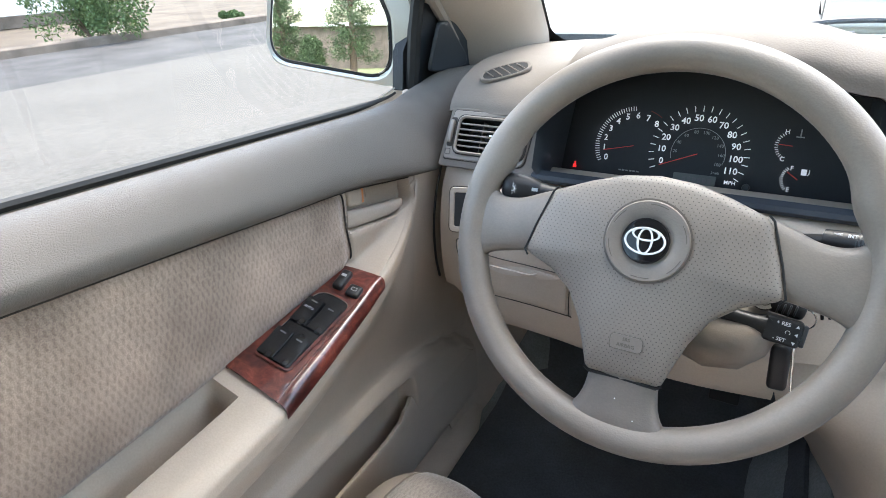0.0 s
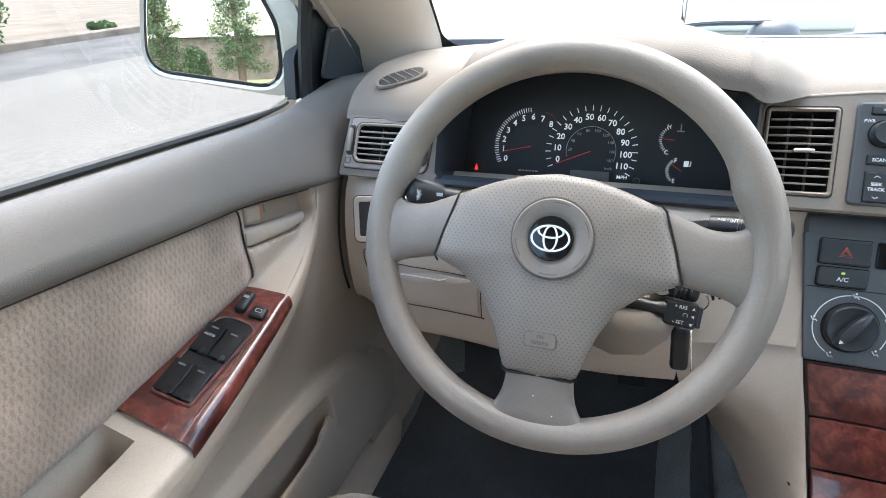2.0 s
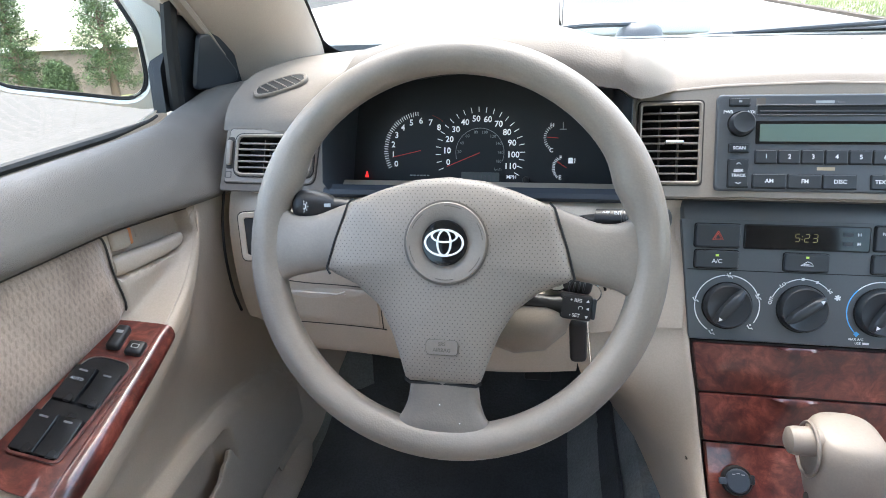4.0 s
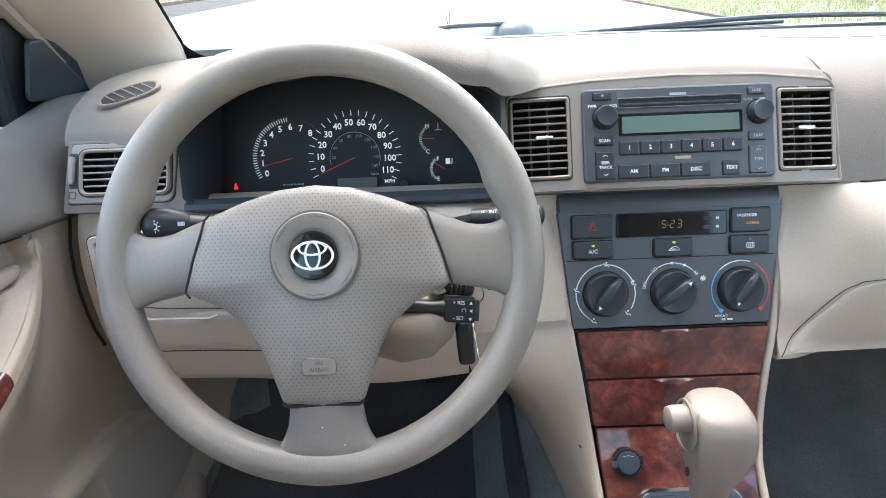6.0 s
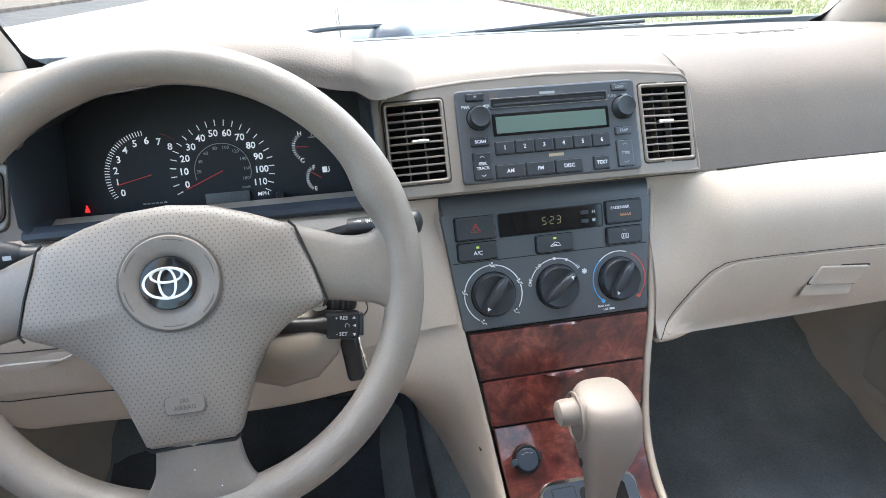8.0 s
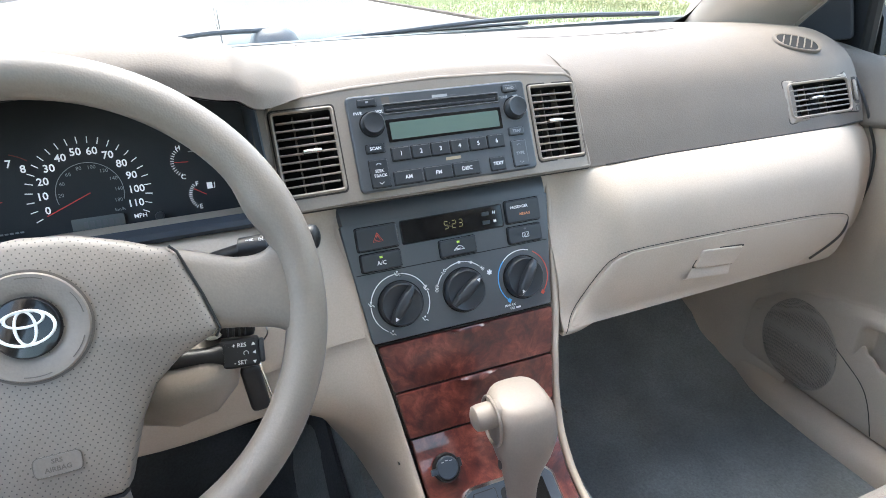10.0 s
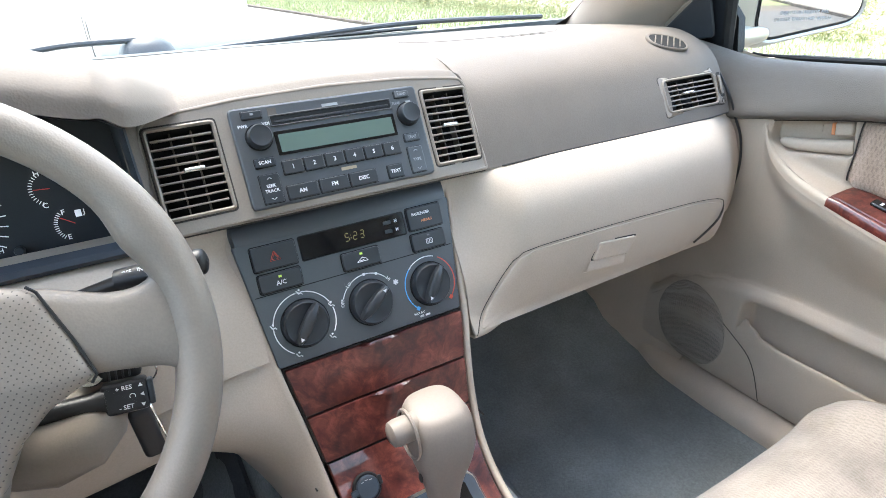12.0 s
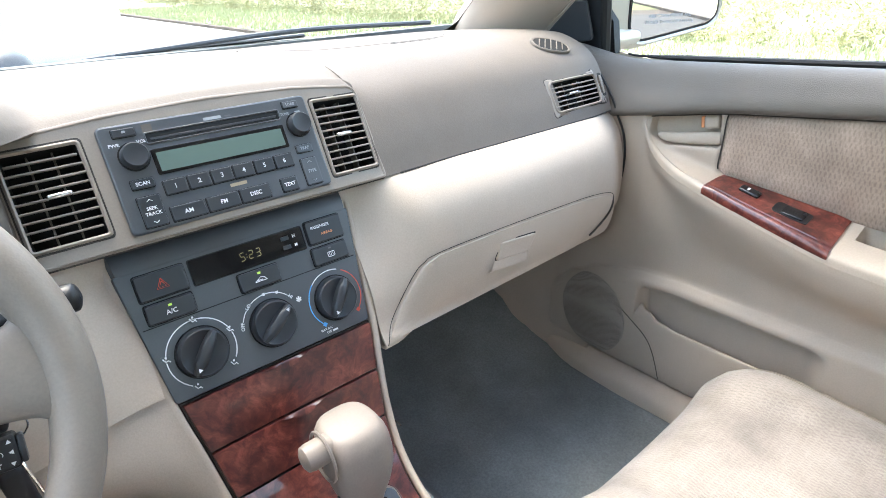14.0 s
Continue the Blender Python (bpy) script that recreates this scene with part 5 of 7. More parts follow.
part("thumb_button", lathe([(0.0128, -0.012), (0.0128, 0.008), (0.0115, 0.0130), (0.008, 0.0150), (0.0, 0.0156)], 28), shifter_skin, lever, m=Matrix.Translation((-0.0195, 0.388, 0.6520)) @ Matrix.Rotation(radians(-90), 4, "Y") @ Matrix.Rotation(radians(0), 4, "Z"))
part("screw_recess", lathe([(0.0, 0.0), (0.0045, 0.0)], 14), gap_dark, lever, m=Matrix.Translation((-0.0125, 0.3730, 0.600)) @ Matrix.Rotation(radians(-80), 4, "Y"))


# ---- steering wheel ----
WH = frame_of((-0.3525, 0.4163, 0.8334), (1, 0, 0), (0, math.sin(radians(25.2)), math.cos(radians(25.2))))
wheel = thing("steering_wheel", "worn taupe three-spoke steering wheel with airbag cover", "steering wheel", m=WH)
R0, R1 = 0.1714, 0.0156
rows = []
for i in range(120):
    a = i / 120 * math.tau
    deg = math.degrees(a) % 360
    grip = sum(math.exp(-((((deg - g + 180) % 360) - 180) / 16) ** 2) for g in (25, 155))
    r = R1 * (1 + 0.02 * grip)
    row = []
    for k in range(18):
        b = k / 18 * math.tau
        rr = R0 + r * math.cos(b) - (0.005 * math.exp(-((((deg - 90 - 68 + 180) % 360) - 180) / 7) ** 2) + 0.005 * math.exp(-((((deg - 90 + 68 + 180) % 360) - 180) / 7) ** 2)) * (math.cos(b) < -0.3)
        row.append(Vector((rr * math.cos(a), rr * math.sin(a), r * 1.02 * math.sin(b))))
    rows.append(row)
part("rim", loft(rows, close_u=True, close_v=True), wheel_skin, wheel)


def spoke(sections, along):
    """Flattened tube through (centre, half width, half thickness) sections."""
    cs = spline([c for c, w, t in sections], 20)
    ws = spline([(w, t, 0) for c, w, t in sections], 20)
    side = Vector((-along[1], along[0], 0))
    rows = []
    for c, w in zip(cs, ws):
        row = []
        for k in range(20):
            a = k / 20 * math.tau
            ca, sa = math.cos(a), math.sin(a)
            row.append(c + side * w.x * math.copysign(abs(ca) ** 0.8, ca) + Vector((0, 0, 1)) * w.y * math.copysign(abs(sa) ** 0.7, sa))
        rows.append(row)
    return loft(rows, close_v=True, cap=True)


for s in (-1, 1):
    part("spoke", spoke([((s * 0.084, 0.0115, 0.001), 0.0315, 0.0135), ((s * 0.105, 0.0070, 0.000), 0.0285, 0.0130), ((s * 0.128, 0.0010, -0.001), 0.0265, 0.0120), ((s * 0.150, -0.0010, -0.001), 0.0310, 0.0115), ((s * 0.166, 0.0010, 0), 0.050, 0.0090)], (s, 0)), wheel_skin, wheel)
part("spoke", spoke([((0, -0.108, 0.002), 0.0300, 0.0125), ((0, -0.122, 0.001), 0.0310, 0.0125), ((0, -0.140, 0), 0.0345, 0.0120), ((0, -0.154, 0), 0.0440, 0.0115), ((0, -0.167, 0), 0.0700, 0.0085)], (0, -1)), wheel_skin, wheel)

half = [(0.0, 0.0635), (0.030, 0.0605), (0.058, 0.0520), (0.0845, 0.0415), (0.0895, 0.0370), (0.1010, 0.0050), (0.1075, -0.0195), (0.1030, -0.0235), (0.080, -0.0335), (0.060, -0.0500), (0.0470, -0.0730), (0.0390, -0.0950), (0.0330, -0.1130), (0.0290, -0.1155), (0.0, -0.1150)]
poly = [Vector(p) for p in half] + [Vector((-x, y)) for x, y in half[-2:0:-1]]
dense = []
for a, b in zip(poly, poly[1:] + poly[:1]):
    for k in range(3):
        dense.append(a.lerp(b, k / 3))
c0 = Vector((0, -0.004))
rows = []
for s, z in ((0.985, -0.016), (1.0, -0.004), (1.0, 0.011), (0.988, 0.0150), (0.95, 0.0178), (0.88, 0.0200), (0.75, 0.0220), (0.6, 0.0240), (0.45, 0.0250), (0.3, 0.0255), (0.15, 0.0258)):
    rows.append([Vector((c0.x + (p.x - c0.x) * s, c0.y + (p.y - c0.y) * s, z)) for p in dense])
bm = loft(rows, close_v=True)
bm.faces.new(list(bm.verts)[-len(dense):])
part("airbag_cover", bm, pad_skin, wheel, "perforated taupe airbag cover")
part("cover_gap", tube([Vector((s_, t_, 0.0135)) for s_, t_ in ((0.0860, 0.0430), (0.0905, 0.0385), (0.1020, 0.0050), (0.1088, -0.0200), (0.1050, -0.0250))], 0.0010, 6), rubber, wheel, "dark joint")
part("cover_gap", tube([Vector((-s_, t_, 0.0135)) for s_, t_ in ((0.0860, 0.0430), (0.0905, 0.0385), (0.1020, 0.0050), (0.1088, -0.0200), (0.1050, -0.0250))], 0.0010, 6), rubber, wheel, "dark joint")
part("cover_gap", tube([Vector((s_, t_, 0.0125)) for s_, t_ in ((-0.0335, -0.1135), (-0.0295, -0.1165), (0, -0.1162), (0.0295, -0.1165), (0.0335, -0.1135))], 0.0016, 6), rubber, wheel, "dark joint")
part("hub_disc", lathe([(0.0345, 0.020), (0.0345, 0.0268), (0.0335, 0.0280), (0.0235, 0.0276), (0.0208, 0.0262), (0.0195, 0.0255)], 56), wheel_skin, wheel, "smooth round boss", m=Matrix.Translation((0.001, 0.0065, 0)))
part("hub_groove", lathe([(0.0362, 0.0252), (0.0343, 0.0254)], 56), emboss, wheel, m=Matrix.Translation((0.001, 0.0065, 0.0012)))
for a in (80, 20, 145, 200, 270, 325):
    part("horn_mark", arc_band(0.0312, 0.0007, a - 14, a + 14, 0.0003, 0.0279, 8, (0.001, 0.0065)), emboss, wheel)
badge = part("emblem_disc", lathe([(0.0194, 0.0250), (0.0194, 0.0278), (0.0184, 0.0290), (0.0, 0.0298)], 48), gloss_black, wheel, "glossy black emblem disc", m=Matrix.Translation((0, 0.0065, 0)))
for rx, ry, cy in ((0.0160, 0.0108, 0.0), (0.0056, 0.0106, 0.0), (0.0106, 0.0050, 0.0056)):
    el = [Vector((rx * math.cos(k / 40 * math.tau), cy + ry * math.sin(k / 40 * math.tau))) for k in range(40)]
    part("emblem_ring", ring([q + (q - Vector((0, cy))).normalized() * 0.0009 for q in el], [q - (q - Vector((0, cy))).normalized() * 0.0009 for q in el], 0.0012, 0.0003, 0.0294), white_ink, badge, "white oval ring")
sb = part("airbag_label", slab(rect(0.0270, 0.0125, 0.004), 0.0008, 0.0004, 0.0182), wheel_skin, wheel, "embossed airbag label", m=Matrix.Translation((0, -0.0825, 0.0050)))
part("label_groove", ring(rect(0.0282, 0.0137, 0.0045), rect(0.0268, 0.0123, 0.0038), 0.0006, 0.0003, 0.0190), emboss, wheel, m=Matrix.Translation((0, -0.0825, 0.0044)))
lettering("SRS", 0.0042, emboss, sb, (0, 0.0028, 0.01935), bold=0.0001)
lettering("AIRBAG", 0.0044, emboss, sb, (0, -0.0024, 0.01935), bold=0.0001)
part("horn_symbol", tube([(-0.0035, -0.0505, 0.0232), (-0.0035, -0.0545, 0.0230), (0.0025, -0.0545, 0.0230), (0.0035, -0.0515, 0.0232)], 0.0003, 4), emboss, wheel)
for px_, py_ in ((0.0665, -0.0140), (-0.028, -0.070), (0.016, -0.150), (-0.002, -0.135)):
    part("paint_speck", lathe([(0.0, 0.0005), (0.0006, 0.0)], 8), white_ink, wheel, m=Matrix.Translation((px_, py_, 0.0205 if py_ > -0.1 else 0.0125)))

# ---- steering column ----
column = thing("steering_column", "taupe plastic steering column shroud", "steering column")
axis_v = -Vector((WH[0][2], WH[1][2], WH[2][2]))
cent = WH.translation
rows = []
for d, w, h, drop in ((0.022, 0.030, 0.030, 0.0), (0.040, 0.046, 0.042, -0.002), (0.060, 0.058, 0.052, -0.006), (0.085, 0.064, 0.058, -0.010), (0.14, 0.066, 0.058, -0.012), (0.20, 0.060, 0.050, -0.010)):
    c = cent + axis_v * d
    upv = Vector((WH[0][1], WH[1][1], WH[2][1]))
    row = []
    for k in range(28):
        a = k / 28 * math.tau
        ca, sa = math.cos(a), math.sin(a)
        row.append(c + Vector((1, 0, 0)) * w * math.copysign(abs(ca) ** 0.7, ca) + upv * (h * math.copysign(abs(sa) ** 0.8, sa) + drop))
    rows.append(row)
part("shroud", loft(rows, close_v=True, cap=True), trim_taupe, column)
shroud2 = []
for x, y, z, r in ((-0.345, 0.478, 0.738, 0.030), (-0.325, 0.475, 0.735, 0.038), (-0.295, 0.472, 0.731, 0.043), (-0.265, 0.472, 0.735, 0.041), (-0.245, 0.474, 0.744, 0.030), (-0.236, 0.478, 0.750, 0.010)):
    shroud2.append([Vector((x, y + r * math.cos(k / 20 * math.tau), z + 0.8 * r * math.sin(k / 20 * math.tau))) for k in range(20)])
part("ignition_housing", loft(shroud2, close_v=True, cap=True), trim_taupe, column)
ign = frame_of((-0.2560, 0.462, 0.7830), (1, 0, 0), (0.1, 0.45, 0.9))
part("ignition_lock", lathe([(0.0115, -0.012), (0.0115, 0.0), (0.0105, 0.0015), (0.0070, 0.0015), (0.0065, -0.001), (0.0, -0.001)], 28), chrome, column, "metal ignition barrel", m=ign)

keys = thing("car_key", "black car key in the ignition with a hanging fob", "key")
part("key_head", rbox(0.030, 0.010, 0.016, 0.005, 3), black, keys, m=Matrix.Translation((-0.2370, 0.462, 0.7775)) @ Matrix.Rotation(radians(8), 4, "Y"))
for k in range(4):
    part("key_ridge", rbox(0.0016, 0.004, 0.010, 0.0006, 1), button_dark, keys, m=Matrix.Translation((-0.244 + k * 0.0045, 0.4565, 0.7785)) @ Matrix.Rotation(radians(8), 4, "Y"))
part("key_fob", rbox(0.017, 0.010, 0.050, 0.005, 3), black, keys, m=Matrix.Translation((-0.2320, 0.459, 0.7150)) @ Matrix.Rotation(radians(-4), 4, "Y"))
part("key_ring", tube([Vector((-0.224 + 0.011 * math.cos(a), 0.464, 0.768 + 0.011 * math.sin(a))) for a in [k / 24 * math.tau for k in range(25)]], 0.0007, 6, False), chrome, keys)
part("key_blade", rbox(0.0022, 0.002, 0.055, 0.0006, 1), chrome, keys, m=Matrix.Translation((-0.2215, 0.460, 0.716)) @ Matrix.Rotation(radians(-8), 4, "Y"))

# stalks
ls = thing("indicator_stalk", "black indicator stalk with a white lamp symbol", "stalk", "column stalks")
part("arm", tube(spline([(-0.400, 0.485, 0.842), (-0.43, 0.466, 0.850), (-0.455, 0.452, 0.856), (-0.470, 0.446, 0.859)], 12), [0.0085, 0.0085, 0.0085, 0.009, 0.009, 0.0095, 0.0098, 0.010, 0.0102, 0.0105, 0.011, 0.0112], 14, flat=0.9), black, ls)
part("tip", tube(spline([(-0.468, 0.4465, 0.8585), (-0.483, 0.442, 0.8615), (-0.497, 0.439, 0.864), (-0.5035, 0.4375, 0.865)], 12), [0.0112, 0.0128, 0.0138, 0.0145, 0.0148, 0.0148, 0.0146, 0.0142, 0.0135, 0.0122, 0.010, 0.006], 20), black, ls)
lm = frame_of((-0.4875, 0.4275, 0.867), (1, -0.30, 0.15), (0, 0.35, 0.94))
part("lamp_symbol", lathe([(0.0018, 0.0012), (0.0028, 0.0012)], 16), white_ink, ls, m=lm)
for k in range(8):
    part("lamp_ray", rbox(0.0016, 0.0006, 0.0003, 0), white_ink, ls, m=lm @ Matrix.Rotation(k / 8 * math.tau, 4, "Z") @ Matrix.Translation((0.0046, 0, 0.0012)))
part("beam_symbol", rbox(0.007, 0.0032, 0.0004, 0), grey_ink, ls, m=lm @ Matrix.Translation((0.026, 0.001, -0.0005)))
rs = thing("wiper_stalk", "black wiper stalk with a ribbed barrel", "stalk", "column stalks", m=Matrix.Translation((0.031, 0.022, -0.020)))
part("arm", tube(spline([(-0.320, 0.505, 0.826), (-0.28, 0.482, 0.843), (-0.245, 0.462, 0.858)], 10), 0.0068, 14), black, rs)
part("barrel", tube(spline([(-0.252, 0.463, 0.8575), (-0.235, 0.458, 0.860), (-0.222, 0.453, 0.862)], 10), 0.0100, 20), black, rs)
for k in range(8):
    p0 = Vector((-0.2290, 0.455, 0.8605)).lerp(Vector((-0.213, 0.4500, 0.8635)), k / 7)
    part("rib", tube([p0, p0 + Vector((0.0009, -0.0003, 0.00015))], 0.0106, 20), button_dark, rs)
part("tip", tube(spline([(-0.222, 0.453, 0.862), (-0.205, 0.4465, 0.8655), (-0.194, 0.4435, 0.867), (-0.189, 0.442, 0.8675)], 12), [0.0098, 0.0098, 0.0100, 0.0102, 0.0104, 0.0104, 0.0104, 0.0104, 0.0100, 0.0090, 0.0068, 0.003], 20), black, rs)
for s_, x_ in (("OFF", -0.2450), ("INT", -0.2345)):
    t = lettering(s_, 0.0044, white_ink, rs, (0, 0, 0), bold=0.0001)
    t.matrix_basis = frame_of((x_, 0.4555 - (x_ + 0.245) * 0.38, 0.8670 + (x_ + 0.245) * 0.2), (1, -0.38, 0.24), (0, 0.55, 0.84))
cz = thing("cruise_stalk", "black cruise control stalk lettered in white", "stalk", "column stalks")
cm = frame_of((-0.2370, 0.4500, 0.7600), (1, -0.06, -0.07), (0.05, 0.42, 0.91)) @ Matrix.Diagonal((0.90, 0.90, 0.90, 1))
part("head", slab(outline([(-0.018, -0.0135), (0.0165, -0.0135), (0.0165, 0.0135), (-0.018, 0.0135)], 0.004), 0.016, 0.003, -0.012), black, cz, m=cm)
part("end_button", rbox(0.0045, 0.022, 0.012, 0.0015, at=(0.0185, 0, -0.004)), button_dark, cz, m=cm)
part("arm", tube([cm @ Vector(p) for p in spline([(-0.016, 0.0, -0.004), (-0.030, 0.0, -0.003), (-0.060, 0.001, -0.002), (-0.100, 0.003, -0.004)], 10)], [0.0105, 0.0095, 0.0085, 0.008, 0.0078, 0.0078, 0.0078, 0.0078, 0.0078, 0.0078], 12), black, cz)
for s_, x_, y_ in (("+ RES", -0.001, 0.0078), ("- SET", -0.001, -0.0082)):
    t = lettering(s_, 0.0052, white_ink, cz, (0, 0, 0), bold=0.0001)
    t.matrix_basis = cm @ Matrix.Translation((x_, y_, 0.0043))
for x_, y_, a in ((0.0115, 0.0078, 90), (0.0122, 0.0, 180), (0.0115, -0.0085, 270)):
    part("arrow", lathe([(0.0, 0.0), (0.0021, 0.0)], 3), white_ink, cz, m=cm @ Matrix.Translation((x_, y_, 0.0043)) @ Matrix.Rotation(radians(a), 4, "Z"))
part("gauge_symbol", arc_band(0.0021, 0.0005, -40, 220, 0.0002, 0.0042, 12, (0.0045, 0.0)), white_ink, cz, m=cm)
# slots beside the column
for k in range(4):
    part("slot", rbox(0.0030, 0.003, 0.0125, 0.0008, 1), dark_void, dashboard, m=Matrix.Translation(on_lower(-0.205 + k * 0.0062, 0.752, 0.0)) @ Matrix.Rotation(radians(-12), 4, "Y"))


# ---- doors ----
def belt(y):
    return 0.9155 + (0.35 - y) * 0.052 + 0.010 * step(0.60, 0.68, y) + 0.018 * step(0.65, 0.74, y)


def soft(y, keys, w=0.012):
    """Straight runs between the keys with rounded corners."""
    def line(x):
        for (x0, v0), (x1, v1) in zip(keys, keys[1:]):
            if x <= x1:
                return lerp(v0, v1, max(0.0, (x - x0) / (x1 - x0)))
        return keys[-1][1]

    return sum(line(y + w * k / 4) for k in range(-4, 5)) / 9


def door_rows(y):
    """Controls (distance from the centre line, z) down the inside of a door at y."""
    b = belt(y)
    foot = soft(y, ((-0.45, 0.926), (0.0, 0.886), (0.2, 0.8655), (0.3, 0.8545), (0.4, 0.8445), (0.5, 0.8275), (0.6, 0.810), (0.7, 0.793)), 0.03)
    ph = b - foot
    f = step(0.50, 0.66, y)                      # sweep out under the sail panel
    vx = soft(y, ((-0.3, 0.700), (0.216, 0.702), (0.39, 0.689), (0.45, 0.681), (0.49, 0.676), (0.515, 0.670), (0.53, 0.667), (0.70, 0.682)))
    vz = min(soft(y, ((-0.3, 0.705), (0.05, 0.712), (0.216, 0.722), (0.39, 0.748), (0.42, 0.756), (0.45, 0.766), (0.48, 0.777), (0.50, 0.788), (0.515, 0.806), (0.53, 0.84), (0.7, 0.84)), 0.014), foot - 0.004)
    rx = soft(y, ((-0.3, 0.618), (0.216, 0.628), (0.28, 0.6310), (0.35, 0.6360), (0.408, 0.643), (0.46, 0.654), (0.50, 0.6645), (0.52, 0.6668), (0.535, 0.667), (0.62, 0.670), (0.70, 0.682)))
    rz = min(soft(y, ((-0.3, 0.680), (0.05, 0.685), (0.216, 0.696), (0.28, 0.7105), (0.35, 0.7275), (0.408, 0.7415), (0.45, 0.7515), (0.48, 0.764), (0.50, 0.777), (0.515, 0.795), (0.524, 0.818), (0.534, 0.84), (0.7, 0.84)), 0.012), foot - 0.006)
    return b, ph, f, vx, vz, rx, rz


YS = sorted({round(-0.45 + 0.025 * i, 4) for i in range(14)} | {round(-0.10 + 0.004 * i, 4) for i in range(201)} | {round(0.396 + 0.0015 * i, 4) for i in range(90)})


def low_section(y):
    """The lower door skin at y, with the map pocket and the speaker moulding."""
    b, ph, f, vx, vz, rx, rz = door_rows(y)
    a = step(0.508, 0.490, y) * step(0.185, 0.225, y)
    c = interp(y, ((0.1, 0.538), (0.42, 0.5395), (0.50, 0.534), (0.55, 0.524), (0.60, 0.509), (0.65, 0.485), (0.70, 0.45)))
    lip = interp(y, ((0.1, 0.444), (0.42, 0.444), (0.455, 0.449), (0.48, 0.463), (0.50, 0.482), (0.512, 0.495)))
    k2 = step(0.43, 0.53, y)
    g2 = step(0.512, 0.526, y)
    pts = [(rx - 0.001 + 0.002 * g2, lerp(rz - 0.014, b - ph + 0.003, g2)), (rx + 0.003 + 0.003 * k2, rz - 0.032), (lerp(rx + 0.019, 0.676, k2), rz - 0.062), (lerp(0.691, 0.684, k2), lerp(rz - 0.062, c, 0.45)), (0.7005, c + 0.022), (0.7005, c + 0.003), (0.694, c - 0.003), (0.686, c - 0.013)]
    full = [lerp(c - 0.020, 0.432, q) for q in (0.08, 0.25, 0.5, 0.7, 0.8, 0.88, 0.95)]
    pts += [(lerp(0.684, 0.687, a), lerp(full[0], c - 0.024, a)), (lerp(0.683, 0.705, a), lerp(full[1], c - 0.034, a)), (lerp(0.6825, 0.712, a), lerp(full[2], lip - 0.06, a)), (lerp(0.682, 0.704, a), lerp(full[3], lip - 0.062, a)), (lerp(0.682, 0.693, a), lerp(full[4], lip - 0.008, a)), (lerp(0.682, 0.688, a), lerp(full[5], lip, a)), (lerp(0.682, 0.683, a), lerp(full[6], lip - 0.005, a))]
    pts += [(0.681, 0.40 + 0.02 * (1 - a)), (0.680, 0.36), (0.684, 0.335), (0.694, 0.322), (0.73, 0.318)]
    return spline([(*p, 0) for p in pts], 115)


def on_low(s, y, z, out=0.0):
    q = low_section(y)
    xs = [lerp(a.x, b.x, (z - a.y) / (b.y - a.y)) for a, b in list(zip(q, q[1:]))[30:] if (a.y - z) * (b.y - z) <= 0 and abs(a.y - b.y) > 1e-9]
    return Vector((s * ((min(xs) if xs else 0.682) - out), y, z))


def arm_section(y):
    """The armrest at y: panel under the pad, cove, shelf and the rolled ridge."""
    b, ph, f, vx, vz, rx, rz = door_rows(y)
    top = b - ph - 0.002
    e = step(0.388, 0.408, y)
    g = step(0.200, 0.180, y) * step(0.050, 0.085, y)
    plane = lambda z: lerp(0.679 + 0.10 * (z - 0.8105) - 0.15 * (max(y, 0.40) - 0.462) + 0.030 * (1 - e), rx + 0.002, step(0.512, 0.530, y))
    hi = [(plane(top) + 0.003, top + 0.004), (plane(lerp(top, vz, 0.2)), lerp(top, vz, 0.2)), (plane(lerp(top, vz, 0.45)), lerp(top, vz, 0.45)), (plane(lerp(top, vz, 0.7)), lerp(top, vz, 0.7))]
    lo = [(lerp(vx + 0.012, lerp(vx, rx, 0.03), e), vz + min(0.006, 0.3 * (top - vz))), (lerp(vx + 0.002, lerp(vx, rx, 0.14), e), lerp(vz - 0.001, lerp(vz, rz, 0.14) + 0.0005, e)), (lerp(vx, rx, 0.5), lerp(vz, rz, 0.5)), (lerp(vx, rx, 0.82), lerp(vz, rz, 0.82) + 0.001), (rx + 0.005, rz + 0.001), (rx, rz - 0.004), (rx - 0.001, rz - 0.014)]
    g2 = step(0.515, 0.535, y)
    out = spline([(lerp(px, rx + 0.001, g2), pz, 0) for px, pz in hi + lo], 71)
    for q in out:
        u = (vx - q.x) / max(1e-6, vx - rx)
        if g > 0 and q.y < vz + 0.012:
            q.y -= 0.085 * g * step(-0.12, 0.02, u) * step(0.44, 0.32, u)
    return out


def handle_frame(s):
    hm = frame_of((s * 0.679, 0.462, 0.8105), (0.15, 1, -0.17) if s < 0 else (0.15, -1, 0.17), (0.10 * s, 0, 1))
    hs = 1 if s < 0 else -1
    bowl = [Vector((q.x * hs, q.y)) for q in outline([(-0.055, -0.029), (0.030, -0.024), (0.056, -0.006), (0.050, 0.028), (-0.053, 0.028)], [0.006, 0.012, 0.016, 0.008, 0.006])]
    return hm, bowl[::-1] if hs < 0 else bowl, hs


def mirror_x(poly, hs):
    return poly if hs > 0 else [Vector((-q.x, q.y)) for q in poly][::-1]


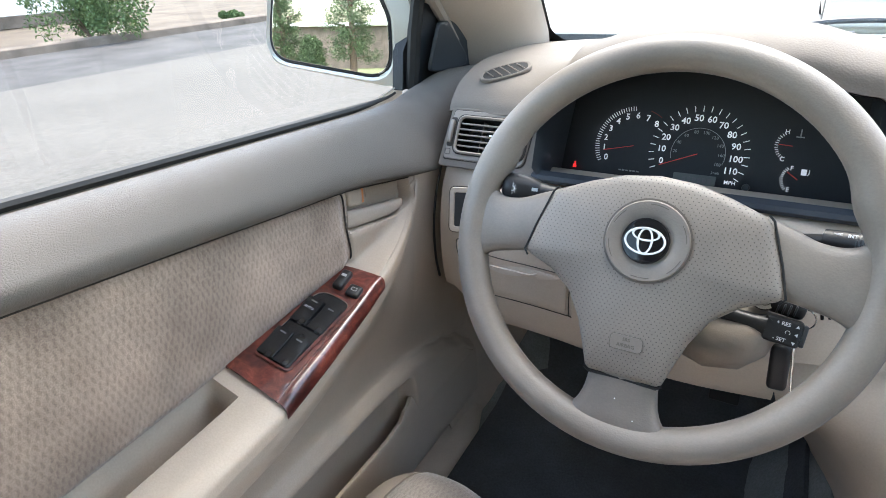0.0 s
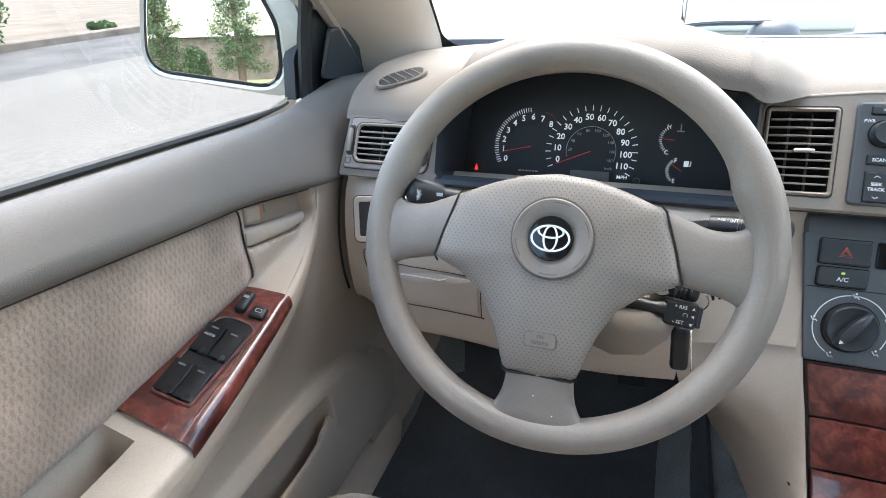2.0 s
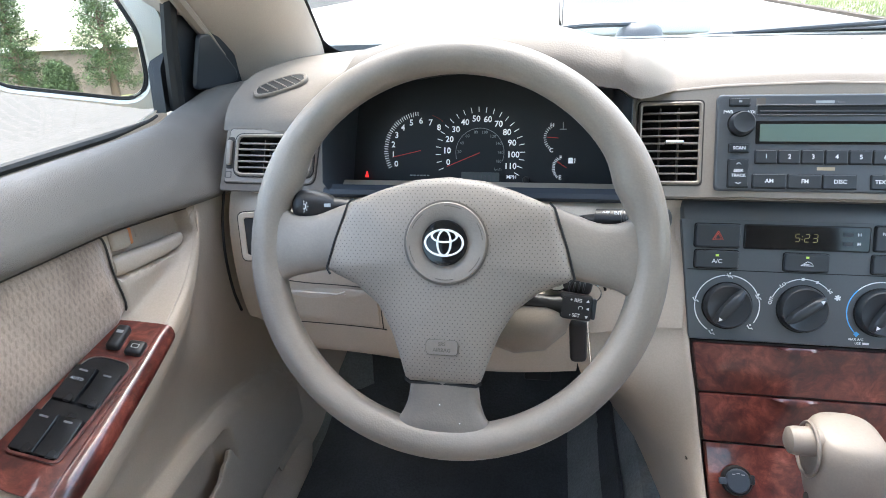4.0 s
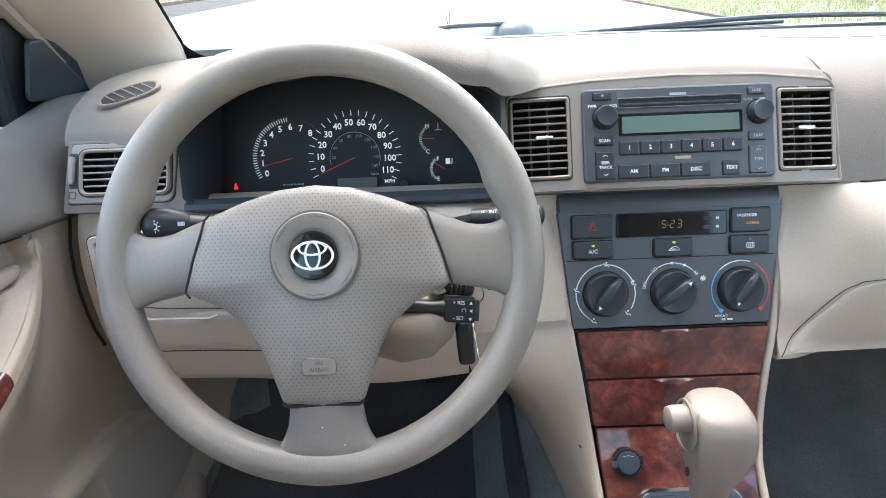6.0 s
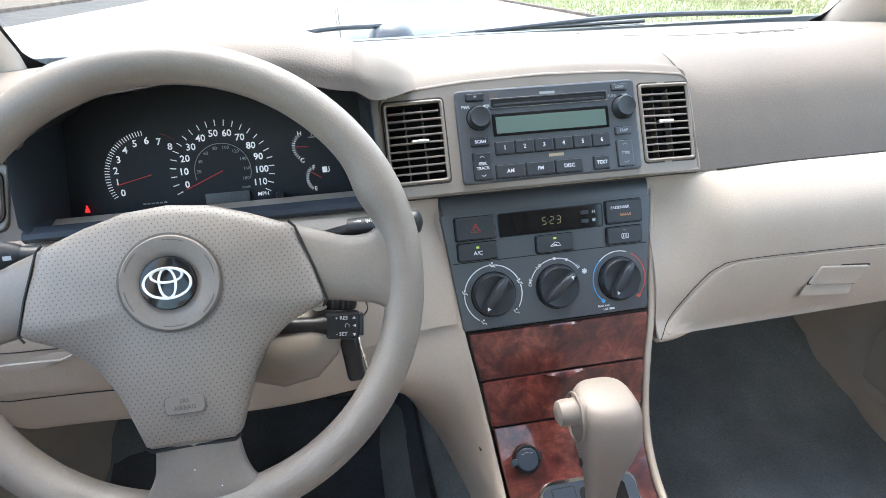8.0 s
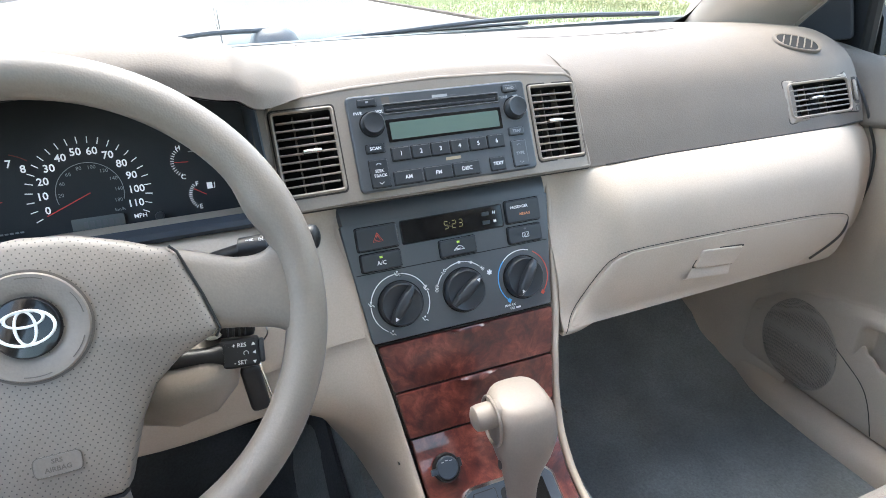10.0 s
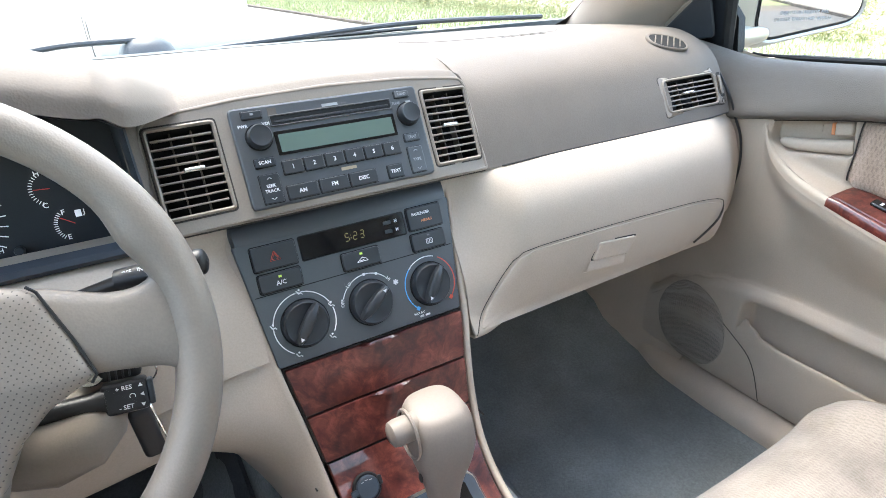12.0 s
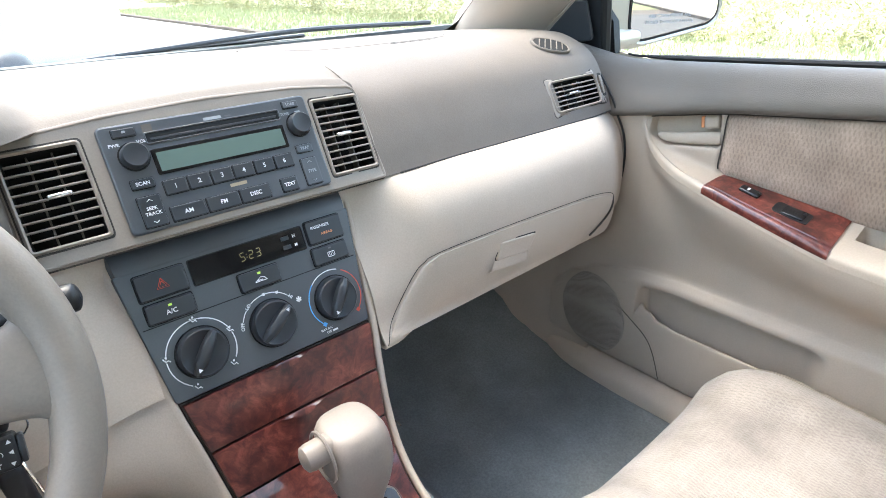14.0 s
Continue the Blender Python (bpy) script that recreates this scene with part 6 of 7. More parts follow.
def edge_distance(poly, q):
    """How far q lies inside an outline; negative outside."""
    best, inside = 9.0, False
    for k in range(len(poly)):
        a, b = poly[k], poly[(k + 1) % len(poly)]
        e = b - a
        w = Vector((q.x - a.x, q.y - a.y))
        t = max(0.0, min(1.0, w.dot(e) / max(1e-12, e.length_squared)))
        best = min(best, (w - e * t).length)
        if (a.y > q.y) != (b.y > q.y) and q.x < (b.x - a.x) * (q.y - a.y) / (b.y - a.y) + a.x:
            inside = not inside
    return best if inside else -best


def door_panel(s):
    who = "driver's" if s < 0 else "passenger's"
    door = thing("door_1" if s < 0 else "door_2", "closed %s door with taupe pad, velour insert and beige armrest" % who, "car door", "front doors", "structure")
    pad, ins, arm, low = [], [], [], []
    for y in YS + [0.704 + 0.008 * i for i in range(20)]:
        b, ph, f, vx, vz, rx, rz = door_rows(y)
        ex, f3 = 0.018 * f - 0.034 * min(1.0, max(0.0, (y - 0.66) / 0.19)), step(0.40, 0.54, y)
        pad.append([Vector((s * x, y, z)) for x, z in [(q.x, q.y) for q in spline([(0.752 + ex, b - 0.016, 0), (0.738 + ex, b - 0.004, 0), (0.715 + ex, b - 0.003, 0), (0.695 + 0.5 * ex, b - 0.014, 0), (0.680 - 0.006 * f3, lerp(b, b - ph, 0.5), 0), (0.6715 - 0.012 * f3, b - ph + 0.018, 0), (0.6725 - 0.012 * f3, b - ph + 0.005, 0), (0.690 - 0.006 * f3, b - ph - 0.002, 0)], 20)]])
        if y > 0.701:
            continue
        top = b - ph - 0.002
        if y <= 0.402:
            e = step(0.385, 0.402, y)
            ins.append([Vector((s * (x + 0.006 * e), y, z)) for x, z in [(q.x, q.y) for q in spline([(0.690, top + 0.001, 0), (0.6835, top - 0.008, 0), (0.684, lerp(top, vz, 0.45), 0), (vx - 0.006, vz + 0.014, 0), (vx + 0.002, vz - 0.002, 0)], 16)]])
        if y <= 0.5305:
            arm.append([Vector((s * q.x, y, q.y)) for q in arm_section(y)])
        low.append([Vector((s * q.x, y, q.y)) for q in low_section(y)])
    hm, bowl, hs = handle_frame(s)
    hinv = hm.inverted()
    arm_bm = loft(arm)
    sink = hm.to_3x3() @ Vector((0, 0, -1))
    for v in arm_bm.verts:
        q = hinv @ v.co
        if abs(q.x) < 0.075 and abs(q.y) < 0.045 and abs(q.z) < 0.03:
            d = edge_distance(bowl, q)
            v.co += sink * (0.0180 * step(-0.0005, 0.0045, d) + 0.0012 * step(-0.006, 0.0, d))

    part("upper_pad", loft(pad), door_vinyl, door, "taupe leather-grained upper pad")
    part("cloth_insert", loft(ins, uv=lambda p: (p.z, p.y)), door_cloth, door, "patterned beige velour insert")
    part("insert_seam", tube([p + Vector((-s * 0.0012, 0.0015, 0)) for p in ins[-1]], 0.0011, 6), gap_dark, door, "dark seam at the insert's end")
    # A thin dark tube draws the shade in the crease below the pad.
    part("pad_crease_shade", tube([r[-2] + Vector((-s * 0.0008, 0, -0.0006)) for r in pad[::4]], 0.0010, 5), gap_dark, door, "dark line for the shade in the crease under the pad")
    part("armrest", arm_bm, beige, door, "beige moulded armrest with a pull cup")
    part("lower_panel", loft(low), beige, door, "beige lower panel with a map pocket")
    # burl switch plate
    rows = []
    for i in range(26):
        t = i / 25
        y = lerp(0.216, 0.397, t)
        b, ph, f, vx, vz, rx, rz = door_rows(y)
        y0 = y - 0.012 * t * 0.4
        up_ = 0.0035 * min(1.0, 8 * t + 0.3, 8 * (1 - t) + 0.3)
        row = []
        for u, h in ((0.02, -0.004), (0.02, up_), (0.25, up_ + 0.0015), (0.55, up_ + 0.0020), (0.78, up_ + 0.0022), (0.845, up_ + 0.0020), (0.86, up_ + 0.0004), (0.88, up_ + 0.0018), (0.94, up_ + 0.0022), (0.985, up_ + 0.0006), (1.01, -0.001), (1.02, -0.006), (1.0, -0.010)):
            yy = lerp(y0, y + 0.005 * t, min(1, max(0, u)))
            row.append(Vector((s * lerp(vx, rx, u), yy, lerp(vz, rz, min(u, 1.0)) + h)))
        rows.append(row)
    part("burl_plate", shell(loft(rows), 0.0015 * s), wood, door, "glossy red burl switch plate")

    def on_arm(u, t):
        y = lerp(0.216, 0.397, t)
        b, ph, f, vx, vz, rx, rz = door_rows(y)
        return Vector((s * lerp(vx, rx, u), lerp(y - 0.005 * t, y + 0.005 * t, u), lerp(vz, rz, u) + 0.0055))

    def arm_frame(u, t):
        o = on_arm(u, t)
        return frame_of(o, (on_arm(u + 0.1, t) - o) * (1 if s < 0 else -1), on_arm(u, t + 0.1) - o)

    if s < 0:
        wm = arm_frame(0.47, 0.44)
        rim = [(-0.0245, -0.055), (0.0195, -0.055), (0.0235, 0.052), (-0.0215, 0.052)]
        hole = [(x * 0.94, y * 0.965) for x, y in rim]
        part("switch_rim", ring(outline(rim, [0.005, 0.006, 0.012, 0.018]), outline(hole, [0.005, 0.006, 0.012, 0.018]), 0.0072, 0.0020, -0.003), wood, door, "raised burl rim", m=wm)
        part("switch_base", slab(outline(hole, [0.005, 0.006, 0.012, 0.018]), 0.0034, 0.0003, -0.0010), gloss_switch, door, "black window switch panel", m=wm)
        part("rim_edge", ring(outline([(x * 0.955, y * 0.975) for x, y in rim], [0.005, 0.006, 0.012, 0.018]), outline([(x * 0.925, y * 0.96) for x, y in rim], [0.005, 0.006, 0.012, 0.018]), 0.0056, 0.0004, -0.002), trim_taupe, door, "thin pale edge", m=wm)
        for sx_, sy_ in ((-0.0112, 0.016), (0.0105, 0.016), (-0.0125, -0.034), (0.0080, -0.034)):
            rows = []
            prof = spline([(-0.0175, 0.0005, 0), (-0.0170, 0.0040, 0), (-0.010, 0.0046, 0), (0.0, 0.0050, 0), (0.011, 0.0066, 0), (0.0160, 0.0074, 0), (0.0172, 0.0060, 0), (0.0185, 0.0005, 0)], 22)
            for q in prof:
                rows.append([Vector((xx, q.x, z_)) for xx, z_ in ((-0.0100, 0.0003), (-0.0098, q.y - 0.0008), (-0.0090, q.y), (0.0090, q.y), (0.0098, q.y - 0.0008), (0.0100, 0.0003))])
            swt = part("window_switch", loft(rows, cap=True), gloss_switch, door, "black window switch", m=wm @ Matrix.Translation((sx_, sy_, 0.0016)))
            part("switch_mark", rbox(0.0075, 0.0018, 0.0003, 0, at=(0, 0.0122, 0.0069)), dim_ink, swt)
        t = lettering("AUTO", 0.0042, grey_ink, door, (0, 0, 0), bold=0.0001)
        t.matrix_basis = wm @ Matrix.Translation((-0.0112, 0.0185, 0.0084))
        lm_ = arm_frame(0.32, 0.85)
        part("lock_switch", rbox(0.0130, 0.0290, 0.0100, 0.0035, 3), black, door, "black door lock rocker", m=lm_ @ Matrix.Translation((0, 0.0, 0.0030)))
        part("lock_mark", rbox(0.0060, 0.0035, 0.0003, 0), grey_ink, door, m=lm_ @ Matrix.Translation((0, 0.004, 0.0083)))
        lm2 = arm_frame(0.70, 0.80)
        part("window_lock_button", rbox(0.0165, 0.0165, 0.0080, 0.0030, 3), black, door, "black window lock button", m=lm2 @ Matrix.Translation((0, 0, 0.0030)))
        part("window_lock_mark", ring(rect(0.0070, 0.0050, 0.001, 2), rect(0.0056, 0.0036, 0.0008, 2), 0.0003, 0.0001, 0.0072), grey_ink, door, m=lm2)
    else:
        lm_ = arm_frame(0.42, 0.70)
        part("lock_switch", rbox(0.0140, 0.0310, 0.0060, 0.0028, 3), gloss_switch, door, "black door lock rocker", m=lm_ @ Matrix.Translation((0, 0, 0.0016)))
        part("lock_mark", rbox(0.0060, 0.0035, 0.0003, 0), white_ink, door, m=lm_ @ Matrix.Translation((0, 0.003, 0.0048)))
        wm = arm_frame(0.50, 0.36)
        part("switch_well", slab(outline([(-0.0120, -0.026), (0.0120, -0.026), (0.0120, 0.024), (-0.0120, 0.024)], [0.004, 0.004, 0.008, 0.008]), 0.0012, 0.0005, 0.0), black, door, "black window switch well", m=wm)
        part("window_switch", rbox(0.0190, 0.030, 0.0040, 0.0018, 3), gloss_switch, door, "black window switch", m=wm @ Matrix.Translation((0, -0.004, 0.0014)) @ Matrix.Rotation(radians(-4), 4, "X"))
    # inner handle
    rows = []
    for x, y, h, t in ((-0.0545, -0.0150, 0.0060, 0.003), (-0.0530, -0.0150, 0.0090, 0.006), (-0.0480, -0.0150, 0.0102, 0.0078), (-0.030, -0.0146, 0.0100, 0.0082), (-0.008, -0.0140, 0.0094, 0.0082), (0.014, -0.0128, 0.0088, 0.0080), (0.030, -0.0108, 0.0080, 0.0074), (0.038, -0.0090, 0.0066, 0.0062), (0.0425, -0.0075, 0.0042, 0.0044), (0.0445, -0.0068, 0.0012, 0.0015)):
        rows.append([Vector((x * hs, y + h * math.copysign(abs(math.cos(a)) ** 0.7, math.cos(a)), -0.0085 + t * math.copysign(abs(math.sin(a)) ** 0.7, math.sin(a)))) for a in [k / 20 * math.tau for k in range(20)]])
    part("handle_lever", loft(rows, close_v=True, cap=True), beige, door, "beige pull lever", m=hm)
    part("lock_knob", rbox(0.0235, 0.0205, 0.0150, 0.0045, 4, at=(-hs * 0.0405, 0.0108, -0.0080)), beige, door, "beige lock lever", m=hm)
    part("lock_flag", rbox(0.0050, 0.0170, 0.0080, 0.0008, 1), amber_ink, door, "orange unlocked flag", m=hm @ Matrix.Translation((-hs * 0.0262, 0.0108, -0.0085)))
    part("bowl_rib", rbox(0.0012, 0.010, 0.0012, 0.0004, 1), beige, door, m=hm @ Matrix.Translation((-hs * 0.008, 0.010, -0.0175)))
    # speaker grille
    if s > 0:
        rows = []
        for k, d in ((1.0, -0.002), (1.0, 0.0010), (0.97, 0.0022), (0.8, 0.0026), (0.6, 0.0026), (0.4, 0.0026), (0.2, 0.0026), (0.02, 0.0026)):
            rows.append([on_low(s, 0.594 + 0.074 * k * math.cos(a) + 0.006 * k * math.sin(a), 0.412 + 0.084 * k * math.sin(a), d) for a in [j / 40 * math.tau for j in range(40)]])
        part("speaker_grille", loft(rows, close_v=True), grille_mesh, door, "perforated grey speaker grille")
        part("panel_seam", tube([on_low(s, y, z, 0.0004) for y, z, _ in spline([(0.580, 0.483, 0), (0.53, 0.447, 0), (0.479, 0.415, 0), (0.457, 0.388, 0), (0.443, 0.355, 0), (0.438, 0.330, 0)], 36)], 0.0008, 5), gap_dark, door)
    # shut line beside the dash
    fw = 0.007 if s > 0 else 0.0
    gp = spline([(s * 0.661, 0.690, 0.928), (s * 0.660, 0.650, 0.910), (s * 0.659, 0.620, 0.890), (s * 0.6585, 0.588, 0.851), (s * (0.6590 + 0.5 * fw), 0.573, 0.818), (s * (0.661 + fw), 0.561, 0.786), (s * (0.664 + fw), 0.556, 0.742), (s * (0.668 + 0.5 * fw), 0.562, 0.69), (s * 0.672, 0.576, 0.65)], 60)
    part("shut_line", tube(gp, 0.0019, 6), rubber, door, "dark gap beside the dash")
    # belt seal and window
    strip = [Vector((s * (0.746 + 0.018 * step(0.50, 0.66, y)), y, belt(y) + 0.000)) for y in YS if y < 0.63]
    part("belt_seal", tube(strip, [lerp(0.0056, 0.0020, step(0.5, 0.63, q.y)) for q in strip], 8, flat=0.9), rubber, door, "black rubber window seal")
    out_ = [[Vector((s * (0.775 + 0.012 * step(0.50, 0.66, y) + dx), y, z + (belt(y) - 0.92))) for y in YS] for dx, z in ((0.0, 0.915), (0.012, 0.900), (0.035, 0.80), (0.040, 0.60), (0.03, 0.40), (0.0, 0.28))]
    part("outer_skin", shell(loft(out_), 0.002), car_paint, door, "champagne painted outer skin")
    return door


door_panel(-1)
door_panel(1)

# side windows
for s in (-1, 1):
    g = []
    for y in [-0.45 + 1.13 * i / 20 for i in range(21)]:
        g.append([Vector((s * (0.758 + 0.010 * step(0.5, 0.66, y) - 0.20 * t * t * 1.0 - 0.02 * t), y, lerp(belt(y) - 0.01, 1.36, t))) for t in [k / 10 for k in range(11)]])
    w = part("window_1" if s < 0 else "window_2", loft(g), glass)
    tagged(w, "clear wound-up front side window", "window", "", "structure")
    w.visible_shadow = False

# sail panels with tweeter covers
for s in (-1, 1):
    sp = thing("sail_panel", "black mirror sail panel with a tweeter cover", "trim panel", "sail panels")
    base = [(0.765, 0.685, 0.905), (0.750, 0.75, 0.903), (0.740, 0.828, 0.906), (0.736, 0.845, 0.913), (0.733, 0.842, 0.926), (0.725, 0.818, 0.962), (0.716, 0.79, 1.0), (0.706, 0.755, 1.05), (0.703, 0.74, 1.075), (0.724, 0.688, 1.075), (0.750, 0.685, 0.985)]
    base = [tuple(q) for q in spline(base[:1] + base[1:9], 40)] + base[9:]
    bm = bmesh.new()
    a = [bm.verts.new((s * x, y, z)) for x, y, z in base]
    b = [bm.verts.new((s * (x + 0.02), y, z)) for x, y, z in base]
    bm.faces.new(a)
    bm.faces.new(b[::-1])
    for k in range(len(base)):
        bm.faces.new((a[k], a[(k + 1) % len(base)], b[(k + 1) % len(base)], b[k]))
    part("panel", bm, sail_black, sp)
    fm = frame_of((s * 0.7345, 0.724, 0.960), (-0.12 * s, 1 if s < 0 else -1, 0) if s < 0 else (0.12, -1, 0), (-0.22 * s, 0, 1))
    hs = 1 if s < 0 else -1
    tw = outline([(-0.034, -0.036), (0.020, -0.044), (0.066, -0.040), (0.060, -0.022), (0.000, 0.034), (-0.022, 0.034)], [0.010, 0.05, 0.008, 0.012, 0.010, 0.008])
    tw = [Vector((q.x * hs, q.y)) for q in tw]
    if hs < 0:
        tw = tw[::-1]
    part("tweeter_cover", slab(tw, 0.006, 0.003, 0.001), sail_black, sp, m=fm)
    part("window_channel", tube([(s * 0.766, 0.680, 0.90), (s * 0.752, 0.677, 0.985), (s * 0.722, 0.668, 1.10), (s * 0.66, 0.615, 1.25)], 0.010, 8), rubber, sp, "black window channel")

# ---- windscreen, pillars, roof ----


def screen(u, t):
    """u across -1..1, t from base to top."""
    xb = 0.690 * u
    base = Vector((xb, 1.065 - 0.075 * u * u, 0.925))
    top = Vector((0.56 * u, 0.26 - 0.04 * u * u, 1.385))
    p = base.lerp(top, t)
    return p + Vector((0, 0.03, 0.05)) * math.sin(math.pi * t) * 0.6


rows = [[screen(-1 + 2 * i / 24, k / 12) for i in range(25)] for k in range(13)]
ws = tagged(part("window_3", loft(rows), screen_glass), "clear raked windscreen glass", "windscreen", "", "structure")
frit = thing("windscreen_border", "black ceramic border along the windscreen edge", "trim", kind="structure")
for u in (-1, 1):
    part("side_band", loft([[screen(u * (0.985 - 0.034 * k), t) - Vector((0, 0.003, 0.002)) for k in (0, 1)] for t in [j / 24 for j in range(25)]]), rubber, frit)
part("base_band", loft([[screen(-0.985 + 1.97 * i / 40, 0.0) + (screen(0, 0.1) - screen(0, 0)).normalized() * (0.0 if k == 0 else 0.012) - Vector((0, 0.004, 0.001)) for i in range(41)] for k in (0, 1)]), rubber, frit)
for s in (-1, 1):
    part("corner_fillet", loft([[screen(s * (0.953 - 0.06 * (1 - math.sin(a))), 0.012 + 0.075 * (1 - math.cos(a))) - Vector((0, 0.005, 0.002)), screen(s * 0.985, 0.0) - Vector((0, 0.005, 0.002))] for a in [k / 16 * math.pi / 2 for k in range(17)]]), rubber, frit)
for s in (-1, 1):
    pil = thing("a_pillar", "cream plastic windscreen pillar cover", "pillar", "windscreen pillars", "structure")
    rows = []
    for t in [k / 16 for k in range(17)]:
        e = screen(s * 0.955, t)
        d = Vector((s * 0.078, -0.165, -0.004))
        row = [e + Vector((s * 0.02, 0.03, 0)), e + Vector((0, -0.006, -0.004)), e + d * 0.18 + Vector((-s * 0.014, -0.012, 0)), e + d * 0.45 + Vector((-s * 0.020, -0.012, 0)), e + d * 0.72 + Vector((-s * 0.014, -0.006, 0)), e + d * 0.95, e + d * 1.12 + Vector((s * 0.02, 0, 0)), e + d * 1.1 + Vector((s * 0.07, 0.03, 0))]
        if t == 0:
            row = [q + Vector((0, 0, -0.03)) for q in row]
        rows.append(row)
    part("cover", shell(loft(rows), 0.003 * s), liner, pil)
    part("weather_seal", tube([screen(s * 0.955, t) + Vector((s * 0.078, -0.165, -0.004)) * 1.08 + Vector((s * 0.004, 0, 0)) for t in [k / 16 for k in range(17)]], 0.008, 8), trim_taupe, pil, "taupe door seal")

roof = []
for y in (0.30, 0.20, 0.0, -0.3, -0.7, -1.1, -1.45):
    roof.append([Vector((x, y + (0.03 if abs(x) < 0.3 and y > 0.25 else 0), z)) for x, z in ((-0.60, 1.345), (-0.52, 1.385), (-0.3, 1.405), (0, 1.41), (0.3, 1.405), (0.52, 1.385), (0.60, 1.345))])
tagged(part("ceiling", shell(loft(roof), 0.02), roof_cloth), "unseen roof lining, paled to bounce light", "roof lining", "", "structure")
for s in (-1, 1):
    nm = "wall_west" if s < 0 else "wall_east"
    bm = bmesh.new()
    rbox(0.05, 0.10, 0.46, 0.01, bm=bm, at=(0, 0, 0))
    ob = part(nm, bm, liner, m=Matrix.Translation((s * 0.70, -0.40, 1.13)) @ Matrix.Rotation(radians(-s * 20), 4, "Y"))
    tagged(ob, "cream centre pillar behind the front door", "pillar", "", "structure")
    rear = loft([[Vector((s * x, y, z)) for y in (-0.45, -0.8, -1.2, -1.5)] for x, z in ((0.69, 0.95), (0.66, 0.86), (0.67, 0.6), (0.66, 0.28))])
    tagged(part("wall_rear_west" if s < 0 else "wall_rear_east", shell(rear, 0.03), beige), "beige rear door lining", "door lining", "", "structure")
# Rear quarters and tinted panes are unseen, added to cut light from behind.
dark_glass = thin_glass("tinted_rear_glass", (0.66, 0.70, 0.67))
for s in (-1, 1):
    quarter = loft([[Vector((s * lerp(0.69, 0.585, t), lerp(y, y1, t), lerp(0.945, 1.36, t))) for t in (0.0, 0.25, 0.5, 0.75, 1.0)] for y, y1 in ((-1.02, -0.98), (-1.25, -1.2), (-1.53, -1.44))])
    tagged(part("wall_quarter_west" if s < 0 else "wall_quarter_east", shell(quarter, 0.03), liner), "unseen rear quarter pillar added to block light", "pillar", "", "structure")
    pane = loft([[Vector((s * lerp(0.70, 0.595, t), y, lerp(0.94, 1.36, t))) for t in (0.0, 0.5, 1.0)] for y in (-0.44, -0.75, -1.0)])
    w = tagged(part("window_4" if s < 0 else "window_5", pane, dark_glass), "unseen tinted rear side window added to cut light", "window", "", "structure")
    w.visible_shadow = False
pane = loft([[Vector((lerp(-0.58, 0.58, u / 8), lerp(-1.53, -1.42, t), lerp(0.945, 1.40, t))) for u in range(9)] for t in (0.0, 0.5, 1.0)])
tagged(part("window_6", pane, dark_glass), "unseen tinted rear window added to cut light", "window", "", "structure")
tagged(part("wall_south", rbox(1.36, 0.05, 0.66, 0.02, at=(0, -1.50, 0.62)), beige), "plain rear bulkhead behind the back seat", "bulkhead", "", "structure")

# ---- floor ----
fl = []
for y, z in ((-1.5, 0.33), (-0.6, 0.31), (-0.2, 0.285), (0.2, 0.275), (0.50, 0.272), (0.70, 0.28), (0.82, 0.31), (0.93, 0.40), (0.99, 0.52), (1.0, 0.66)):
    row = []
    for x in (-0.72, -0.66, -0.60, -0.5, -0.36, -0.22, -0.15, -0.125, -0.10, 0.10, 0.125, 0.15, 0.22, 0.36, 0.5, 0.60, 0.66, 0.72):
        a = abs(x)
        tun = 0.16 * step(0.20, 0.12, a) * step(0.95, 0.8, y) if y < 0.95 else 0
        row.append(Vector((x, y - 0.06 * step(0.5, 0.7, a) * (y > 0.75), z + tun)))
    fl.append(row)
tagged(part("floor", shell(loft(fl), -0.01), carpet), "slate grey carpeted car floor", "floor", "", "structure")
# Mat reaches up tunnel and toe board, standing in for footwell shade.
mat_rows = []
for k in range(24):
    y = 0.02 + 0.93 * k / 23
    z = interp(y, ((-0.2, 0.285), (0.2, 0.275), (0.50, 0.272), (0.70, 0.28), (0.82, 0.31), (0.93, 0.40), (0.99, 0.52))) + 0.020
    row = []
    for u in range(25):
        x = lerp(-0.645, -0.150, u / 24)
        row.append(Vector((x, y - 0.012 * (y > 0.75), z + 0.165 * step(0.205, 0.12, abs(x)) + 0.002 * math.sin(u * 1.9 + k))))
    mat_rows.append(row)
mat_bm = shell(loft(mat_rows), 0.006)
tagged(part("floor_mat", mat_bm, mat_rubber), "dark grey floor mat, widened to darken the driver's footwell", "floor mat")
for x, w in ((-0.27, 0.045), (-0.40, 0.075)):
    pd = thing("pedal", "black rubber pedal on a steel arm", "pedal", "driver's pedals")
    part("pad", rbox(w, 0.012, 0.07 if w > 0.05 else 0.13, 0.004), rubber, pd, m=Matrix.Translation((x, 0.80, 0.47)) @ Matrix.Rotation(radians(-35), 4, "X"))
    part("arm", tube([(x, 0.812, 0.48), (x, 0.86, 0.58), (x, 0.88, 0.66)], 0.008, 8), black, pd)
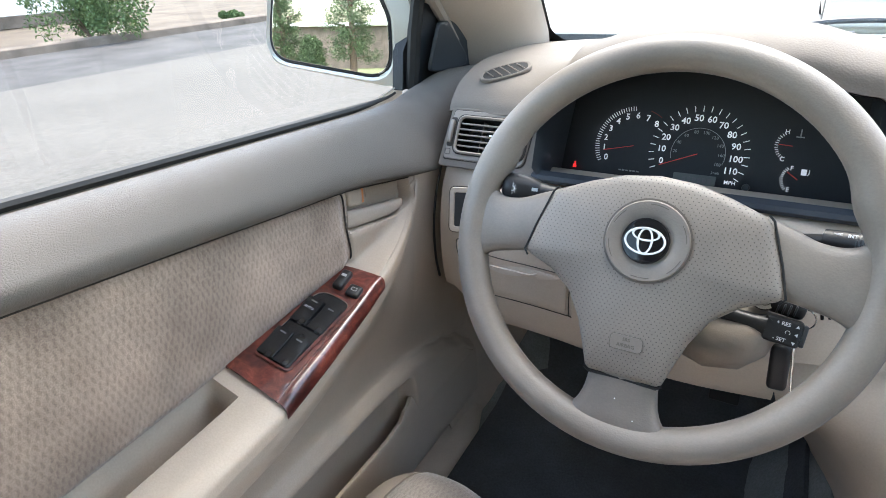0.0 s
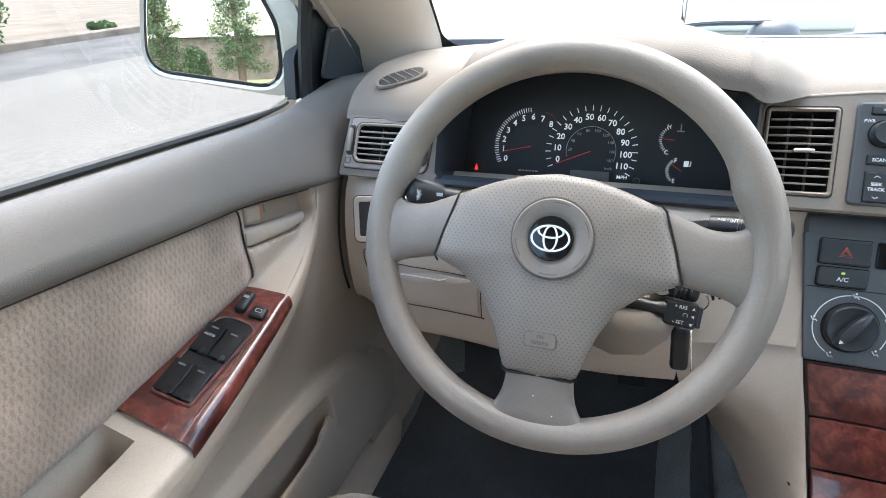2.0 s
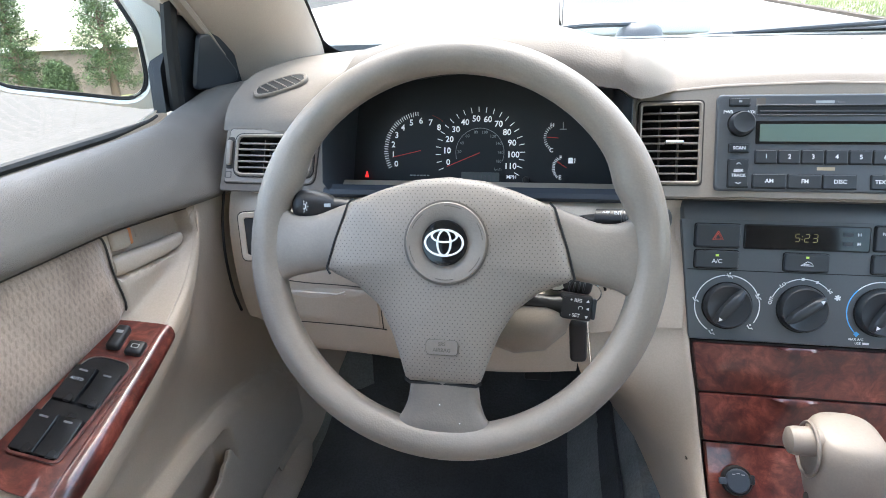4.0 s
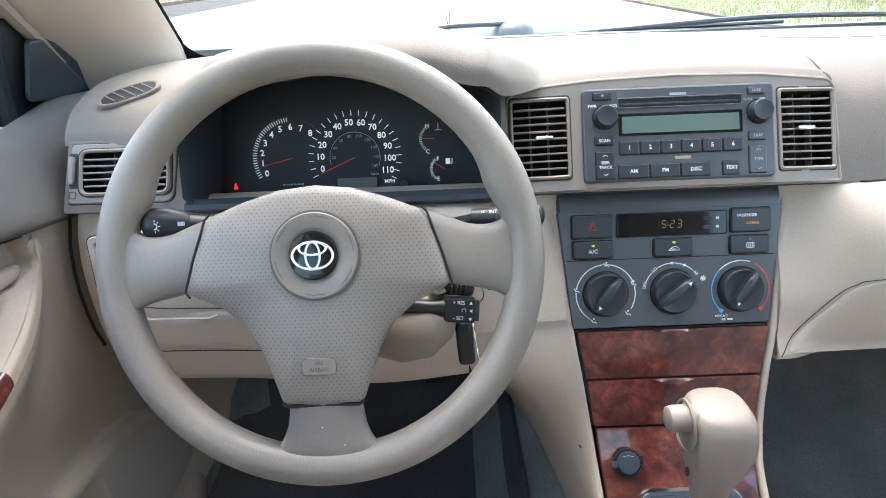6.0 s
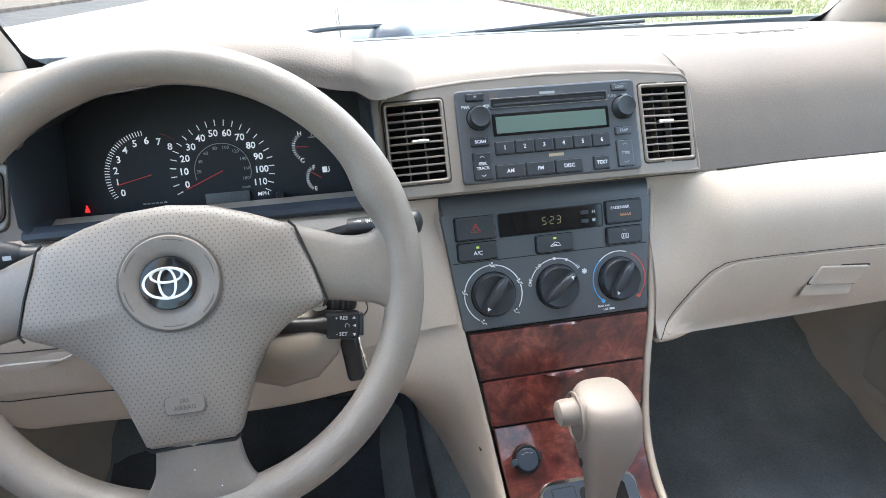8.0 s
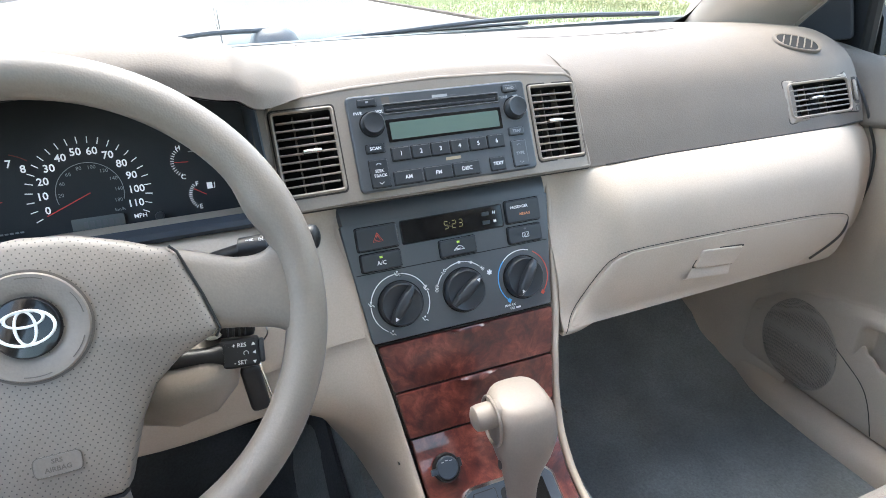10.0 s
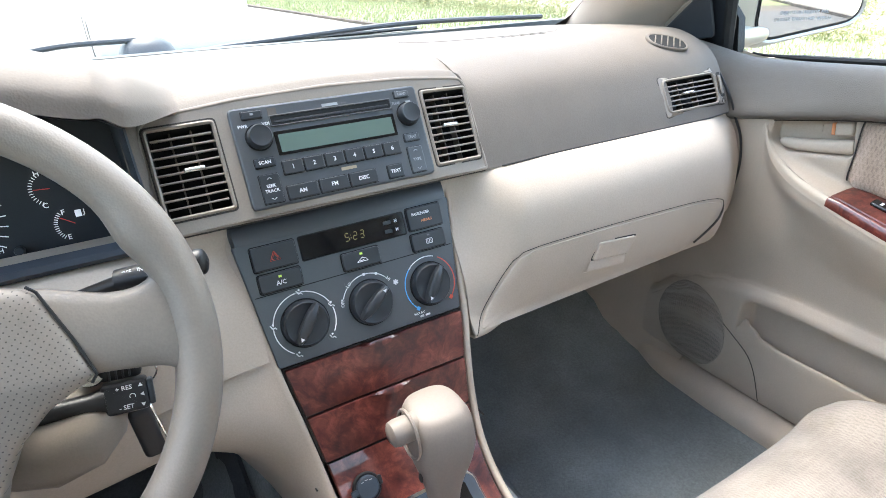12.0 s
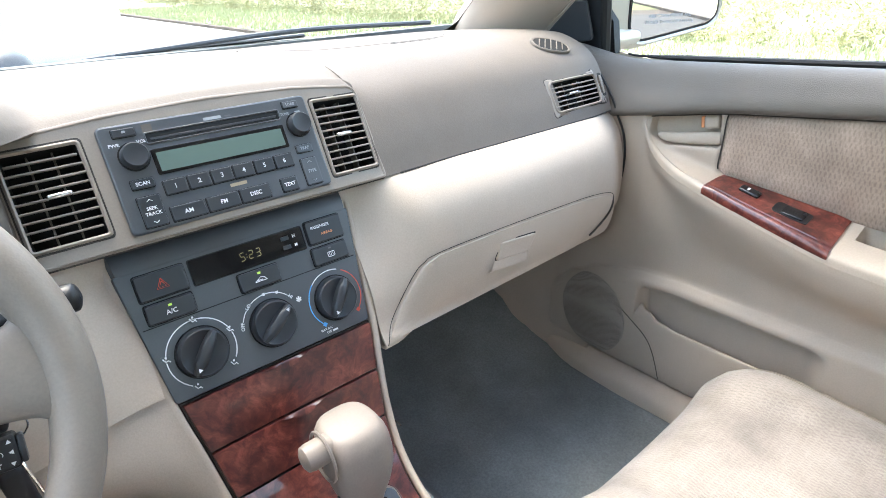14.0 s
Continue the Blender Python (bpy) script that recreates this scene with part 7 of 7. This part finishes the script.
for s in (-1, 1):
    sill = loft([[Vector((s * (q.x + 0.055 * step(0.60, 0.80, y)), y, q.y + 0.02 * step(0.66, 0.80, y))) for q in spline([(0.73, 0.322, 0), (0.690, 0.320, 0), (0.664, 0.315, 0), (0.648, 0.300, 0), (0.641, 0.265, 0)], 12)] for y in [-0.6 + 1.42 * k / 40 for k in range(41)]])
    tagged(part("trim", shell(sill, 0.003), beige), "beige plastic door sill trim", "sill", "", "structure")
    kick = loft([[Vector((s * (interp(y, ((0.60, 0.705), (0.68, 0.704), (0.74, 0.688), (0.80, 0.664), (0.86, 0.645), (1.0, 0.63))) - 0.03 * step(0.40, 0.27, z)), y, z)) for z in [lerp(0.26, 0.76, j / 20) for j in range(21)]] for y in [0.60 + 0.40 * k / 24 for k in range(25)]])
    tagged(part("kick_panel", shell(kick, 0.003), beige), "beige moulded kick panel at the footwell side", "kick panel", "", "structure")
tagged(part("wall_north", rbox(1.4, 0.03, 0.36, 0.0, at=(0, 1.03, 0.76)), carpet), "dark firewall behind the dashboard", "firewall", "", "structure")


# ---- seats ----
def seat(name, label, x, y_front, ztop, back):
    st = thing(name, label, "car seat", "front seats")
    hw, ln = 0.255, 0.50
    rows = []
    for i in range(34):
        t = i / 33
        y = y_front - ln * t
        front = max(0.0, 1 - t * ln / 0.10)
        row = []
        for k in range(41):
            u = -1 + 2 * k / 40
            a = abs(u)
            side = max(0.0, (a - 0.58) / 0.42)
            z = ztop + 0.016 * step(0.42, 0.70, a) - 0.016 * (1 - a * a) - 0.10 * (1 - math.sqrt(max(0, 1 - side ** 2.6))) - 0.11 * (1 - math.sqrt(max(0, 1 - front ** 2.4))) - 0.03 * t
            row.append(Vector((x + u * hw * (1 - 0.05 * front), y, z)))
        rows.append(row)
    centre = [r[4:37] for r in rows]
    uvf = lambda p: (p.y, p.x)
    part("cushion_centre", shell(loft(centre, uv=uvf), -0.02), seat_cloth, st, "patterned beige velour cushion centre")
    for lo, hi in ((0, 5), (36, 41)):
        part("bolster", shell(loft([r[lo:hi] for r in rows]), -0.02), seat_side, st, "plain beige side bolster")
    for j in (4, 36):
        part("stitched_seam", tube([r[j] + Vector((0, 0, 0.0002)) for r in rows], 0.0012, 5), seat_side, st, "stitched seam")
    part("cushion_base", rbox(0.45, 0.46, 0.14, 0.03, 3, at=(x, y_front - 0.27, ztop - 0.16)), seat_side, st)
    br = []
    for k in range(14):
        t = k / 13
        z = ztop - 0.02 + 0.62 * t
        y = y_front - ln - 0.02 - back * t
        w = 0.245 * (1 - 0.25 * t * t)
        br.append([Vector((x + w * math.copysign(abs(math.cos(a)) ** 0.5, math.cos(a)), y + 0.07 * (1 - 0.4 * t) * math.copysign(abs(math.sin(a)) ** 0.6, math.sin(a)), z)) for a in [j / 28 * math.tau for j in range(28)]])
    part("backrest", loft(br, close_v=True, cap=True), seat_side, st, "beige backrest")
    part("headrest", rbox(0.26, 0.10, 0.17, 0.04, 3, at=(x, y_front - ln - back - 0.04, ztop + 0.70)), seat_side, st)
    for dx in (-0.05, 0.05):
        part("headrest_post", tube([(x + dx, y_front - ln - back - 0.03, ztop + 0.56), (x + dx, y_front - ln - back - 0.04, ztop + 0.66)], 0.006, 8), chrome, st)
    part("seat_rail", rbox(0.40, 0.42, 0.10, 0.01, at=(x, y_front - 0.28, 0.345)), black, st)
    return st


seat("driver_seat", "beige velour driver's seat behind the steering wheel", -0.385, 0.392, 0.494, 0.30)
seat("passenger_seat", "pale beige velour passenger seat with a ribbed centre", 0.412, 0.312, 0.482, 0.26)
bench = thing("rear_bench", "plain beige velour rear bench seat", "car seat")
part("cushion", rbox(1.24, 0.48, 0.22, 0.05, 3, at=(0, -1.08, 0.47)), seat_side, bench)
part("backrest", rbox(1.24, 0.14, 0.60, 0.05, 3, at=(0, -1.38, 0.78)), seat_side, bench)
part("bench_base", rbox(1.20, 0.42, 0.12, 0.01, at=(0, -1.10, 0.36)), seat_side, bench)


# ---- car exterior ----
bonnet = []
for y, z, w in ((1.12, 0.895, 0.74), (1.2, 0.885, 0.76), (1.5, 0.83, 0.77), (1.8, 0.76, 0.74), (2.0, 0.68, 0.68), (2.1, 0.55, 0.60)):
    bonnet.append([Vector((u * w, y - 0.10 * u * u, z - 0.05 * u * u - 0.06 * abs(u) ** 6)) for u in [-1 + k / 8 for k in range(17)]])
tagged(part("bonnet", shell(loft(bonnet), 0.004), car_paint), "champagne painted car bonnet", "bonnet")
cowl = loft([[Vector((u * 0.70, y - 0.09 * u * u, z)) for u in [-1 + k / 8 for k in range(17)]] for y, z in ((1.045, 0.905), (1.075, 0.915), (1.10, 0.890), (1.13, 0.885))])
tagged(part("cowl", shell(cowl, 0.003), black), "black plastic cowl below the windscreen", "cowl")


# Lighter bluish black puts the windscreen's washed-out haze into the wipers' colour.
wiper_black = vinyl("hazed_wiper_black", (0.075, 0.082, 0.09), 0.45, 500, 0.1)


def wiper(base, joint, tip, blade_a, blade_b, cap):
    w = thing("wiper", "black wiper arm and blade at rest on the windscreen", "wiper", "wipers")
    part("arm", tube(spline([base, joint, tip], 14), [0.010] * 4 + [0.008] * 4 + [0.006] * 6, 8, flat=0.6), wiper_black, w)
    part("blade", tube(spline([blade_a, (Vector(blade_a) + Vector(blade_b)) / 2 + Vector((0, 0.0, 0.010)), blade_b], 14), 0.0045, 8), wiper_black, w)
    part("pivot_cap", lathe([(0.0, 0.042 * cap), (0.022 * cap, 0.040 * cap), (0.036 * cap, 0.030 * cap), (0.046 * cap, 0.008 * cap), (0.048 * cap, -0.02)], 24), wiper_black, w, m=Matrix.Translation(base))
    return w


wiper((-0.113, 1.090, 0.918), (0.02, 1.062, 0.938), (0.34, 1.03, 0.946), (0.03, 1.047, 0.940), (0.60, 0.985, 0.952), 1.0)
wiper((-0.50, 1.055, 0.908), (-0.33, 1.062, 0.930), (-0.20, 1.068, 0.938), (-0.36, 1.050, 0.934), (-0.12, 1.082, 0.956), 0.4)

# door mirrors
for s in (-1, 1):
    dmr = thing("door_mirror", "champagne door mirror with a dark-edged glass", "wing mirror", "door mirrors")
    c = Vector((-0.905, 0.655, 1.000)) if s < 0 else Vector((0.939, 0.640, 0.997))
    n = Vector((0.267, -0.964, 0.070)) if s < 0 else Vector((-0.400, -0.916, 0.004))
    mm = frame_of(c, Vector((0, 0, 1)).cross(n), n.cross(Vector((0, 0, 1)).cross(n)))
    h = 1 if s < 0 else -1
    gl = mirror_x(outline([(-0.094, -0.052), (0.106, -0.086), (0.107, 0.0), (0.080, 0.064), (-0.060, 0.080), (-0.077, 0.03)], [0.034, 0.036, 0.05, 0.04, 0.03, 0.06], 7), h)
    shape = mirror_x(outline([(-0.102, -0.062), (0.120, -0.103), (0.152, -0.03), (0.125, 0.075), (-0.060, 0.094), (-0.084, 0.03)], [0.030, 0.040, 0.05, 0.04, 0.03, 0.06], 7), h)
    part("glass", slab(gl, 0.003, 0.001, 0.0), mirror_glass, dmr, "mirror glass", m=mm)
    if s > 0:
        for words, row in (("OBJECTS IN MIRROR ARE", -0.040), ("CLOSER THAN THEY APPEAR", -0.051)):
            tx = lettering(words, 0.0085, grey_ink, dmr, (0, 0, 0))
            tx.matrix_basis = mm @ Matrix.Translation((-0.020, row, 0.0036))
    part("gasket", ring(inset(gl, -0.0048), inset(gl, -0.0002), 0.006, 0.002, -0.004), rubber, dmr, "dark gasket", m=mm)
    rows = [[mm @ Vector((q.x, q.y, 0.001)) for q in inset(gl, -0.0048)], [mm @ Vector((q.x, q.y, 0.004)) for q in inset(gl, -0.0090)]]
    for k, z in ((1.0, -0.002), (1.02, -0.02), (1.0, -0.05), (0.88, -0.085), (0.6, -0.105), (0.2, -0.112)):
        rows.append([mm @ Vector((q.x * k, q.y * k, z)) for q in shape])
    part("housing", loft(rows, close_v=True, cap=False), car_paint, dmr, "champagne painted housing")
    part("foot", loft([[Vector((s * x, y + 0.03 * math.cos(a) * k, z + 0.022 * math.sin(a) * k)) for a in [j / 16 * math.tau for j in range(16)]] for x, y, z, k in ((0.775, 0.72, 0.925, 1.1), (0.81, 0.70, 0.918, 0.9), (0.86, 0.69, 0.922, 0.8))], close_v=True, cap=True), car_paint, dmr, "painted mirror foot")
    part("foot_gasket", loft([[Vector((s * x, y, z)) for y, z in ((0.662, 0.900), (0.672, 0.955), (0.70, 0.985), (0.75, 0.985), (0.77, 0.90))] for x in (0.772, 0.790)], cap=True, close_v=True), rubber, dmr, "black mirror foot gasket")

# ---- ground ----


def ground_mat(name, color, scale, contrast=0.25, rough=0.9):
    m = material(name, color, rough, spec=0.2)
    v = coords(m)
    a = noise_of(m, v, scale, 5.0, 0.6)
    b = noise_of(m, v, scale * 30, 3.0, 0.7)
    mx = nd(m, "ShaderNodeMix")
    mx.data_type, mx.blend_type = "RGBA", "MULTIPLY"
    mx.inputs[0].default_value = 1.0
    wire(m, ramp(m, a, [(0.3, shade(color, 1 - contrast)), (0.7, shade(color, 1 + contrast))]), mx.inputs[6])
    wire(m, ramp(m, b, [(0.3, (0.8, 0.8, 0.8)), (0.7, (1.1, 1.1, 1.1))]), mx.inputs[7])
    wire(m, mx.outputs[2], bsdf(m).inputs["Base Color"])
    bump(m, b, 0.5, 0.01)
    return m


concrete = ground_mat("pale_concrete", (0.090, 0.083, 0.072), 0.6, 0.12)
old_asphalt = ground_mat("cracked_grey_asphalt", (0.056, 0.053, 0.050), 1.2, 0.40)
earth = ground_mat("sandy_earth", (0.098, 0.078, 0.058), 0.7, 0.35)
lawn = ground_mat("bright_lawn", (0.33, 0.345, 0.195), 0.9, 0.18)
kerb_mat = ground_mat("weathered_kerb", (0.12, 0.10, 0.082), 2.0, 0.4)
wall_white = ground_mat("white_render", (0.78, 0.78, 0.76), 0.8, 0.05)
G = -0.02


def sheet(name, x0, x1, y0, y1, z, mat, label, cat, nx=2, ny=2):
    rows = [[Vector((lerp(x0, x1, i / nx), lerp(y0, y1, j / ny), z)) for j in range(ny + 1)] for i in range(nx + 1)]
    return tagged(part(name, loft(rows), mat), label, cat, "", "structure")


sheet("ground", -400, 400, -400, 400, G - 0.008, earth, "sandy bare earth reaching the distance", "ground", 8, 8)
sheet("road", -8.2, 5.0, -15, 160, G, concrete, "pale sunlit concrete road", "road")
# Glare on the road ahead is put into a paler concrete colour.
sheet("road_glare", -8.2, 5.0, 8.5, 160, G + 0.006, ground_mat("glare_pale_concrete", (0.36, 0.345, 0.325), 0.4, 0.10), "pale sheet over the road ahead, standing in for glare", "pavement")
sheet("road_edge", -11.9, -8.2, -120, 160, G - 0.004, old_asphalt, "dark cracked asphalt strip along the kerb", "road")
sheet("verge", 5.0, 60, -120, 160, G + 0.004, lawn, "bright green mown grass verge", "verge", 4, 4)
kerb = part("kerb", loft([[Vector((x, y, z)) for y in (-80, -20, 0, 20, 60, 120)] for x, z in ((-11.9, G - 0.02), (-11.92, G + 0.12), (-11.96, G + 0.15), (-12.15, G + 0.15), (-12.2, G - 0.02))]), kerb_mat)
tagged(kerb, "weathered concrete kerb beside the road", "kerb", "", "structure")
kerb2 = part("kerb", loft([[Vector((x, y, z)) for y in (-80, -20, 0, 20, 60, 120)] for x, z in ((5.0, G - 0.01), (5.0, G + 0.06), (5.15, G + 0.06), (5.15, G - 0.01))]), kerb_mat)
tagged(kerb2, "low kerb between road and grass", "kerb", "", "structure")


# foliage
def leaf_mat(name, a, b):
    m = material(name, a, 0.7, spec=0.2)
    geo = nd(m, "ShaderNodeNewGeometry")
    wire(m, ramp(m, geo.outputs["Random Per Island"], [(0.0, a), (1.0, b)]), bsdf(m).inputs["Base Color"])
    bsdf(m).inputs["Subsurface Weight"].default_value = 0.0
    return m


leaf_green = leaf_mat("bush_leaves", (0.055, 0.095, 0.035), (0.135, 0.19, 0.075))
needle_green = leaf_mat("tree_leaves", (0.05, 0.085, 0.04), (0.125, 0.175, 0.085))
weed_green = leaf_mat("meadow_weeds", (0.24, 0.245, 0.11), (0.37, 0.345, 0.19))
bark = vinyl("bark", (0.12, 0.085, 0.06), 0.9, 60, 0.9)


def leaves(rng, centre_size, count, size):
    """Small folded leaves scattered through clumps (centre, radius)."""
    verts, faces = [], []
    for _ in range(count):
        c, r = rng.choice(centre_size)
        d = Vector((rng.gauss(0, 1), rng.gauss(0, 1), rng.gauss(0, 1))).normalized() * (r * rng.random() ** 0.45)
        p = Vector(c) + d
        u = Vector((rng.gauss(0, 1), rng.gauss(0, 1), rng.gauss(0, 1))).normalized()
        w = u.orthogonal().normalized()
        k = size * (0.6 + 0.8 * rng.random())
        i = len(verts)
        verts += [p - u * k, p + w * k * 0.45, p + u * k, p - w * k * 0.45 + u.cross(w) * k * 0.2]
        faces.append((i, i + 1, i + 2, i + 3))
    me = bpy.data.meshes.new("leaves")
    me.from_pydata([tuple(v) for v in verts], [], faces)
    return me


def leafy(name, me, mat, parent, label=""):
    me.materials.append(mat)
    ob = new(name, me)
    ob.parent = parent
    if label:
        ob["label"] = label
    return ob


def bush(x, y, w, h, seed, mat, label):
    rng = random.Random(seed)
    b = thing("bush", label, "bush", "roadside bushes", m=Matrix.Translation((x, y, G)))
    for k in range(5):
        a = rng.random() * math.tau
        part("stem", tube([(0.05 * math.cos(a), 0.05 * math.sin(a), -0.02), (w * 0.2 * math.cos(a), w * 0.2 * math.sin(a), h * 0.4), (w * 0.36 * math.cos(a), w * 0.36 * math.sin(a), h * 0.8)], [0.02, 0.014, 0.005], 6), bark, b)
    clumps = [((rng.uniform(-w, w) * 0.42, rng.uniform(-w, w) * 0.42, h * rng.uniform(0.22, 0.85)), w * rng.uniform(0.12, 0.24)) for _ in range(26)]
    leafy("foliage", leaves(rng, clumps, 11000, 0.034), mat, b)
    return b


bush(-12.5, 7.0, 1.75, 1.25, 3, leaf_green, "dense green bush growing by the kerb")
bush(-15.0, 5.3, 0.9, 0.8, 5, leaf_green, "low green bush by the white wall")
bush(-13.0, 10.9, 0.5, 0.22, 6, leaf_green, "low tuft of green weeds behind the kerb")


def tree(x, y, h, w, seed, label):
    rng = random.Random(seed)
    t = thing("tree", label, "tree", "roadside trees", m=Matrix.Translation((x, y, G)))
    part("trunk", tube([(0, 0, -0.1), (0.05, 0, h * 0.3), (0, 0.06, h * 0.65), (0, 0, h * 0.97)], [0.16, 0.12, 0.07, 0.02], 10), bark, t)
    clumps = []
    for k in range(34):
        f = 0.16 + 0.8 * k / 34
        a = k * 2.4
        r = w * (1 - f) ** 0.75 * rng.uniform(0.65, 1.1) + 0.15
        e = Vector((r * math.cos(a), r * math.sin(a), h * f + 0.05 * r))
        part("limb", tube([(0, 0, h * f * 0.93), e * 0.5 + Vector((0, 0, h * f * 0.48)), e], [0.035, 0.022, 0.008], 5), bark, t)
        for q in (0.45, 0.7, 0.95):
            clumps.append((tuple(Vector((0, 0, h * f * 0.95)).lerp(e, q)), 0.28 + 0.25 * w / 3 * rng.random()))
    leafy("crown", leaves(rng, clumps, 15000, 0.042), needle_green, t)
    return t


tree(-6.7, -22.0, 5.2, 0.8, 11, "tall narrow green tree behind the car")
tree(-4.0, -22.0, 5.6, 1.1, 12, "tall feathery green tree behind the car")
tree(-5.6, -22.0, 1.6, 0.5, 13, "small dark green tree between two taller ones")
tree(14.0, -8.0, 6.0, 2.4, 14, "green roadside tree behind the meadow")

# white building across the road
bld = thing("building", "long white rendered building across the road", "building", m=Matrix.Translation((-22, 3.0, G)))
part("wall", rbox(4, 16, 4.2, 0.02, 1, at=(0, 0, 2.1)), wall_white, bld)
part("roof", rbox(4.5, 16.6, 0.25, 0.03, 1, at=(0, 0, 4.3)), kerb_mat, bld)
part("plinth", rbox(4.06, 16.06, 0.35, 0.02, 1, at=(0, 0, 0.17)), kerb_mat, bld)
far = thing("building", "low pale building far behind the car", "building", m=Matrix.Translation((-9, -46, G)))
part("wall", rbox(16, 5, 3.0, 0.02, 1, at=(0, 0, 1.5)), kerb_mat, far)
part("roof", rbox(16.6, 5.6, 0.25, 0.03, 1, at=(0, 0, 3.1)), wall_white, far)
sheet("verge", -60, 5.0, -60, -17, G + 0.004, ground_mat("dry_grass", (0.16, 0.17, 0.075), 0.8, 0.3), "dry grass behind the road", "verge", 4, 4)

# white van parked ahead
van = thing("parked_van", "plain white panel van parked on the road ahead", "van", m=Matrix.Translation((0.86, 10.4, G)))
van_white = material("glossy_van_white", (0.92, 0.88, 0.80), 0.35)
part("body", rbox(1.86, 4.4, 2.10, 0.10, 4, at=(0, 0, 1.16)), van_white, van)
for k in (-1, 1):
    for y in (-1.4, 1.4):
        part("wheel", lathe([(0.0, -0.10), (0.20, -0.10), (0.31, -0.09), (0.33, -0.05), (0.33, 0.05), (0.31, 0.09), (0.20, 0.10), (0.0, 0.10)], 28), rubber, van, m=Matrix.Translation((k * 0.84, y, 0.33)) @ Matrix.Rotation(radians(90), 4, "Y"))
part("bumper", rbox(1.80, 0.14, 0.22, 0.05, 3, at=(0, -2.20, 0.30)), van_white, van)

# meadow: weeds beyond the mown grass
rng = random.Random(21)
clumps = []
for _ in range(900):
    x = 8.6 + 15 * rng.random() ** 1.5
    y = rng.uniform(-8, 34)
    top = rng.uniform(0.35, 1.3) * (0.6 + 0.4 * step(8.6, 11, x))
    for k in range(4):
        clumps.append(((x + rng.uniform(-0.15, 0.15), y + rng.uniform(-0.15, 0.15), G + top * (k + 0.6) / 4), 0.16 + 0.12 * rng.random()))
me = leaves(rng, clumps, 120000, 0.038)
me.materials.append(weed_green)
tagged(new("meadow", me), "tall yellow-green meadow weeds beyond the verge", "meadow", "", "stuff")
verts, faces = [], []
for _ in range(26000):
    x = 5.2 + 5.5 * rng.random()
    y = rng.uniform(0, 26)
    h = rng.uniform(0.04, 0.12)
    a = rng.random() * math.tau
    dx, dy = math.cos(a) * 0.012, math.sin(a) * 0.012
    i = len(verts)
    verts += [(x - dx, y - dy, G), (x + dx, y + dy, G), (x + rng.uniform(-0.04, 0.04), y + rng.uniform(-0.04, 0.04), G + h)]
    faces.append((i, i + 1, i + 2))
me = bpy.data.meshes.new("grass")
me.from_pydata(verts, [], faces)
me.materials.append(leaf_mat("grass_blades", (0.32, 0.34, 0.175), (0.37, 0.385, 0.21)))
tagged(new("grass", me), "short bright green mown grass blades", "grass", "", "stuff")
